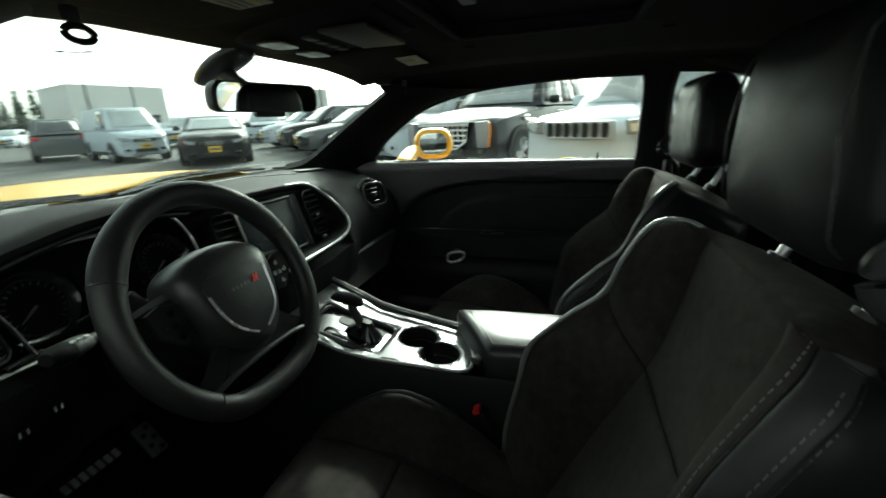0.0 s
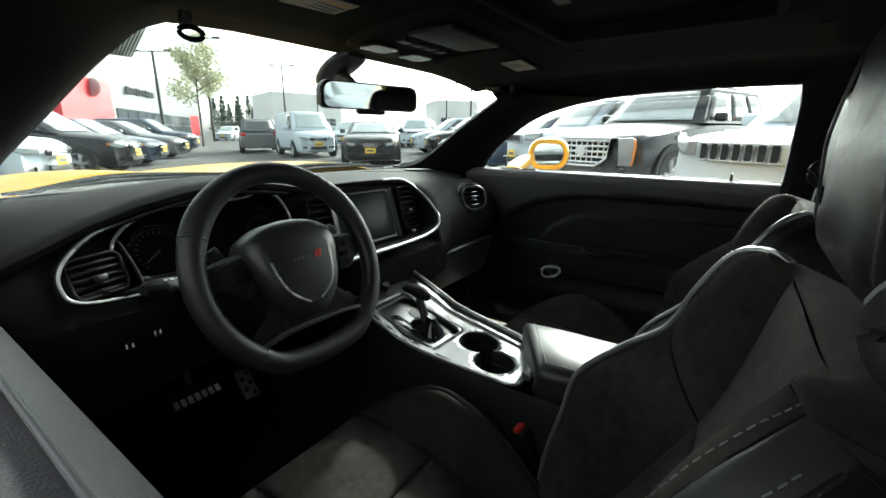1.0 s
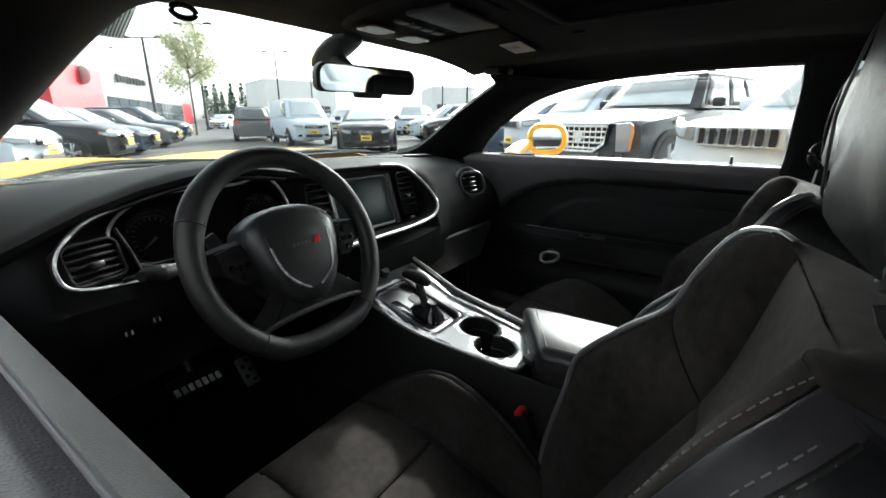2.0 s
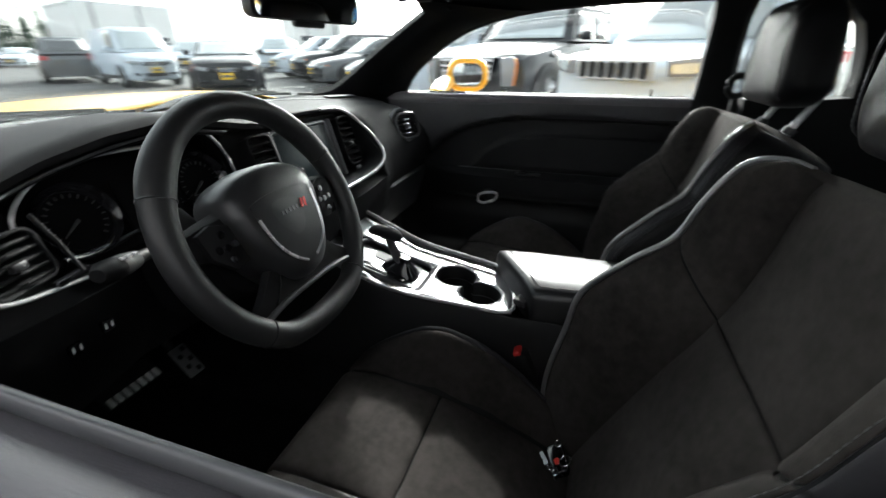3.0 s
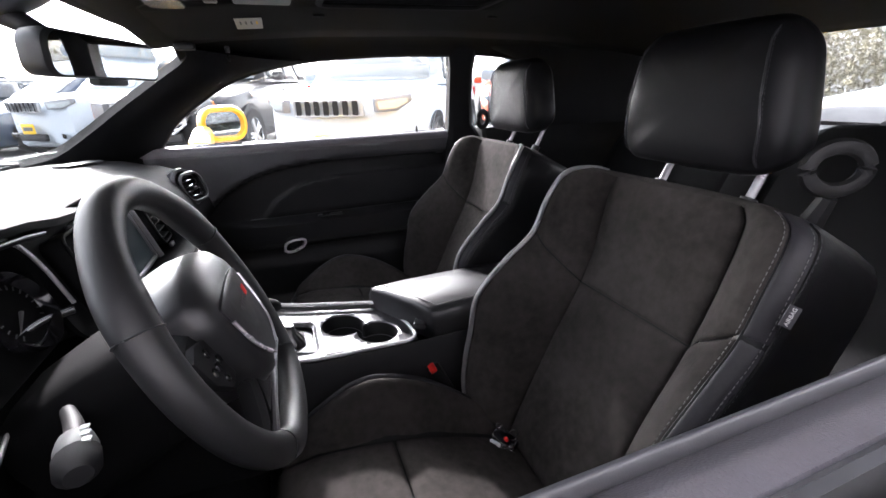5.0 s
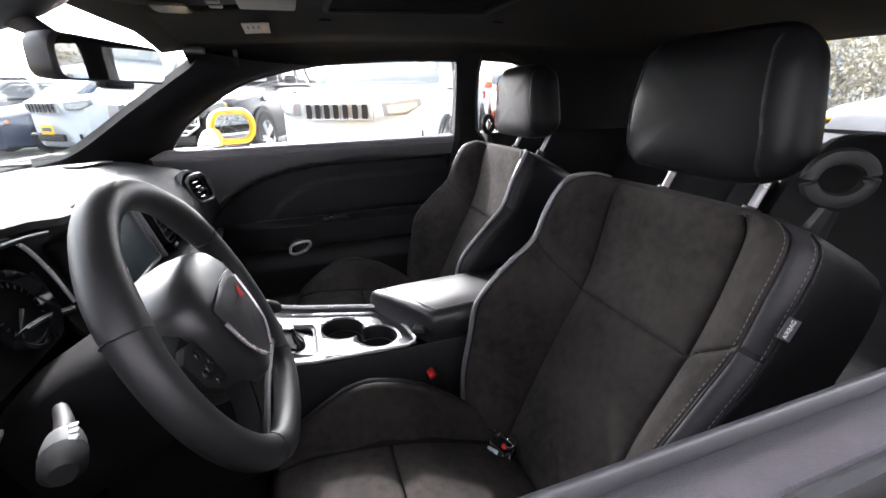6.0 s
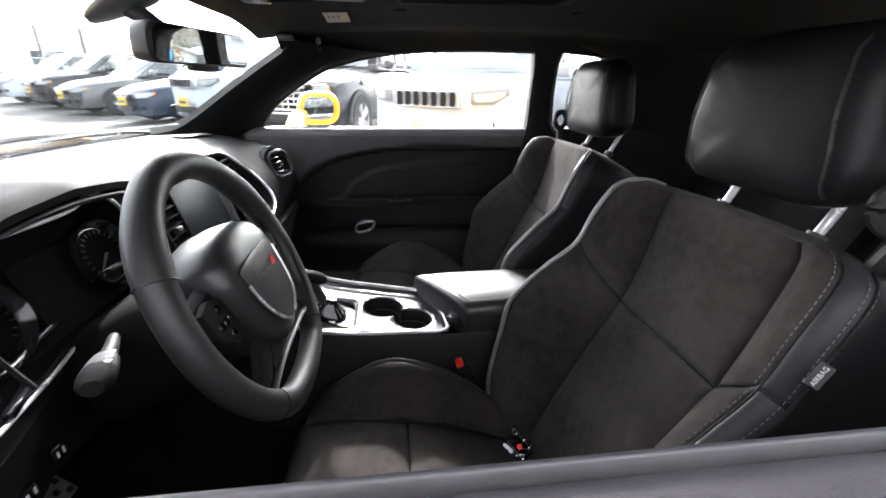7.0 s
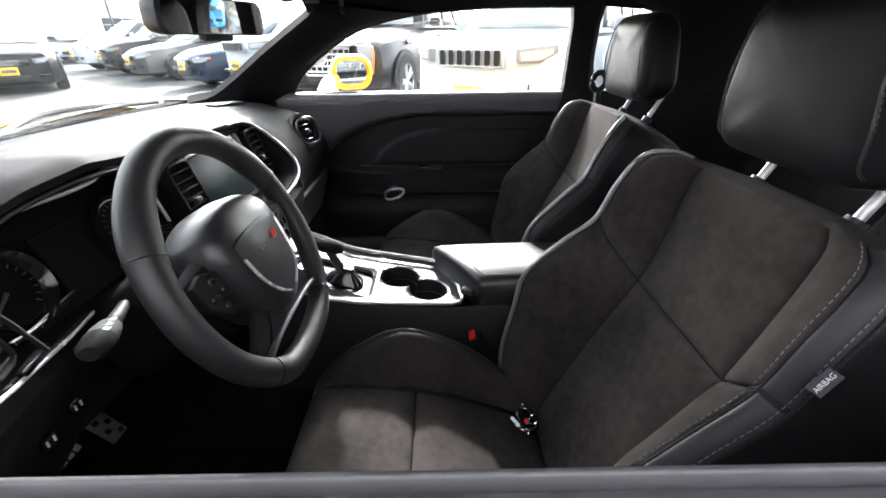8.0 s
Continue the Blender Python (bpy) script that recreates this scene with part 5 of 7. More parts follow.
        part("cushion_bolster", stuffed(hb, 16, 7), SUEDE, s, "charcoal suede cushion bolster")
        roll = [hb(u, 1.0) + Vector((0, sg * 0.008, -0.002)) for u in np.linspace(0.06, 0.97, 30)]
        part("cushion_roll", tube(roll, [0.003 + 0.004 * math.sin(math.pi * k / 29) ** 0.5 for k in range(30)], 10), STRIP, s, "smooth leather roll along the cushion's edge")
    part("seat_base", box(-0.18, cy, 0.285, 0.44, 0.40, 0.08, 0.02), PLASTIC, s)
    for sg in (-1, 1):
        part("seat_rail", box(-0.18, cy + sg * 0.17, 0.255, 0.52, 0.035, 0.022, 0.004), SATIN, s)
    # belt guide loop on the outer shoulder
    gc = Vector((0.275 + dx, cy + outer * 0.205, 1.030))
    lp = [gc + Vector((0.026 * math.cos(q), outer * 0.016 * math.cos(q), 0.026 * math.sin(q))) for q in [2 * math.pi * k / 28 for k in range(28)]]
    part("guide_foot", tube([gc + Vector((0.0, -outer * 0.02, -0.10)), gc + Vector((0, 0, -0.034))], [0.018, 0.010], 8), CUP, s)
    part("belt_guide", tube(lp, 0.0080, 8, closed=True, flat=1.2), CUP, s)
    if not passenger:
        v = 0.735
        h = back_profile(v)
        face_ = (NF * 0.6 + Vector((0, outer * 0.8, 0))).normalized()
        p = Vector((0.1465, 0.2625, 0.883))
        tm = axes(p, UPV, face_.cross(UPV), face_)
        tag = part("airbag_tag", box(0, 0, 0, 0.026, 0.0130, 0.0012, m=tm), TAG, s, "small black fabric tag lettered AIRBAG")
        cu = bpy.data.curves.new("tag_lettering", "FONT")
        cu.body, cu.size, cu.align_x, cu.align_y, cu.extrude = "AIRBAG", 0.0064, "CENTER", "CENTER", 0.0002
        ob = new("tag_lettering", cu)
        deps = bpy.context.evaluated_depsgraph_get()
        me = bpy.data.meshes.new_from_object(ob.evaluated_get(deps))
        bpy.data.objects.remove(ob)
        tb = bmesh.new()
        tb.from_mesh(me)
        mm = axes(p + face_ * 0.0012, UPV, face_.cross(UPV), face_)
        bmesh.ops.transform(tb, matrix=mm, verts=tb.verts)
        part("tag_lettering", tb, WHITE_INK, tag, smooth=0)
    return s


make_seat(0.517, -1, False)
make_seat(1.223, 1, True)


def make_buckle(x, y, z, lean):
    b = thing("belt_buckle", (x, y, z - 0.10), "black seat belt buckle with a red button", "seat belt", "belt buckles")
    m = Matrix.Translation((x, y, z)) @ pose(0, 0, 0, 0, lean, 0)
    part("buckle_body", box(0, 0, 0, 0.030, 0.048, 0.075, 0.008, m=m @ Matrix.Translation((0, 0, -0.036))), CUP, b)
    part("release_button", box(0, 0, 0, 0.016, 0.042, 0.010, 0.003, m=m @ Matrix.Translation((-0.004, 0, 0.003))), RED, b, "red release button")
    part("buckle_stalk", box(0, 0, 0, 0.016, 0.030, 0.16, 0.005, m=m @ Matrix.Translation((0.0, 0, -0.14))), RUBBER, b)


make_buckle(-0.108, 0.772, 0.548, -25)
make_buckle(-0.06, 0.978, 0.555, -25)

# bunch of keys lying where the driver's backrest meets the cushion
keys = thing("car_keys", (-0.005, 0.61, 0.435), "car keys with a black fob lying in the seat crease", "keys")
KL = Vector((0.36, -0.92, -0.10)).normalized()
KN = (Vector((-0.20, -0.35, 0.90)) - KL * KL.dot(Vector((-0.20, -0.35, 0.90)))).normalized()
TM = axes((-0.010, 0.612, 0.447), KL, KN.cross(KL), KN)
fob = part("key_fob", slab(rounded(0.056, 0.032, 0.011), -0.006, 0.007, 0.003, m=TM), GLOSSY, keys, "black key fob")
part("fob_button", slab(rounded(0.011, 0.009, 0.003), 0.006, 0.0085, m=TM @ Matrix.Translation((0.006, -0.002, 0))), RED, fob, "red button")
part("fob_edge", tube([TM @ Vector((x, y, 0.0066)) for x, y in rounded(0.050, 0.027, 0.009)], 0.0010, 6, closed=True), CHROME, fob)
part("key_tag", slab(rounded(0.024, 0.013, 0.003), -0.001, 0.0012, m=TM @ Matrix.Translation((-0.006, -0.025, 0.006)) @ pose(0, 0, 0, 14, 0, 12)), BRIGHT, keys, "bright metal tag")
part("tag_hole", slab(rounded(0.003, 0.003, 0.0013), 0.0012, 0.0016, m=TM @ Matrix.Translation((-0.004, -0.025, 0.006)) @ pose(0, 0, 0, 14, 0, 12)), DEEP, keys)
for dx, dy, dz, r in ((0.012, 0.012, 0.012, 0.011), (-0.024, 0.010, 0.010, 0.007), (0.026, -0.012, 0.010, 0.006), (0.014, -0.018, 0.009, 0.005)):
    part("key_ring", tube([TM @ Vector((dx + r * math.cos(q), dy + r * math.sin(q), dz + 0.4 * r * math.sin(q + 1))) for q in [2 * math.pi * k / 18 for k in range(18)]], 0.0012, 6, closed=True), CHROME, keys)
part("key_blade", tube([TM @ Vector((x, -0.016 + 0.1 * (x - 0.02), 0.010)) for x in (0.008, 0.02, 0.038, 0.040)], [0.0014, 0.0014, 0.0014, 0.0028], 6), CHROME, keys)

# ---- rear seat ----
rear = thing("rear_bench", (0.90, CY, 0.30), "black leather rear bench with two moulded places", "car seat")
for cy in (CY - 0.33, CY + 0.33):
    rr = []
    for v in np.linspace(0, 1, 14):
        w = 0.30 - 0.05 * smooth01(0.75, 1.0, v)
        c = Vector((0.78 + 0.28 * v, cy, 0.46 + 0.53 * v))
        f = 0.012 * math.sin(math.pi * v)
        rr.append([c + Vector((0, a, 0)) + Vector((-0.88, 0, 0.47)) * (ff + f) for a, ff in ((-w, -0.06), (-w, 0.005), (-w + 0.03, 0.035), (-0.13, 0.030), (-0.10, 0.012), (0, 0.010), (0.10, 0.012), (0.13, 0.030), (w - 0.03, 0.035), (w, 0.005), (w, -0.06))])
    m_ = sum(rr[-1], Vector()) / 11
    rr.append([m_ + (p - m_) * 0.8 + Vector((0.01, 0, 0.018)) for p in rr[-1]])
    part("backrest", loft(rr), TRIM, rear, sub=1)
    cc = [[(x, cy + a, z + dz) for a, dz in ((-0.29, -0.16), (-0.29, -0.01), (-0.26, 0.012), (-0.12, 0.0), (0, -0.004), (0.12, 0.0), (0.26, 0.012), (0.29, -0.01), (0.29, -0.16))] for x, z in ((0.42, 0.40), (0.425, 0.445), (0.47, 0.47), (0.60, 0.465), (0.80, 0.44))]
    part("cushion", loft(cc), TRIM, rear, sub=1)
part("centre_pad", box(0.86, CY, 0.66, 0.10, 0.10, 0.50, 0.03, m=pose(0, 0, 0, 0, 28, 0)), TRIM, rear)

# ---- things under the roof ----
rv = thing("rear_view_mirror", (-0.62, 0.885, 1.25), "black rear view mirror hung from the windscreen", "car mirror")
RX = Vector((0.275, 0.961, 0)).normalized()
RN = Vector((0.961, -0.275, -0.06)).normalized()
RU = RN.cross(RX).normalized()
RM = axes((-0.585, 0.868, 1.192), RX, RU, RN)
RO = [(x, y + 0.010 * (1 - (x / 0.13) ** 2)) for x, y in rounded(0.262, 0.060, 0.020, 6)]
rings = [[RM @ Vector((x * s, y * s, d)) for x, y in RO] for s, d in ((0.965, 0.006), (1.0, 0.004), (1.02, -0.006), (0.96, -0.030), (0.70, -0.046))]
part("mirror_case", loft(rings), PLASTIC, rv)
part("mirror_glass", slab([(x * 0.94, y * 0.90) for x, y in RO], 0.0062, 0.0075, m=RM), MIRROR, rv, "silvered mirror glass")
part("mirror_button", box(0, 0, 0, 0.075, 0.016, 0.018, 0.006, m=RM @ Matrix.Translation((0.0, -0.030, -0.004))), PLASTIC, rv)
part("mirror_stem", tube([RM @ Vector((0, 0.010, -0.045)), (-0.655, 0.875, 1.228), (-0.705, 0.870, 1.262)], [0.014, 0.012, 0.02], 10), PLASTIC, rv)
part("sensor_pod", loft([[Vector((x, 0.868 + a * w, z + dz * h)) for a, dz in ((-1, 0.3), (-0.7, -0.6), (0, -1), (0.7, -0.6), (1, 0.3), (0, 0.8))] for x, z, w, h in ((-0.77, 1.232, 0.030, 0.012), (-0.71, 1.262, 0.060, 0.026), (-0.655, 1.285, 0.062, 0.026), (-0.62, 1.295, 0.045, 0.016))]), SATIN, rv, sub=1)


def make_visor(passenger):
    v = thing("sun_visor", side((-0.49, 1.22, 1.30), passenger), "black cloth sun visor folded up with a warning label", "sun visor", "sun visors")
    rings = []
    for i in range(13):
        y = 1.055 + 0.335 * i / 12
        e = 0.012 * (abs(i - 6) / 6) ** 6
        r = []
        for a, dz in ((0.0, 0.0), (0.02, -0.008), (0.10, -0.011), (0.22, -0.010), (0.24, -0.003), (0.23, 0.004), (0.02, 0.006)):
            x = -0.585 + e + a * (1 - e * 4)
            r.append(side((x, y, roof_z(x, y) - 0.004 + dz), passenger))
        rings.append(r)
    part("visor_panel", loft(rings), CLOTH, v, sub=1)
    lx, ly = (-0.380, 1.240) if passenger else (-0.400, 1.168)

    def z(x, y):
        return roof_z(x, y) - 0.0175
    corner = [(-0.030, -0.052), (0.030, -0.052), (0.030, 0.052), (-0.030, 0.052)]
    lab = part("warning_label", loft([[side((lx + a, ly + b, z(lx + a, ly + b) + dz), passenger) for a, b in corner] for dz in (0, 0.002)]), PAPER, v, "pale printed warning label")
    for k in range(4):
        part("print_bar", box(*side((lx - 0.018 + 0.012 * k, ly, z(lx - 0.018 + 0.012 * k, ly) - 0.0006), passenger), 0.004, 0.080, 0.0006), YELLOW_INK if k == 3 else INK, lab)
    piv = side((-0.555, 1.43, roof_z(-0.555, 1.43) - 0.012), passenger)
    part("visor_pivot", box(*piv, 0.05, 0.03, 0.018, 0.006), PLASTIC, v)
    return v


make_visor(True)
make_visor(False)
for hy in (0.395, 1.345):
    hook = thing("visor_clip", (-0.446, hy, 1.25), "black plastic loop clip under the roof lining", "clip", "visor clips")
    part("clip_loop", tube([(-0.446, hy + 0.015 * math.cos(q), 1.231 + 0.0075 * math.sin(q)) for q in [2 * math.pi * k / 24 for k in range(24)]], 0.0036, 8, closed=True), TRIM, hook)
    part("clip_foot", box(-0.446, hy - 0.005, 1.249, 0.012, 0.014, 0.016, 0.003), PLASTIC, hook)

ohc = thing("overhead_console", (-0.42, CY, 1.31), "overhead console with reading lamps and switches", "console")
part("console_shell", loft([[(x, CY + a * w, roof_z(x, CY) - h * d) for a, d in ((-1, 0), (-0.92, 0.7), (-0.7, 1), (0, 1.05), (0.7, 1), (0.92, 0.7), (1, 0))] for x, w, h in ((-0.60, 0.06, 0.006), (-0.57, 0.10, 0.020), (-0.45, 0.125, 0.026), (-0.33, 0.125, 0.022), (-0.27, 0.11, 0.006))], closed=False), TRIM, ohc, solid=0.003, sub=1)
for sg in (-1, 1):
    part("lamp_lens", slab(rounded(0.055, 0.075, 0.012), -0.004, 0.0, m=Matrix.Translation((-0.50, CY + sg * 0.062, roof_z(-0.50, CY) - 0.0275))), LENS, ohc, "amber-tinted reading lamp lens")
for k in range(4):
    part("switch", box(-0.43, CY - 0.06 + 0.04 * k, roof_z(-0.43, CY) - 0.029, 0.022, 0.030, 0.006, 0.002), PLASTIC, ohc)
part("glasses_door", box(-0.345, CY, roof_z(-0.345, CY) - 0.028, 0.10, 0.19, 0.010, 0.004), FLAP, ohc, "grey flap of the glasses holder")
for x, y in ((-0.215, 1.235), (0.26, 1.22)):
    clip = thing("lining_clip", (x, y, 1.31), "small grey trim clip in the roof lining", "clip", "lining clips")
    part("clip_cap", box(x, y, roof_z(x, y) - 0.005, 0.028, 0.012, 0.006, 0.002), TRIM, clip)

# ---- footwell ----
pedal = thing("brake_pedal", (-0.96, 0.53, 0.40), "brake pedal with bright metal studs", "pedal")
PM = Matrix.Translation((-0.93, 0.522, 0.442)) @ pose(0, 0, 0, 0, 40, 0)
part("pedal_plate", box(0, 0, 0, 0.055, 0.125, 0.012, 0.005, m=PM), RUBBER, pedal)
for k in range(7):
    part("stud", box(0, 0, 0, 0.020, 0.011, 0.008, 0.002, m=PM @ Matrix.Translation((0.016, -0.052 + 0.0173 * k, 0.008))), STUD, pedal, "bright metal stud")
part("pedal_arm", tube([(-0.95, 0.53, 0.43), (-1.02, 0.53, 0.52), (-1.05, 0.53, 0.66)], 0.010, 8), SATIN, pedal)
ped = thing("accelerator_pedal", (-0.96, 0.68, 0.38), "drilled metal accelerator pedal", "pedal")
PM = Matrix.Translation((-0.945, 0.672, 0.385)) @ pose(0, 0, 0, 0, 50, 0)
part("pedal_plate", box(0, 0, 0, 0.088, 0.044, 0.010, 0.004, m=PM), ALU, ped)
for k in range(5):
    part("pedal_dot", box(0, 0, 0, 0.012, 0.012, 0.004, 0.002, m=PM @ Matrix.Translation((-0.032 + 0.016 * k, 0.009 * (-1) ** k, 0.006))), RUBBER, ped)
part("pedal_arm", tube([(-0.97, 0.675, 0.39), (-1.05, 0.675, 0.48), (-1.08, 0.675, 0.60)], 0.009, 8), PLASTIC, ped)
for cy in (0.50, 1.24):
    mt = thing("floor_mat", (-0.75, cy, 0.25), "black carpet floor mat in the footwell", "floor mat", "front mats")
    part("mat_carpet", box(-0.75, cy, 0.257, 0.62, 0.42, 0.012, 0.005), CARPET, mt)

# ---- the car lot outside ----
# The lot rises gently away from the passenger's side.
LOT = Matrix.Translation((0, CY, 0)) @ Matrix.Rotation(radians(1.2), 4, "X") @ Matrix.Translation((0, -CY, 0))
ASPHALT = mat("asphalt", (0.105, 0.106, 0.105), 0.9, grain=0.6, grain_scale=60, vary=0.35, vary_scale=0.5, spec=0.12)
PAINT = {
    "white": mat("white_paint", (0.50, 0.555, 0.61), 0.5, spec=0.3, coat=0.12, vary=0.03, vary_scale=2),
    "silver": mat("silver_paint", (0.50, 0.52, 0.54), 0.3, 0.5, coat=1.0, vary=0.04, vary_scale=2),
    "black": mat("black_paint", (0.012, 0.013, 0.016), 0.3, spec=0.3, coat=0.18, vary=0.1, vary_scale=2),
    "navy": mat("navy_paint", (0.03, 0.045, 0.075), 0.3, spec=0.3, coat=0.18, vary=0.1, vary_scale=2),
    "grey": mat("grey_paint", (0.12, 0.125, 0.13), 0.3, 0.3, spec=0.3, coat=0.18, vary=0.06, vary_scale=2),
    "blue": mat("blue_paint", (0.05, 0.32, 0.72), 0.4, coat=0.5, vary=0.06, vary_scale=2),
    "orange": mat("orange_paint", (0.72, 0.10, 0.03), 0.3, coat=1.0, vary=0.05, vary_scale=2),
}
TINT = mat("tinted_car_glass", (0.03, 0.036, 0.04), 0.06, spec=1.0, coat=0.6, rough_vary=0.02)
# pale base: the sky's reflection in the glass is put into the colour
SCREEN_GLASS = mat("pale_sky_glass", (0.36, 0.40, 0.41), 0.12, spec=1.0, coat=0.5, vary=0.15, vary_scale=3)
LAMP_GLASS = mat("headlamp_glass", (0.22, 0.225, 0.235), 0.25, 0.1, coat=0.4, vary=0.15, vary_scale=30)
AMBER = mat("amber_lens", (0.65, 0.20, 0.04), 0.25)
TAIL = mat("red_lens", (0.40, 0.02, 0.02), 0.2, coat=0.6)
PLATE = mat("yellow_plate", (0.80, 0.52, 0.03), 0.5)
GRILLE_SILVER = mat("silver_grille_plastic", (0.42, 0.43, 0.44), 0.45, 0.25, vary=0.08, vary_scale=20)
TYRE = mat("tyre_rubber", (0.02, 0.02, 0.02), 0.8, grain=0.4, grain_scale=80, vary=0.2)
ALLOY = mat("alloy_wheel", (0.55, 0.56, 0.57), 0.25, 0.9, vary=0.1)
UNDER = mat("black_cladding", (0.02, 0.02, 0.021), 0.6, grain=0.3, grain_scale=120, vary=0.2)

ground = part("ground", grid(lambda u, v: LOT @ Vector((-420 + 560 * u, -120 + 480 * v, 0.0)), 40, 40), ASPHALT)
tagged(ground, "grey asphalt of a wide car lot", "ground", kind="structure")

# side profile of each kind: (share of length from the nose, top of the lower body), then the cabin
KINDS = {
    "suv": dict(L=4.82, W=1.94, H=1.76, sill=0.36, nose=[(0, 0.86), (0.03, 1.01), (0.08, 1.06), (0.28, 1.13)], belt=1.14, cabin=(0.27, 0.40, 0.90, 0.985), tail=1.12, wheel=0.39, axles=(0.19, 0.80)),
    "truck_suv": dict(L=5.14, W=2.01, H=1.82, sill=0.42, nose=[(0, 0.70), (0.02, 0.97), (0.07, 1.06), (0.30, 1.20)], belt=1.23, cabin=(0.345, 0.455, 0.93, 0.99), tail=1.22, wheel=0.42, axles=(0.18, 0.79)),
    "sedan": dict(L=4.85, W=1.83, H=1.46, sill=0.28, nose=[(0, 0.58), (0.03, 0.72), (0.10, 0.83), (0.28, 0.96)], belt=0.98, cabin=(0.27, 0.44, 0.72, 0.88), tail=1.00, wheel=0.33, axles=(0.19, 0.78)),
    "cross": dict(L=4.65, W=1.86, H=1.63, sill=0.34, nose=[(0, 0.66), (0.03, 0.84), (0.09, 0.96), (0.27, 1.06)], belt=1.07, cabin=(0.25, 0.42, 0.86, 0.98), tail=1.06, wheel=0.36, axles=(0.19, 0.79)),
    "coupe": dict(L=4.78, W=1.90, H=1.40, sill=0.26, nose=[(0, 0.62), (0.02, 0.80), (0.08, 0.90), (0.32, 0.98)], belt=0.99, cabin=(0.33, 0.49, 0.70, 0.90), tail=1.02, wheel=0.34, axles=(0.19, 0.78)),
    "van": dict(L=4.73, W=1.77, H=1.86, sill=0.32, nose=[(0, 0.62), (0.02, 0.85), (0.07, 0.98), (0.17, 1.10)], belt=1.12, cabin=(0.14, 0.29, 0.97, 0.995), tail=1.12, wheel=0.33, axles=(0.17, 0.78)),
}


def make_wheel(r, width):
    w = new("car_wheel", bpy.data.meshes.new("tyre"))
    bm = lathe([(r * 0.66, -width / 2), (r * 0.93, -width / 2), (r, -width * 0.36), (r, width * 0.36), (r * 0.93, width / 2), (r * 0.66, width / 2)], 28)
    finish(w, bm, TYRE)
    rim_ = lathe([(r * 0.68, width / 2 - 0.005), (r * 0.63, width / 2), (r * 0.60, width * 0.30), (r * 0.58, -0.03), (0.0, -0.03)], 28)
    part("wheel_well", rim_, UNDER, w, local=True)
    sp = bmesh.new()
    for k in range(5):
        q = 2 * math.pi * k / 5
        for o in (-0.16, 0.16):
            tube([(0.05 * r, 0, width * 0.34), (r * 0.60 * math.cos(q + o), r * 0.60 * math.sin(q + o), width * 0.42)], [0.10 * r, 0.055 * r], 6, bm=sp)
    tube([(r * 0.63 * math.cos(2 * math.pi * k / 28), r * 0.63 * math.sin(2 * math.pi * k / 28), width * 0.44) for k in range(28)], 0.03 * r, 6, closed=True, bm=sp)
    part("rim", sp, ALLOY, w, "silver alloy spokes", local=True)
    return w


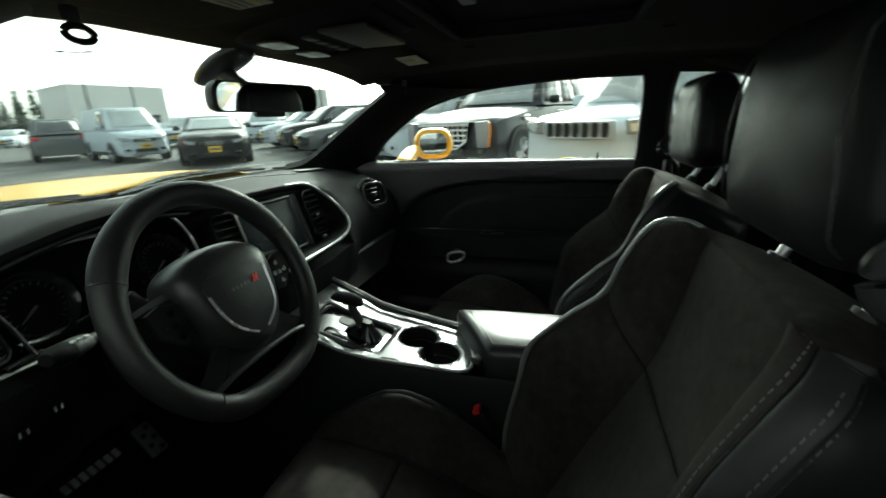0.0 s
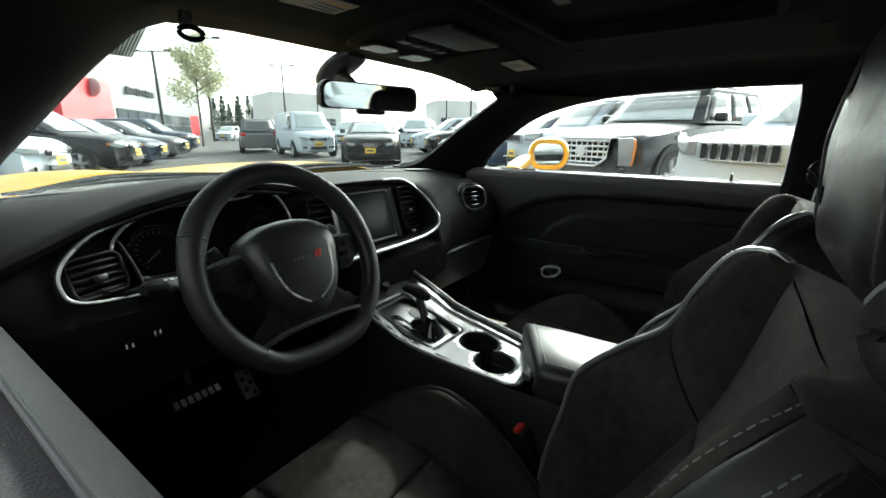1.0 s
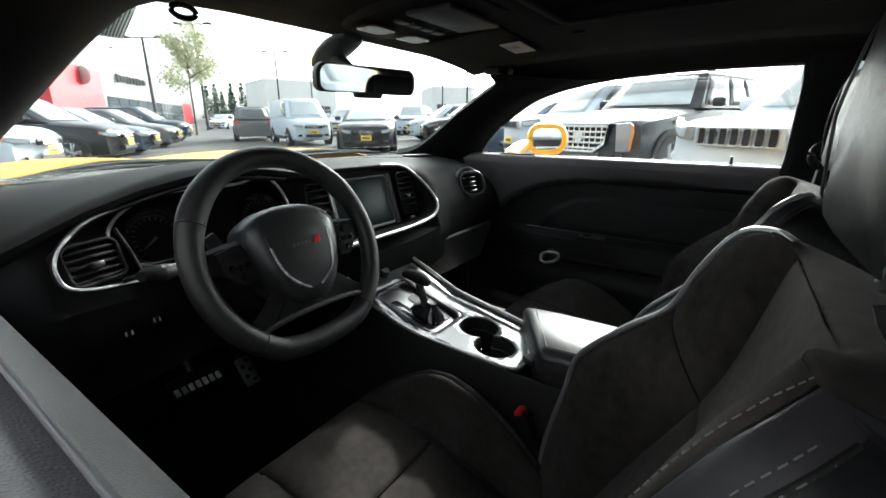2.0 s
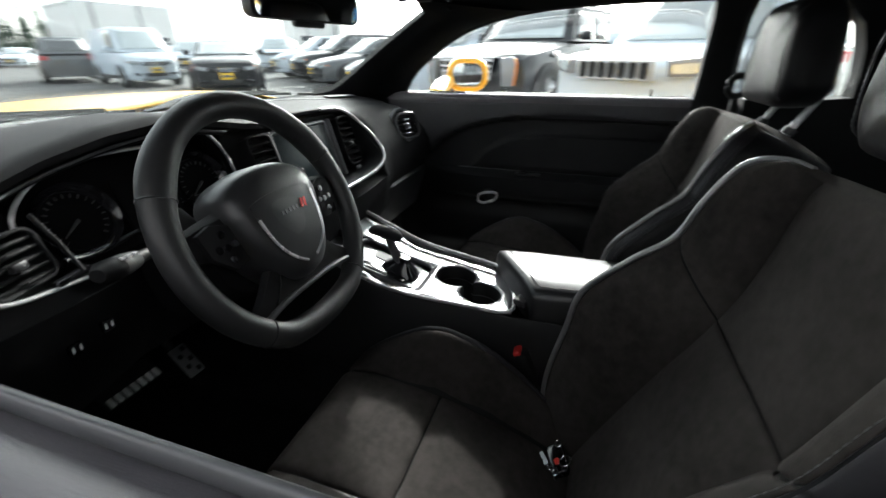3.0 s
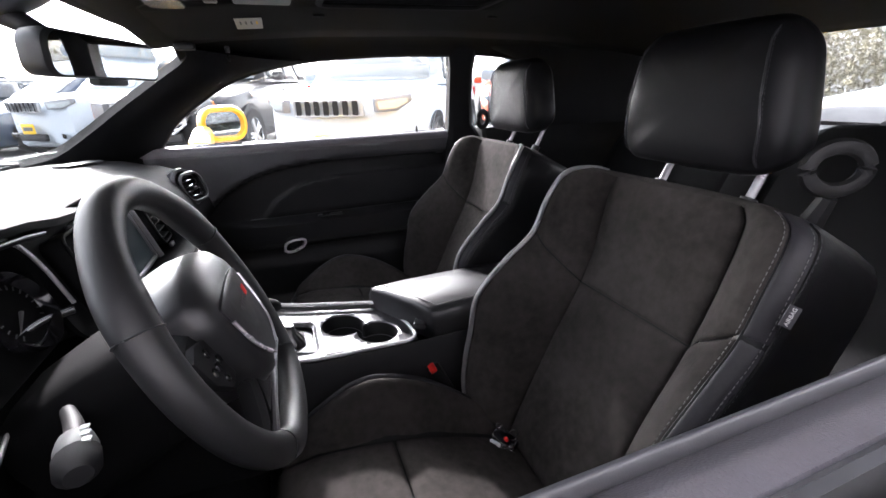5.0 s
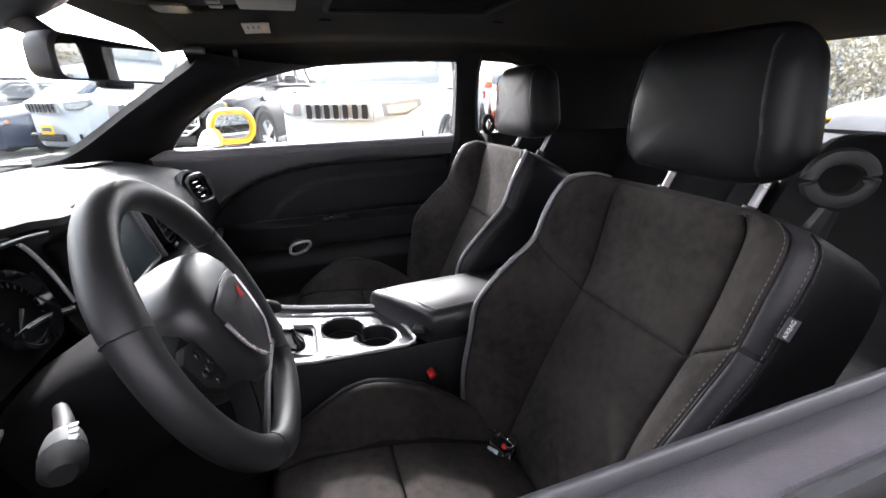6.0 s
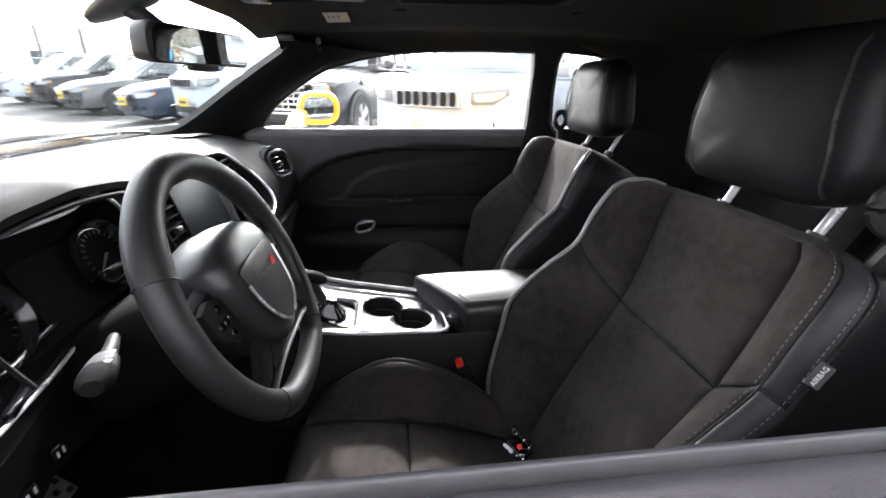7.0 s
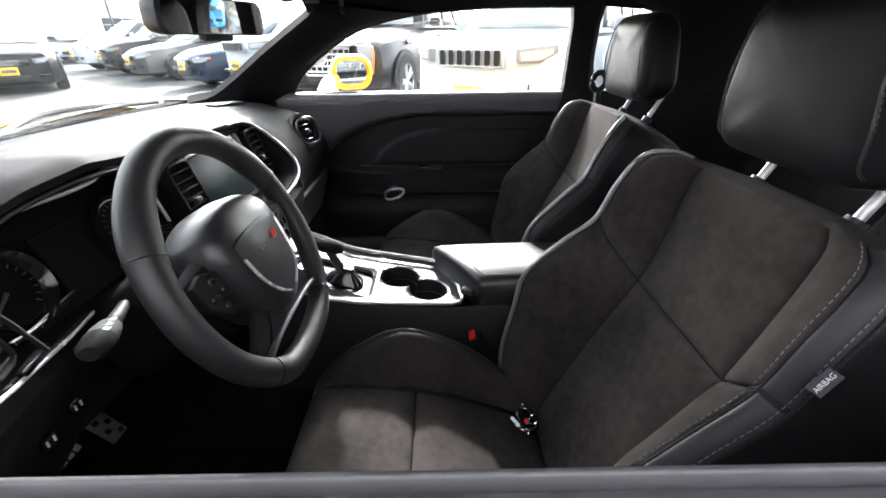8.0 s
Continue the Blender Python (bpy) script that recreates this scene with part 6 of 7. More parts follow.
def make_car(kind, paint, x, y, heading, label, category="car", face="plain", plate=True, group="parked cars"):
    """A parked car with the middle of its nose at x, y, its nose pointing along heading (degrees from +x)."""
    K = KINDS[kind]
    L, W, H = K["L"], K["W"] / 2, K["H"]
    body_mat = PAINT[paint]
    m = LOT @ Matrix.Translation((x, y, 0)) @ Matrix.Rotation(radians(heading), 4, "Z")
    car = thing("parked_" + {"suv": "suv", "truck_suv": "suv", "sedan": "sedan", "cross": "crossover", "coupe": "coupe", "van": "van"}[kind], m, label, category, group)

    def top_z(s):
        xs_ = [a for a, b in K["nose"]] + [0.5, 0.85, 0.965, 1.0]
        zs_ = [b for a, b in K["nose"]] + [K["belt"] + 0.01, K["tail"], K["tail"] - 0.03, K["tail"] - 0.22]
        return lerp_table(s, xs_, zs_)

    def half(s):
        return W * lerp_table(s, [0, 0.015, 0.05, 0.12, 0.25, 0.75, 0.92, 0.985, 1.0], [0.50, 0.65, 0.81, 0.95, 1.0, 1.0, 0.96, 0.88, 0.80] if kind != 'truck_suv' else [0.70, 0.82, 0.92, 0.97, 1.0, 1.0, 0.96, 0.88, 0.80])
    # lower body: the nose at local x = 0, the tail at -L
    rings = []
    for s in [0, 0.006, 0.02, 0.04, 0.07, 0.11, 0.16, 0.22, 0.28, 0.36, 0.46, 0.56, 0.66, 0.76, 0.84, 0.90, 0.95, 0.98, 0.993, 1.0]:
        w, zt, zl = half(s), top_z(s), K["sill"] - 0.10 + 0.10 * (1 - smooth01(0, 0.03, s))
        bow = 0.05 * (1 - smooth01(0.0, 0.05, s))
        r = []
        for a, zz in ((-0.80, zl), (-0.96, zl + 0.05), (-1.0, zl + 0.20), (-1.0, zl + 0.5 * (zt - zl)), (-0.985, zt - 0.14), (-0.95, zt - 0.06), (-0.86, zt - 0.015), (-0.5, zt + 0.012), (0.0, zt + 0.02)):
            r.append((-s * L - bow * a * a * 3 * (1 if s < 0.06 else 0), a * w, zz))
        r += [(p[0], -p[1], p[2]) for p in r[-2::-1]]
        rings.append(r)
    body = part("body", loft(rings), body_mat, car, local=True, smooth=35)
    # cabin
    f0, f1, r1, r0 = (-v * L for v in K["cabin"])
    zb, zt = K["belt"] - 0.02, H
    wb, wt = W * 0.93, W * 0.74

    def cab(u, a, inset=0.0):
        """A ring of the cabin at height share u."""
        ww = wb + (wt - wb) * u
        z = zb + (zt - 0.03 - zb) * u
        fx, rx = f0 + (f1 - f0) * u, r0 + (r1 - r0) * u
        return fx, rx, ww, z
    rings = []
    for u in (0, 0.25, 0.5, 0.75, 0.92, 1.0):
        fx, rx, ww, z = cab(u, 0)
        n_ = []
        for q in range(5):
            b = q / 4
            n_.append((fx - 0.09 * (2 * b - 1) ** 2, ww * (2 * b - 1) * 0.93, z))
        n_ += [(fx - 0.16, ww, z), (rx + 0.12, ww, z)]
        for q in range(5):
            b = q / 4
            n_.append((rx + 0.05 * (2 * b - 1) ** 2, ww * (1 - 2 * b) * 0.93, z))
        n_ += [(rx + 0.12, -ww, z), (fx - 0.16, -ww, z)]
        rings.append(n_)
    top = rings[-1]
    cx_ = (f1 + r1) / 2
    rings.append([(cx_ + (p[0] - cx_) * 0.93, p[1] * 0.90, H - 0.008) for p in top])
    rings.append([(cx_ + (p[0] - cx_) * 0.5, p[1] * 0.5, H) for p in top])
    part("cabin", loft(rings), body_mat, car, local=True, smooth=35)

    def pane(name, f, n=6):
        part(name, grid(f, n, n), SCREEN_GLASS if name == "windscreen" else TINT, car, local=True, solid=0.006)
    lo, hi = 0.10, 0.93

    def ws(u, v):
        uu = lo + (hi - lo) * v
        fx, rx, ww, z = cab(uu, 0)
        b = 0.05 + 0.90 * u
        return Vector((fx - 0.09 * (2 * b - 1) ** 2 + 0.014, ww * (2 * b - 1) * 0.93, z + 0.006))
    pane("windscreen", ws, 8)

    def rw(u, v):
        uu = (0.18 if kind != "van" else 0.35) + 0.72 * v * (1 if kind != "van" else 0.75)
        fx, rx, ww, z = cab(uu, 0)
        b = 0.07 + 0.86 * u
        return Vector((rx + 0.05 * (2 * b - 1) ** 2 - 0.014, ww * (2 * b - 1) * 0.92, z))
    pane("rear_window", rw)
    # side windows, between the pillars
    if kind == "van":
        cuts = [(0.03, 0.28)]
    elif kind == "coupe":
        cuts = [(0.05, 0.62), (0.66, 0.90)]
    elif kind == "sedan":
        cuts = [(0.04, 0.48), (0.51, 0.88)]
    else:
        cuts = [(0.03, 0.36), (0.39, 0.66), (0.69, 0.94)]
    for sg in (-1, 1):
        for c0, c1 in cuts:
            def sw_(u, v, c0=c0, c1=c1, sg=sg):
                uu = 0.09 + 0.80 * v
                fx, rx, ww, z = cab(uu, 0)
                a, b = fx - 0.17, rx + 0.13
                s0 = c0 if c0 > 0.05 else c0
                xx = a + (b - a) * (s0 + (c1 - s0) * u)
                return Vector((xx, sg * (ww + 0.008), z))
            pane("side_window", sw_, 4)
        ms = part("door_mirror", box(f0 - 0.30 * (f0 - f1) - 0.30, sg * (wb + 0.14), zb + 0.10, 0.12, 0.20, 0.15, 0.05, 3), body_mat, car, local=True)
        for k, xx in enumerate((f0 - 0.62, f0 - 1.55)):
            if kind not in ("coupe",) or k == 0:
                part("door_handle", box(xx - 0.35, sg * (W + 0.008), zb - 0.12, 0.20, 0.03, 0.03, 0.01), CHROME if paint == "black" else body_mat, car, local=True)
        part("sill_trim", box(-0.48 * L, sg * (W * 0.985), K["sill"] + 0.0, 0.50 * L, 0.05, 0.12, 0.02), UNDER, car, local=True)
    # wheels in their arches
    wr = K["wheel"]
    for ax_ in K["axles"]:
        for sg in (-1, 1):
            arch = []
            for k in range(15):
                q = math.pi * k / 14
                arch.append((-ax_ * L + (wr + 0.06) * math.cos(q), (wr + 0.06) * math.sin(q) + wr))
            am = axes((0, sg * (half(ax_) + 0.002), 0), (1, 0, 0), (0, 0, 1), (0, 1, 0))
            part("wheel_arch", slab(arch, -0.012, 0.012, m=am), UNDER, car, local=True)
            w = make_wheel(wr, 0.24)
            w.name = "wheel"
            w.parent = car
            w.matrix_basis = Matrix.Translation((-ax_ * L, sg * (half(ax_) - 0.085), wr)) @ Matrix.Rotation(radians(-90 * sg), 4, "X")
    # face
    n0 = dict(K["nose"])
    gz = {"suv": 0.92, "truck_suv": 0.85, "sedan": 0.60, "cross": 0.72, "coupe": 0.64, "van": 0.74}[kind]

    def front_x(yy, z):
        return 0.012 - 0.15 * (yy / W) ** 2 * 1.4 - 0.10 * max(0, (z - gz) / 0.25)
    if face == "slots":
        g = part("grille", box(-0.03, 0, gz, 0.05, 0.77, 0.180, 0.02), GRILLE_SILVER, car, "silver grille surround with seven upright slots", local=True)
        for k in range(7):
            yy = -0.306 + 0.102 * k
            xx = max(front_x(yy, gz) + 0.004, 0.003)
            part("slot_rim", tube([(xx + 0.008, yy + a, gz + b) for a, b in rounded(0.078, 0.150, 0.018, 3)], 0.008, 6, closed=True), GRILLE_SILVER, g, local=True)
            part("slot", box(xx - 0.004, yy, gz, 0.016, 0.070, 0.142, 0.01, 1), CUP, g, local=True)
    elif face == "crate":
        def wide(z):
            return lerp_table(z, [-0.22, -0.10, 0.20], [0.26, 0.44, 0.50])
        gm = axes((0.035, 0, gz - 0.07), (0, 1, 0), (0, 0, 1), (1, 0, 0))
        g = part("grille", slab([(-0.50, 0.20), (0.50, 0.20), (0.44, -0.10), (0.26, -0.22), (-0.26, -0.22), (-0.44, -0.10)], -0.20, 0.0, m=gm), GLOSSY, car, "chrome egg-crate grille", local=True)
        part("grille_rim", tube([gm @ Vector((a, b, 0.006)) for a, b in ((-0.50, 0.20), (0.50, 0.20), (0.44, -0.10), (0.26, -0.22), (-0.26, -0.22), (-0.44, -0.10))], 0.020, 6, closed=True), BRIGHT, g, local=True)
        for k in range(5):
            zz = -0.165 + 0.082 * k
            part("grille_bar", tube([gm @ Vector((-wide(zz), zz, 0.010)), gm @ Vector((wide(zz), zz, 0.010))], 0.017, 6), BRIGHT, g, local=True)
        for k in range(9):
            yy = -0.40 + 0.10 * k
            part("grille_bar", tube([gm @ Vector((yy, -0.19 if abs(yy) < 0.28 else -0.08, 0.006)), gm @ Vector((yy, 0.19, 0.006))], 0.009, 6), BRIGHT, g, local=True)
        part("badge", slab([(-0.08, 0.09), (0.08, 0.09), (0.07, -0.04), (0.0, -0.10), (-0.07, -0.04)], 0.0, 0.03, m=gm), BRIGHT, g, local=True)
    else:
        g = part("grille", box(-0.012, 0, gz, 0.05, 0.80 * W, 0.12, 0.02), GLOSSY, car, local=True)
        for k in range(3):
            part("grille_bar", tube([(front_x(yy, gz) + 0.008, yy, gz - 0.04 + 0.04 * k) for yy in np.linspace(-0.38 * W, 0.38 * W, 5)], 0.007, 6), CHROME, g, local=True)
    for sg in (-1, 1):
        if face == "crate":
            o = [(0.0, 0.20), (0.20, 0.22), (0.235, 0.10), (0.20, -0.20), (0.03, -0.20)]
            hm = axes((-0.01, sg * 0.60, gz - 0.07), Vector((-0.32, sg * 0.95, 0)), (0, 0, 1), Vector((0.95, sg * 0.32, 0)))
            part("headlamp", slab(o, -0.05, 0.035, 0.012, m=hm), LAMP_GLASS, car, "tall clear headlamp", local=True)
            part("indicator", slab([(0.20, 0.20), (0.235, 0.19), (0.255, 0.08), (0.225, -0.19), (0.19, -0.19)], -0.05, 0.02, 0.008, m=hm), AMBER, car, local=True)
        else:
            hw_ = 0.40 if kind in ("suv", "sedan", "cross") else 0.34
            hh = 0.145 if kind == "suv" else 0.11
            o = [(0.0, hh * 0.45), (hw_, hh * 0.62), (hw_ * 1.02, hh * 0.1), (hw_ * 0.6, -hh * 0.5), (0.02, -hh * 0.45)]
            hm = axes((-0.045, sg * W * 0.50, gz + 0.02), Vector((-0.60, sg * 0.80, 0.04)), (0, 0, 1), Vector((0.80, sg * 0.60, 0)))
            part("headlamp", slab(o, -0.06, 0.018, 0.012, m=hm), LAMP_GLASS, car, "clear headlamp", local=True)
            part("lamp_core", slab([(a * 0.8 + 0.03, b * 0.55 - 0.03 * hh) for a, b in o], 0.005, 0.021, m=hm), SCREEN_GLASS, car, local=True)
            if face != "slots":
                part("indicator", slab([(hw_ * 0.94, hh * 0.5), (hw_ * 1.03, hh * 0.5), (hw_ * 1.04, hh * 0.1), (hw_ * 0.96, 0)], -0.05, 0.021, 0.004, m=hm), AMBER, car, local=True)
        part("tail_lamp", box(-L + 0.06, sg * W * 0.80, K["tail"] - 0.16, 0.12, 0.26, 0.16, 0.03), TAIL, car, "red tail lamp", local=True)
        part("fog_lamp", box(0, 0, 0, 0.05, 0.20, 0.08, 0.02, m=pose(-0.115, sg * W * 0.60, K["sill"] + 0.10, 0, 0, -sg * 28)), GLOSSY, car, local=True)
    part("bumper_intake", box(-0.020, 0, K["sill"] + 0.08, 0.06, 0.66, 0.12, 0.02), UNDER, car, local=True)
    if plate:
        pl = part("number_plate", box(0.025, 0.0, K["sill"] + 0.22, 0.012, 0.32, 0.16, 0.004), PLATE, car, "yellow dealer plate", local=True)
        part("plate_bar", box(0.033, 0.0, K["sill"] + 0.22, 0.004, 0.24, 0.06), INK, pl, local=True)
    if kind in ("suv", "truck_suv"):
        for sg in (-1, 1):
            part("roof_rail", tube([(f1 - 0.25, sg * wt * 0.86, H - 0.01), (f1 - 0.45, sg * wt * 0.86, H + 0.03), (r1 + 0.4, sg * wt * 0.86, H + 0.03), (r1 + 0.2, sg * wt * 0.86, H - 0.01)], 0.018, 6), SATIN, car, local=True)
    if face == "crate":
        for sg in (-1, 1):
            v_ = part("wing_vent", box(-0.215 * L, sg * (W + 0.004), 1.02, 0.20, 0.02, 0.09, 0.01), CHROME, car, "chrome wing vent", local=True)
            part("vent_bar", box(-0.215 * L, sg * (W + 0.012), 1.02, 0.18, 0.012, 0.012), GLOSSY, v_, local=True)
    return car


# the coupe's own wheels on the lot
for x in (-1.72, 1.23):
    for sg in (-1, 1):
        w = make_wheel(0.35, 0.25)
        w.name = "wheel"
        w.parent = shell
        w.matrix_basis = world_of(shell).inverted() @ Matrix.Translation((x, CY + sg * 0.83, 0.36)) @ Matrix.Rotation(radians(-90 * sg), 4, "X")

HEAD = -129.0
make_car("suv", "white", 0.13, 4.62, -122, "white off-road SUV with a seven-slot chrome grille", face="slots")
make_car("truck_suv", "black", -1.95, 7.11, -108.6, "black luxury SUV with a chrome egg-crate grille", face="crate", plate=False)
make_car("suv", "white", -4.2, 9.2, HEAD, "white off-road SUV with a dark slotted grille", face="slots")
make_car("sedan", "navy", -6.0, 10.5, HEAD, "dark blue sedan with a yellow dealer plate")
make_car("sedan", "grey", -8.6, 12.6, HEAD, "dark grey sedan facing the aisle")
make_car("cross", "black", -10.6, 14.4, HEAD, "black crossover in the same row")
make_car("cross", "white", -13.0, 16.4, HEAD, "white crossover at the row's far end")
make_car("suv", "white", 2.75, 3.9, -116, "white SUV close beside the coupe's rear quarter")
make_car("cross", "orange", 4.6, 8.4, -118, "orange-red crossover behind the first row")
make_car("coupe", "black", -9.4, 9.9, -48, "black muscle coupe parked facing the lot")
make_car("van", "white", -13.9, 11.6, -24, "white compact delivery van", "van")
make_car("cross", "grey", -23.0, 14.6, 150, "grey crossover seen from its tail")
make_car("sedan", "white", -27.0, 12.6, 25, "white sedan parked side-on")
make_car("cross", "white", -10.6, 2.7, 48, "white crossover facing the aisle with a chrome grille")
make_car("cross", "black", -12.8, 4.8, 48, "black crossover facing the aisle")
make_car("sedan", "navy", -15.6, 6.6, 48, "dark blue sedan facing the aisle")
make_car("sedan", "grey", -18.6, 8.7, 48, "grey sedan facing the aisle")
make_car("cross", "navy", -22.0, 10.8, 48, "blue-grey crossover facing the aisle")
make_car("suv", "white", -20.0, 26.0, -60, "white SUV further across the lot")
make_car("cross", "silver", -25.0, 27.0, -60, "silver crossover further across the lot")
make_car("sedan", "white", -16.0, 25.5, -60, "white sedan further across the lot")
make_car("sedan", "white", 5.6, 3.2, 160, "white sedan parked behind the coupe")
make_car("van", "blue", 12.5, 9.0, 200, "bright blue van beyond the parked cars", "van")


# ---- buildings, posts and trees ----
WALL_GREY = mat("grey_cladding", (0.20, 0.21, 0.215), 0.7, grain=0.2, grain_scale=3, vary=0.06, vary_scale=0.4)
WALL_RED = mat("red_cladding", (0.55, 0.03, 0.045), 0.45, vary=0.06, vary_scale=0.4)
WALL_PALE = mat("pale_concrete", (0.72, 0.72, 0.71), 0.8, vary=0.08, vary_scale=0.3)
DARK_GLASS = mat("dark_window", (0.05, 0.06, 0.07), 0.1)
POST = mat("dark_steel", (0.05, 0.05, 0.05), 0.5, 0.6, vary=0.15)
BARK = mat("bark", (0.10, 0.08, 0.065), 0.9, grain=0.8, grain_scale=30, vary=0.3)
BLOSSOM = mat("pale_blossom", (0.50, 0.50, 0.33), 0.8, vary=0.3, vary_scale=1.5)
PINE = mat("conifer", (0.075, 0.105, 0.075), 0.9, vary=0.4, vary_scale=0.8)
SCRUB = mat("bare_scrub", (0.20, 0.18, 0.11), 0.95, vary=0.4, vary_scale=1.0)


def far(px, d):
    """A place d metres off, along the way that px names at the first stop of the walk."""
    k = (px - 758) / 744
    return Vector((0.165 + d * (-0.569 + 0.823 * k), 0.09 + d * (0.823 + 0.569 * k), 0))


def wall_between(name, a, b, z0, z1, thick, material, parent, label=""):
    a, b = Vector(a), Vector(b)
    n = Vector((-(b - a).y, (b - a).x, 0)).normalized() * thick
    return part(name, loft([[(p.x, p.y, z0), (p.x + n.x, p.y + n.y, z0), (p.x + n.x, p.y + n.y, z1), (p.x, p.y, z1)] for p in (a, b)]), material, parent, label)


def make_building(p, q, h, depth, material, label, windows, red=None):
    b = thing("showroom" if windows else "warehouse", LOT @ p, label, "building")
    wall_between("wall", LOT @ p, LOT @ q, -0.5, h, depth, material, b)
    wall_between("parapet", LOT @ p.lerp(q, -0.01), LOT @ p.lerp(q, 1.01), h, h + 0.35, depth, WALL_PALE, b)
    n, z0, z1, u0, u1 = windows or (0, 0, 0, 0, 0)
    side_ = Vector((-(q - p).y, (q - p).x, 0)).normalized()
    for k in range(n):
        for row in range(2):
            a, c = p.lerp(q, u0 + (u1 - u0) * (k + 0.06) / n), p.lerp(q, u0 + (u1 - u0) * (k + 0.94) / n)
            zz0, zz1 = z0 + (z1 - z0) * row / 2 + 0.06, z0 + (z1 - z0) * (row + 1) / 2 - 0.06
            wall_between("window", LOT @ (a - side_ * 0.12), LOT @ (c - side_ * 0.12), zz0, zz1, 0.1, DARK_GLASS, b)
    return b


for kind_, paint_, px_, d_, turn_, label_ in (
        ("sedan", "grey", 430, 40, -50, "grey sedan in the far row"), ("cross", "white", 585, 27, -58, "white crossover in the far row"),
        ("sedan", "silver", 650, 30, -58, "silver sedan in the far row"), ("suv", "white", 705, 27, -60, "white SUV in the far row"),
        ("sedan", "grey", 765, 24, -62, "dark grey sedan in the far row"), ("cross", "silver", 840, 21, -62, "silver crossover in the far row"),
        ("sedan", "white", 380, 44, -45, "white sedan by the showroom")):
    spot_ = far(px_, d_)
    make_car(kind_, paint_, spot_.x, spot_.y, turn_, label_)
show = make_building(far(90, 40), far(345, 92), 9.6, 12, WALL_GREY, "grey-clad car showroom with a red portal", (10, 1.0, 4.2, 0.26, 0.85))
port = wall_between("portal", LOT @ far(114, 39.3), LOT @ far(201, 49.8), -0.5, 6.5, 3.0, WALL_RED, show, "red clad entrance portal")
bm_ = axes(LOT @ far(172, 45.4) + Vector((0, 0, 5.3)), Vector((0.823, 0.569, 0)), (0, 0, 1), Vector((0.569, -0.823, 0)))
part("round_sign", lathe([(0.0, 0.12), (0.62, 0.12), (0.85, 0.06), (0.9, 0.0)], 24, bm_), GRILLE_SILVER, port, "round chrome sign disc")
for k in range(9):
    p_ = LOT @ far(233 + 5 * k, 57.6 + 1.08 * k)
    part("sign_bar", box(*(p_ + Vector((0.20, -0.30, 6.0))), 0.45, 0.3, 0.75 if k % 3 else 1.0, 0.03), INK, show)
wall_between("end_wall", LOT @ far(316, 82), LOT @ far(342, 88), -0.5, 4.6, 2.0, WALL_RED, show, "red end wall")
make_building(far(470, 95), far(585, 105), 9.8, 15, WALL_PALE, "pale flat-roofed warehouse far behind", (8, 3.2, 5.0, 0.1, 0.9))
make_building(far(745, 90), far(815, 92), 8.0, 12, WALL_PALE, "pale low building beyond the row", (5, 3.0, 5.0, 0.1, 0.9))


def make_lamp(px, d, h, label="dark steel lamp post over the car lot"):
    p = LOT @ far(px, d)
    l = thing("street_lamp", p, label, "street lamp", "lot lamps")
    part("post", tube([p, p + Vector((0, 0, h))], [0.13, 0.09], 10), POST, l)
    part("arm", tube([p + Vector((-0.9, -0.6, h - 0.05)), p + Vector((0.9, 0.6, h - 0.05))], 0.05, 6), POST, l)
    for s in (-1, 1):
        part("lamp_head", box(*(p + Vector((s * 1.1, s * 0.75, h))), 0.7, 0.45, 0.16, 0.05, m=pose(0, 0, 0, 0, 0, 35)), POST, l)


for px, d, h in ((281, 34, 6.8), (365, 42, 9.2), (490, 60, 9.3), (803, 55, 8.6), (762, 70, 8.0), (545, 75, 7.5)):
    make_lamp(px, d, h)

rng = random.Random(7)


def leaf_clumps(bm, centre, radius, count, size):
    for _ in range(count):
        d = Vector((rng.gauss(0, 1), rng.gauss(0, 1), rng.gauss(0, 1)))
        d = d.normalized() * radius * rng.random() ** 0.45
        c = Vector(centre) + Vector((d.x, d.y, d.z))
        a, b = Vector((rng.gauss(0, 1), rng.gauss(0, 1), rng.gauss(0, 1))).normalized(), Vector((rng.gauss(0, 1), rng.gauss(0, 1), rng.gauss(0, 1))).normalized()
        s = size * (0.6 + 0.8 * rng.random())
        bm.faces.new([bm.verts.new(c + s * v) for v in (a, b, -0.6 * a + 0.2 * b, -b * 0.7)])


def make_tree(p, h, crown, material, label, count=900, leaf=0.16):
    t = thing("young_tree", p, label, "tree")
    trunk = bmesh.new()
    tube([p, p + Vector((0.05, 0, h * 0.3)), p + Vector((0, 0.05, h * 0.62)), p + Vector((0, 0, h * 0.95))], [0.09, 0.07, 0.045, 0.012], 8, bm=trunk)
    cr = bmesh.new()
    for k in range(16):
        q = rng.random() * 6.28
        z = h * (0.36 + 0.50 * rng.random())
        reach = crown * (1.0 - 0.55 * (z / h - 0.36) / 0.5) * (0.7 + 0.4 * rng.random())
        e = p + Vector((reach * math.cos(q), reach * math.sin(q), z + h * 0.12))
        tube([p + Vector((0, 0, z)), (p + Vector((0, 0, z))).lerp(e, 0.5) + Vector((0, 0, 0.1)), e], [0.028, 0.018, 0.006], 5, bm=trunk)
        for f_ in (0.45, 0.75, 1.0):
            leaf_clumps(cr, (p + Vector((0, 0, z))).lerp(e, f_), crown * 0.34, count // 48, leaf)
    part("trunk", trunk, BARK, t)
    part("crown", cr, material, t, smooth=0)


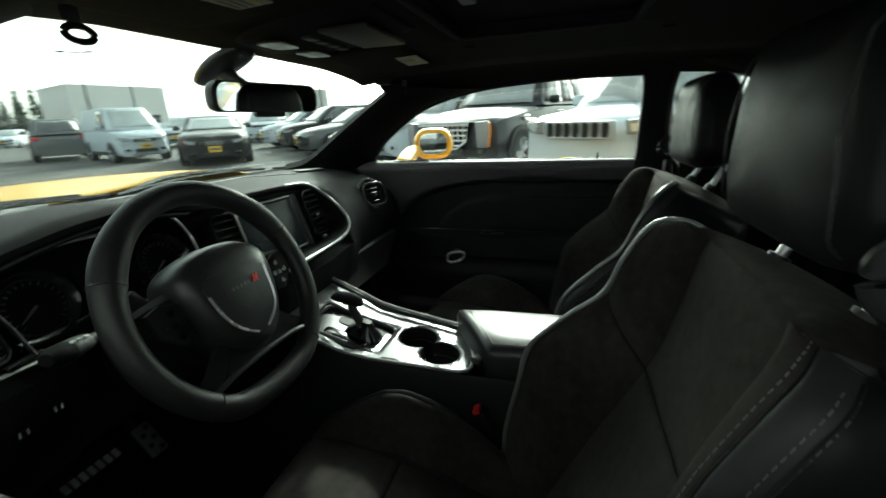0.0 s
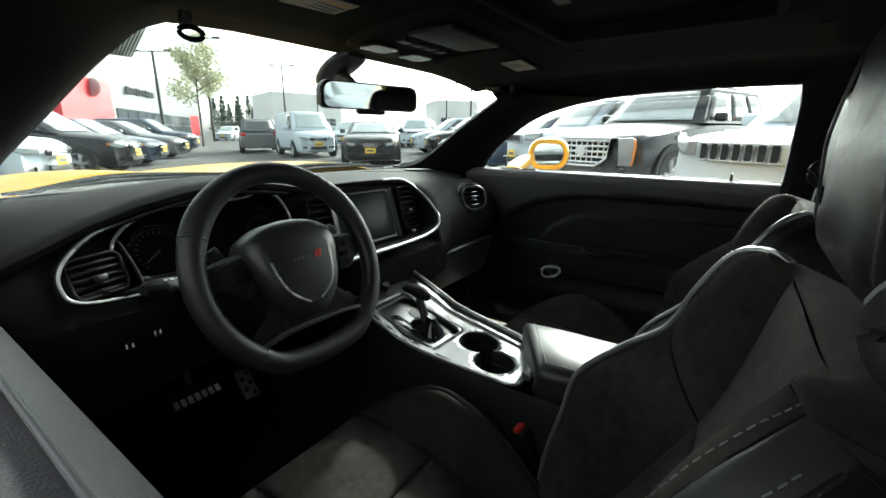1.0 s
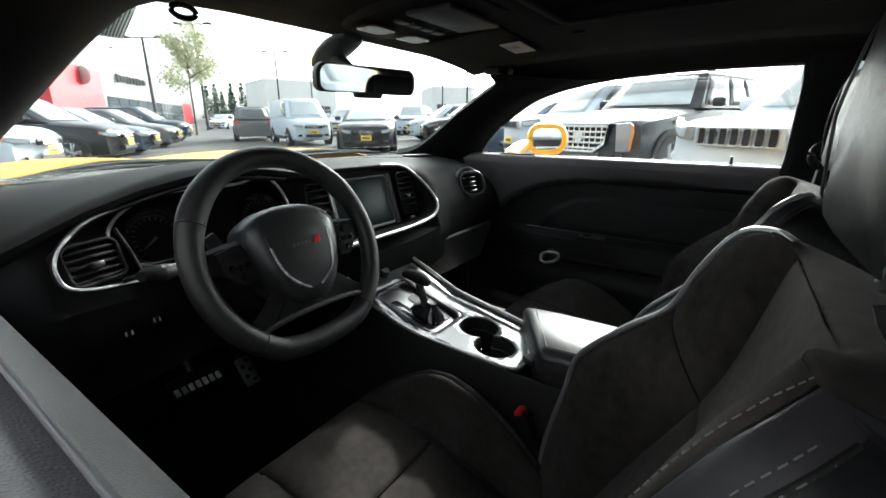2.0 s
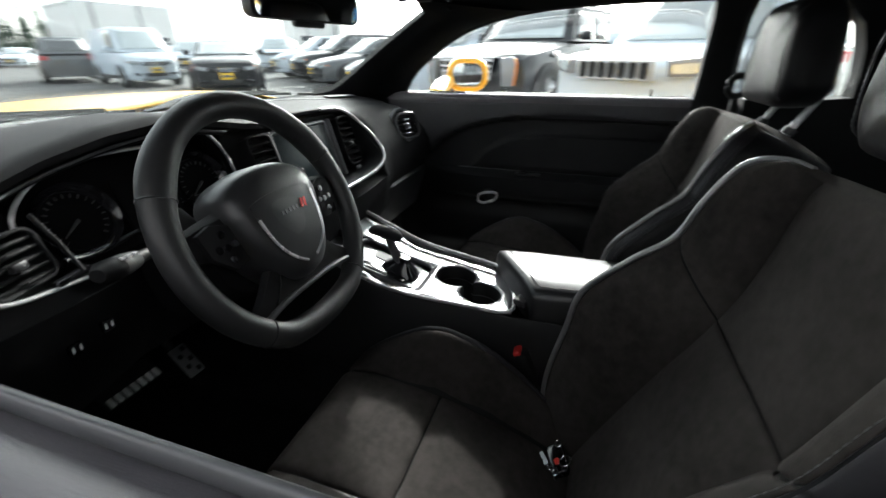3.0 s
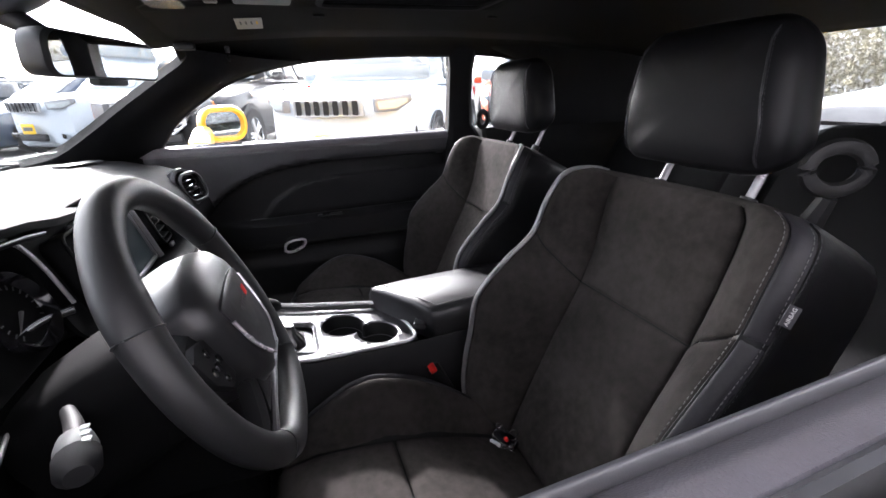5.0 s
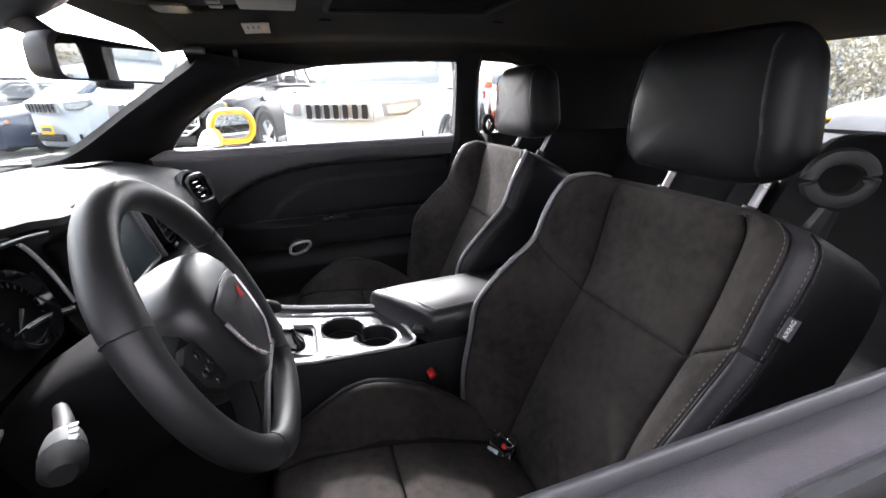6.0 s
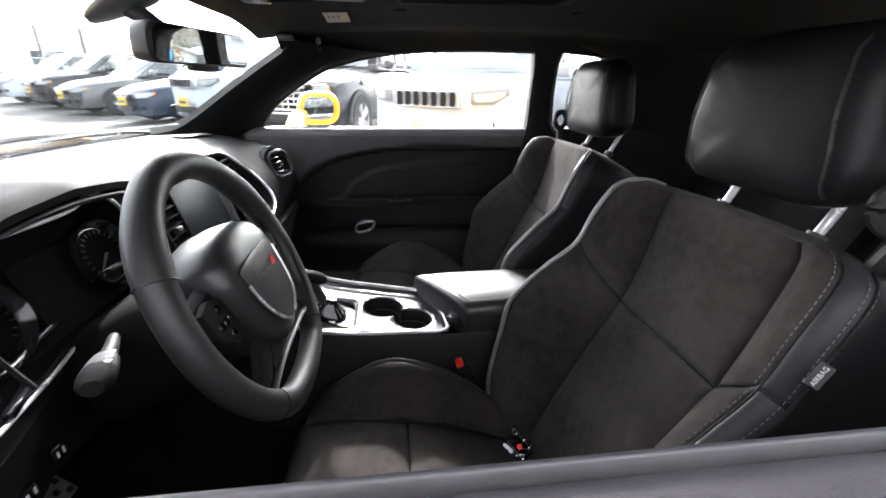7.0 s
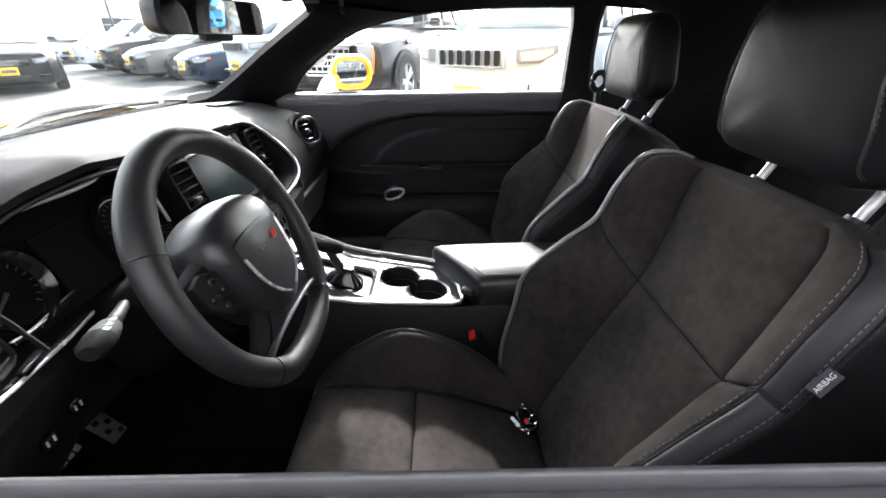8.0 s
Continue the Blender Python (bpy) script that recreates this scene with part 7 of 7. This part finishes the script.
make_tree(LOT @ far(345, 30), 7.4, 1.9, BLOSSOM, "young tree in pale spring blossom", 7000, 0.08)


def make_woods(name, a, b, n, h, material, label, conifer=True):
    cr = bmesh.new()
    for k in range(n):
        p = LOT @ a.lerp(b, (k + rng.random()) / n)
        hh = h * (0.7 + 0.5 * rng.random())
        if conifer:
            for j in range(9):
                z = hh * (0.08 + 0.92 * j / 9)
                leaf_clumps(cr, p + Vector((0, 0, z)), hh * 0.20 * (1.05 - j / 9), 70, 0.32)
        else:
            for j in range(6):
                leaf_clumps(cr, p + Vector((rng.gauss(0, 1.2), rng.gauss(0, 1.2), hh * rng.random())), hh * 0.3, 260, 0.06)
    ob = part(name, cr, material, None, smooth=0)
    tagged(ob, label, "trees", kind="stuff")


make_woods("far_conifers", far(365, 125), far(475, 125), 12, 9.5, PINE, "dark conifers on the horizon")
make_woods("portal_conifers", far(150, 75), far(270, 100), 10, 13, PINE, "dark conifers behind the showroom")
make_woods("right_trees", far(830, 90), far(1350, 90), 26, 8.0, SCRUB, "bare spring trees beyond the lot", False)
make_woods("rear_scrub", Vector((14, 2, 0)), Vector((16, 13, 0)), 22, 4.2, SCRUB, "bare tangled scrub behind the lot", False)

# striped paper sticker in the top corner of the windscreen
stick = thing("windscreen_sticker", (-0.70, 0.35, 1.15), "translucent striped sticker on the windscreen", "sticker")


def sticker(u, v):
    return screen_point(0.045 + 0.105 * u, 0.79 + 0.145 * v) + Vector((0.004, 0, -0.005))


part("sticker_sheet", grid(sticker, 6, 4), STICKER, stick, solid=0.0008)
for k in range(26):
    part("print_bar", grid(lambda u, v, k=k: sticker((k + 0.25 + 0.45 * u) / 26, 0.06 + 0.86 * v) + Vector((0.0012, 0, -0.0012)), 1, 3), STRIPE, stick, solid=0.0003)

# plain unseen wall, added to cut the sky light from the driver's side
wb_ = part("unseen_shading_wall", box(0.0, -1.65, 2.3, 14.0, 0.2, 4.8, 0.02), mat("shading_wall_grey", (0.22, 0.22, 0.23), 0.9, vary=0.2, vary_scale=1.0))
tagged(wb_, "plain grey unseen wall added to shade the driver's side", "wall", kind="structure")
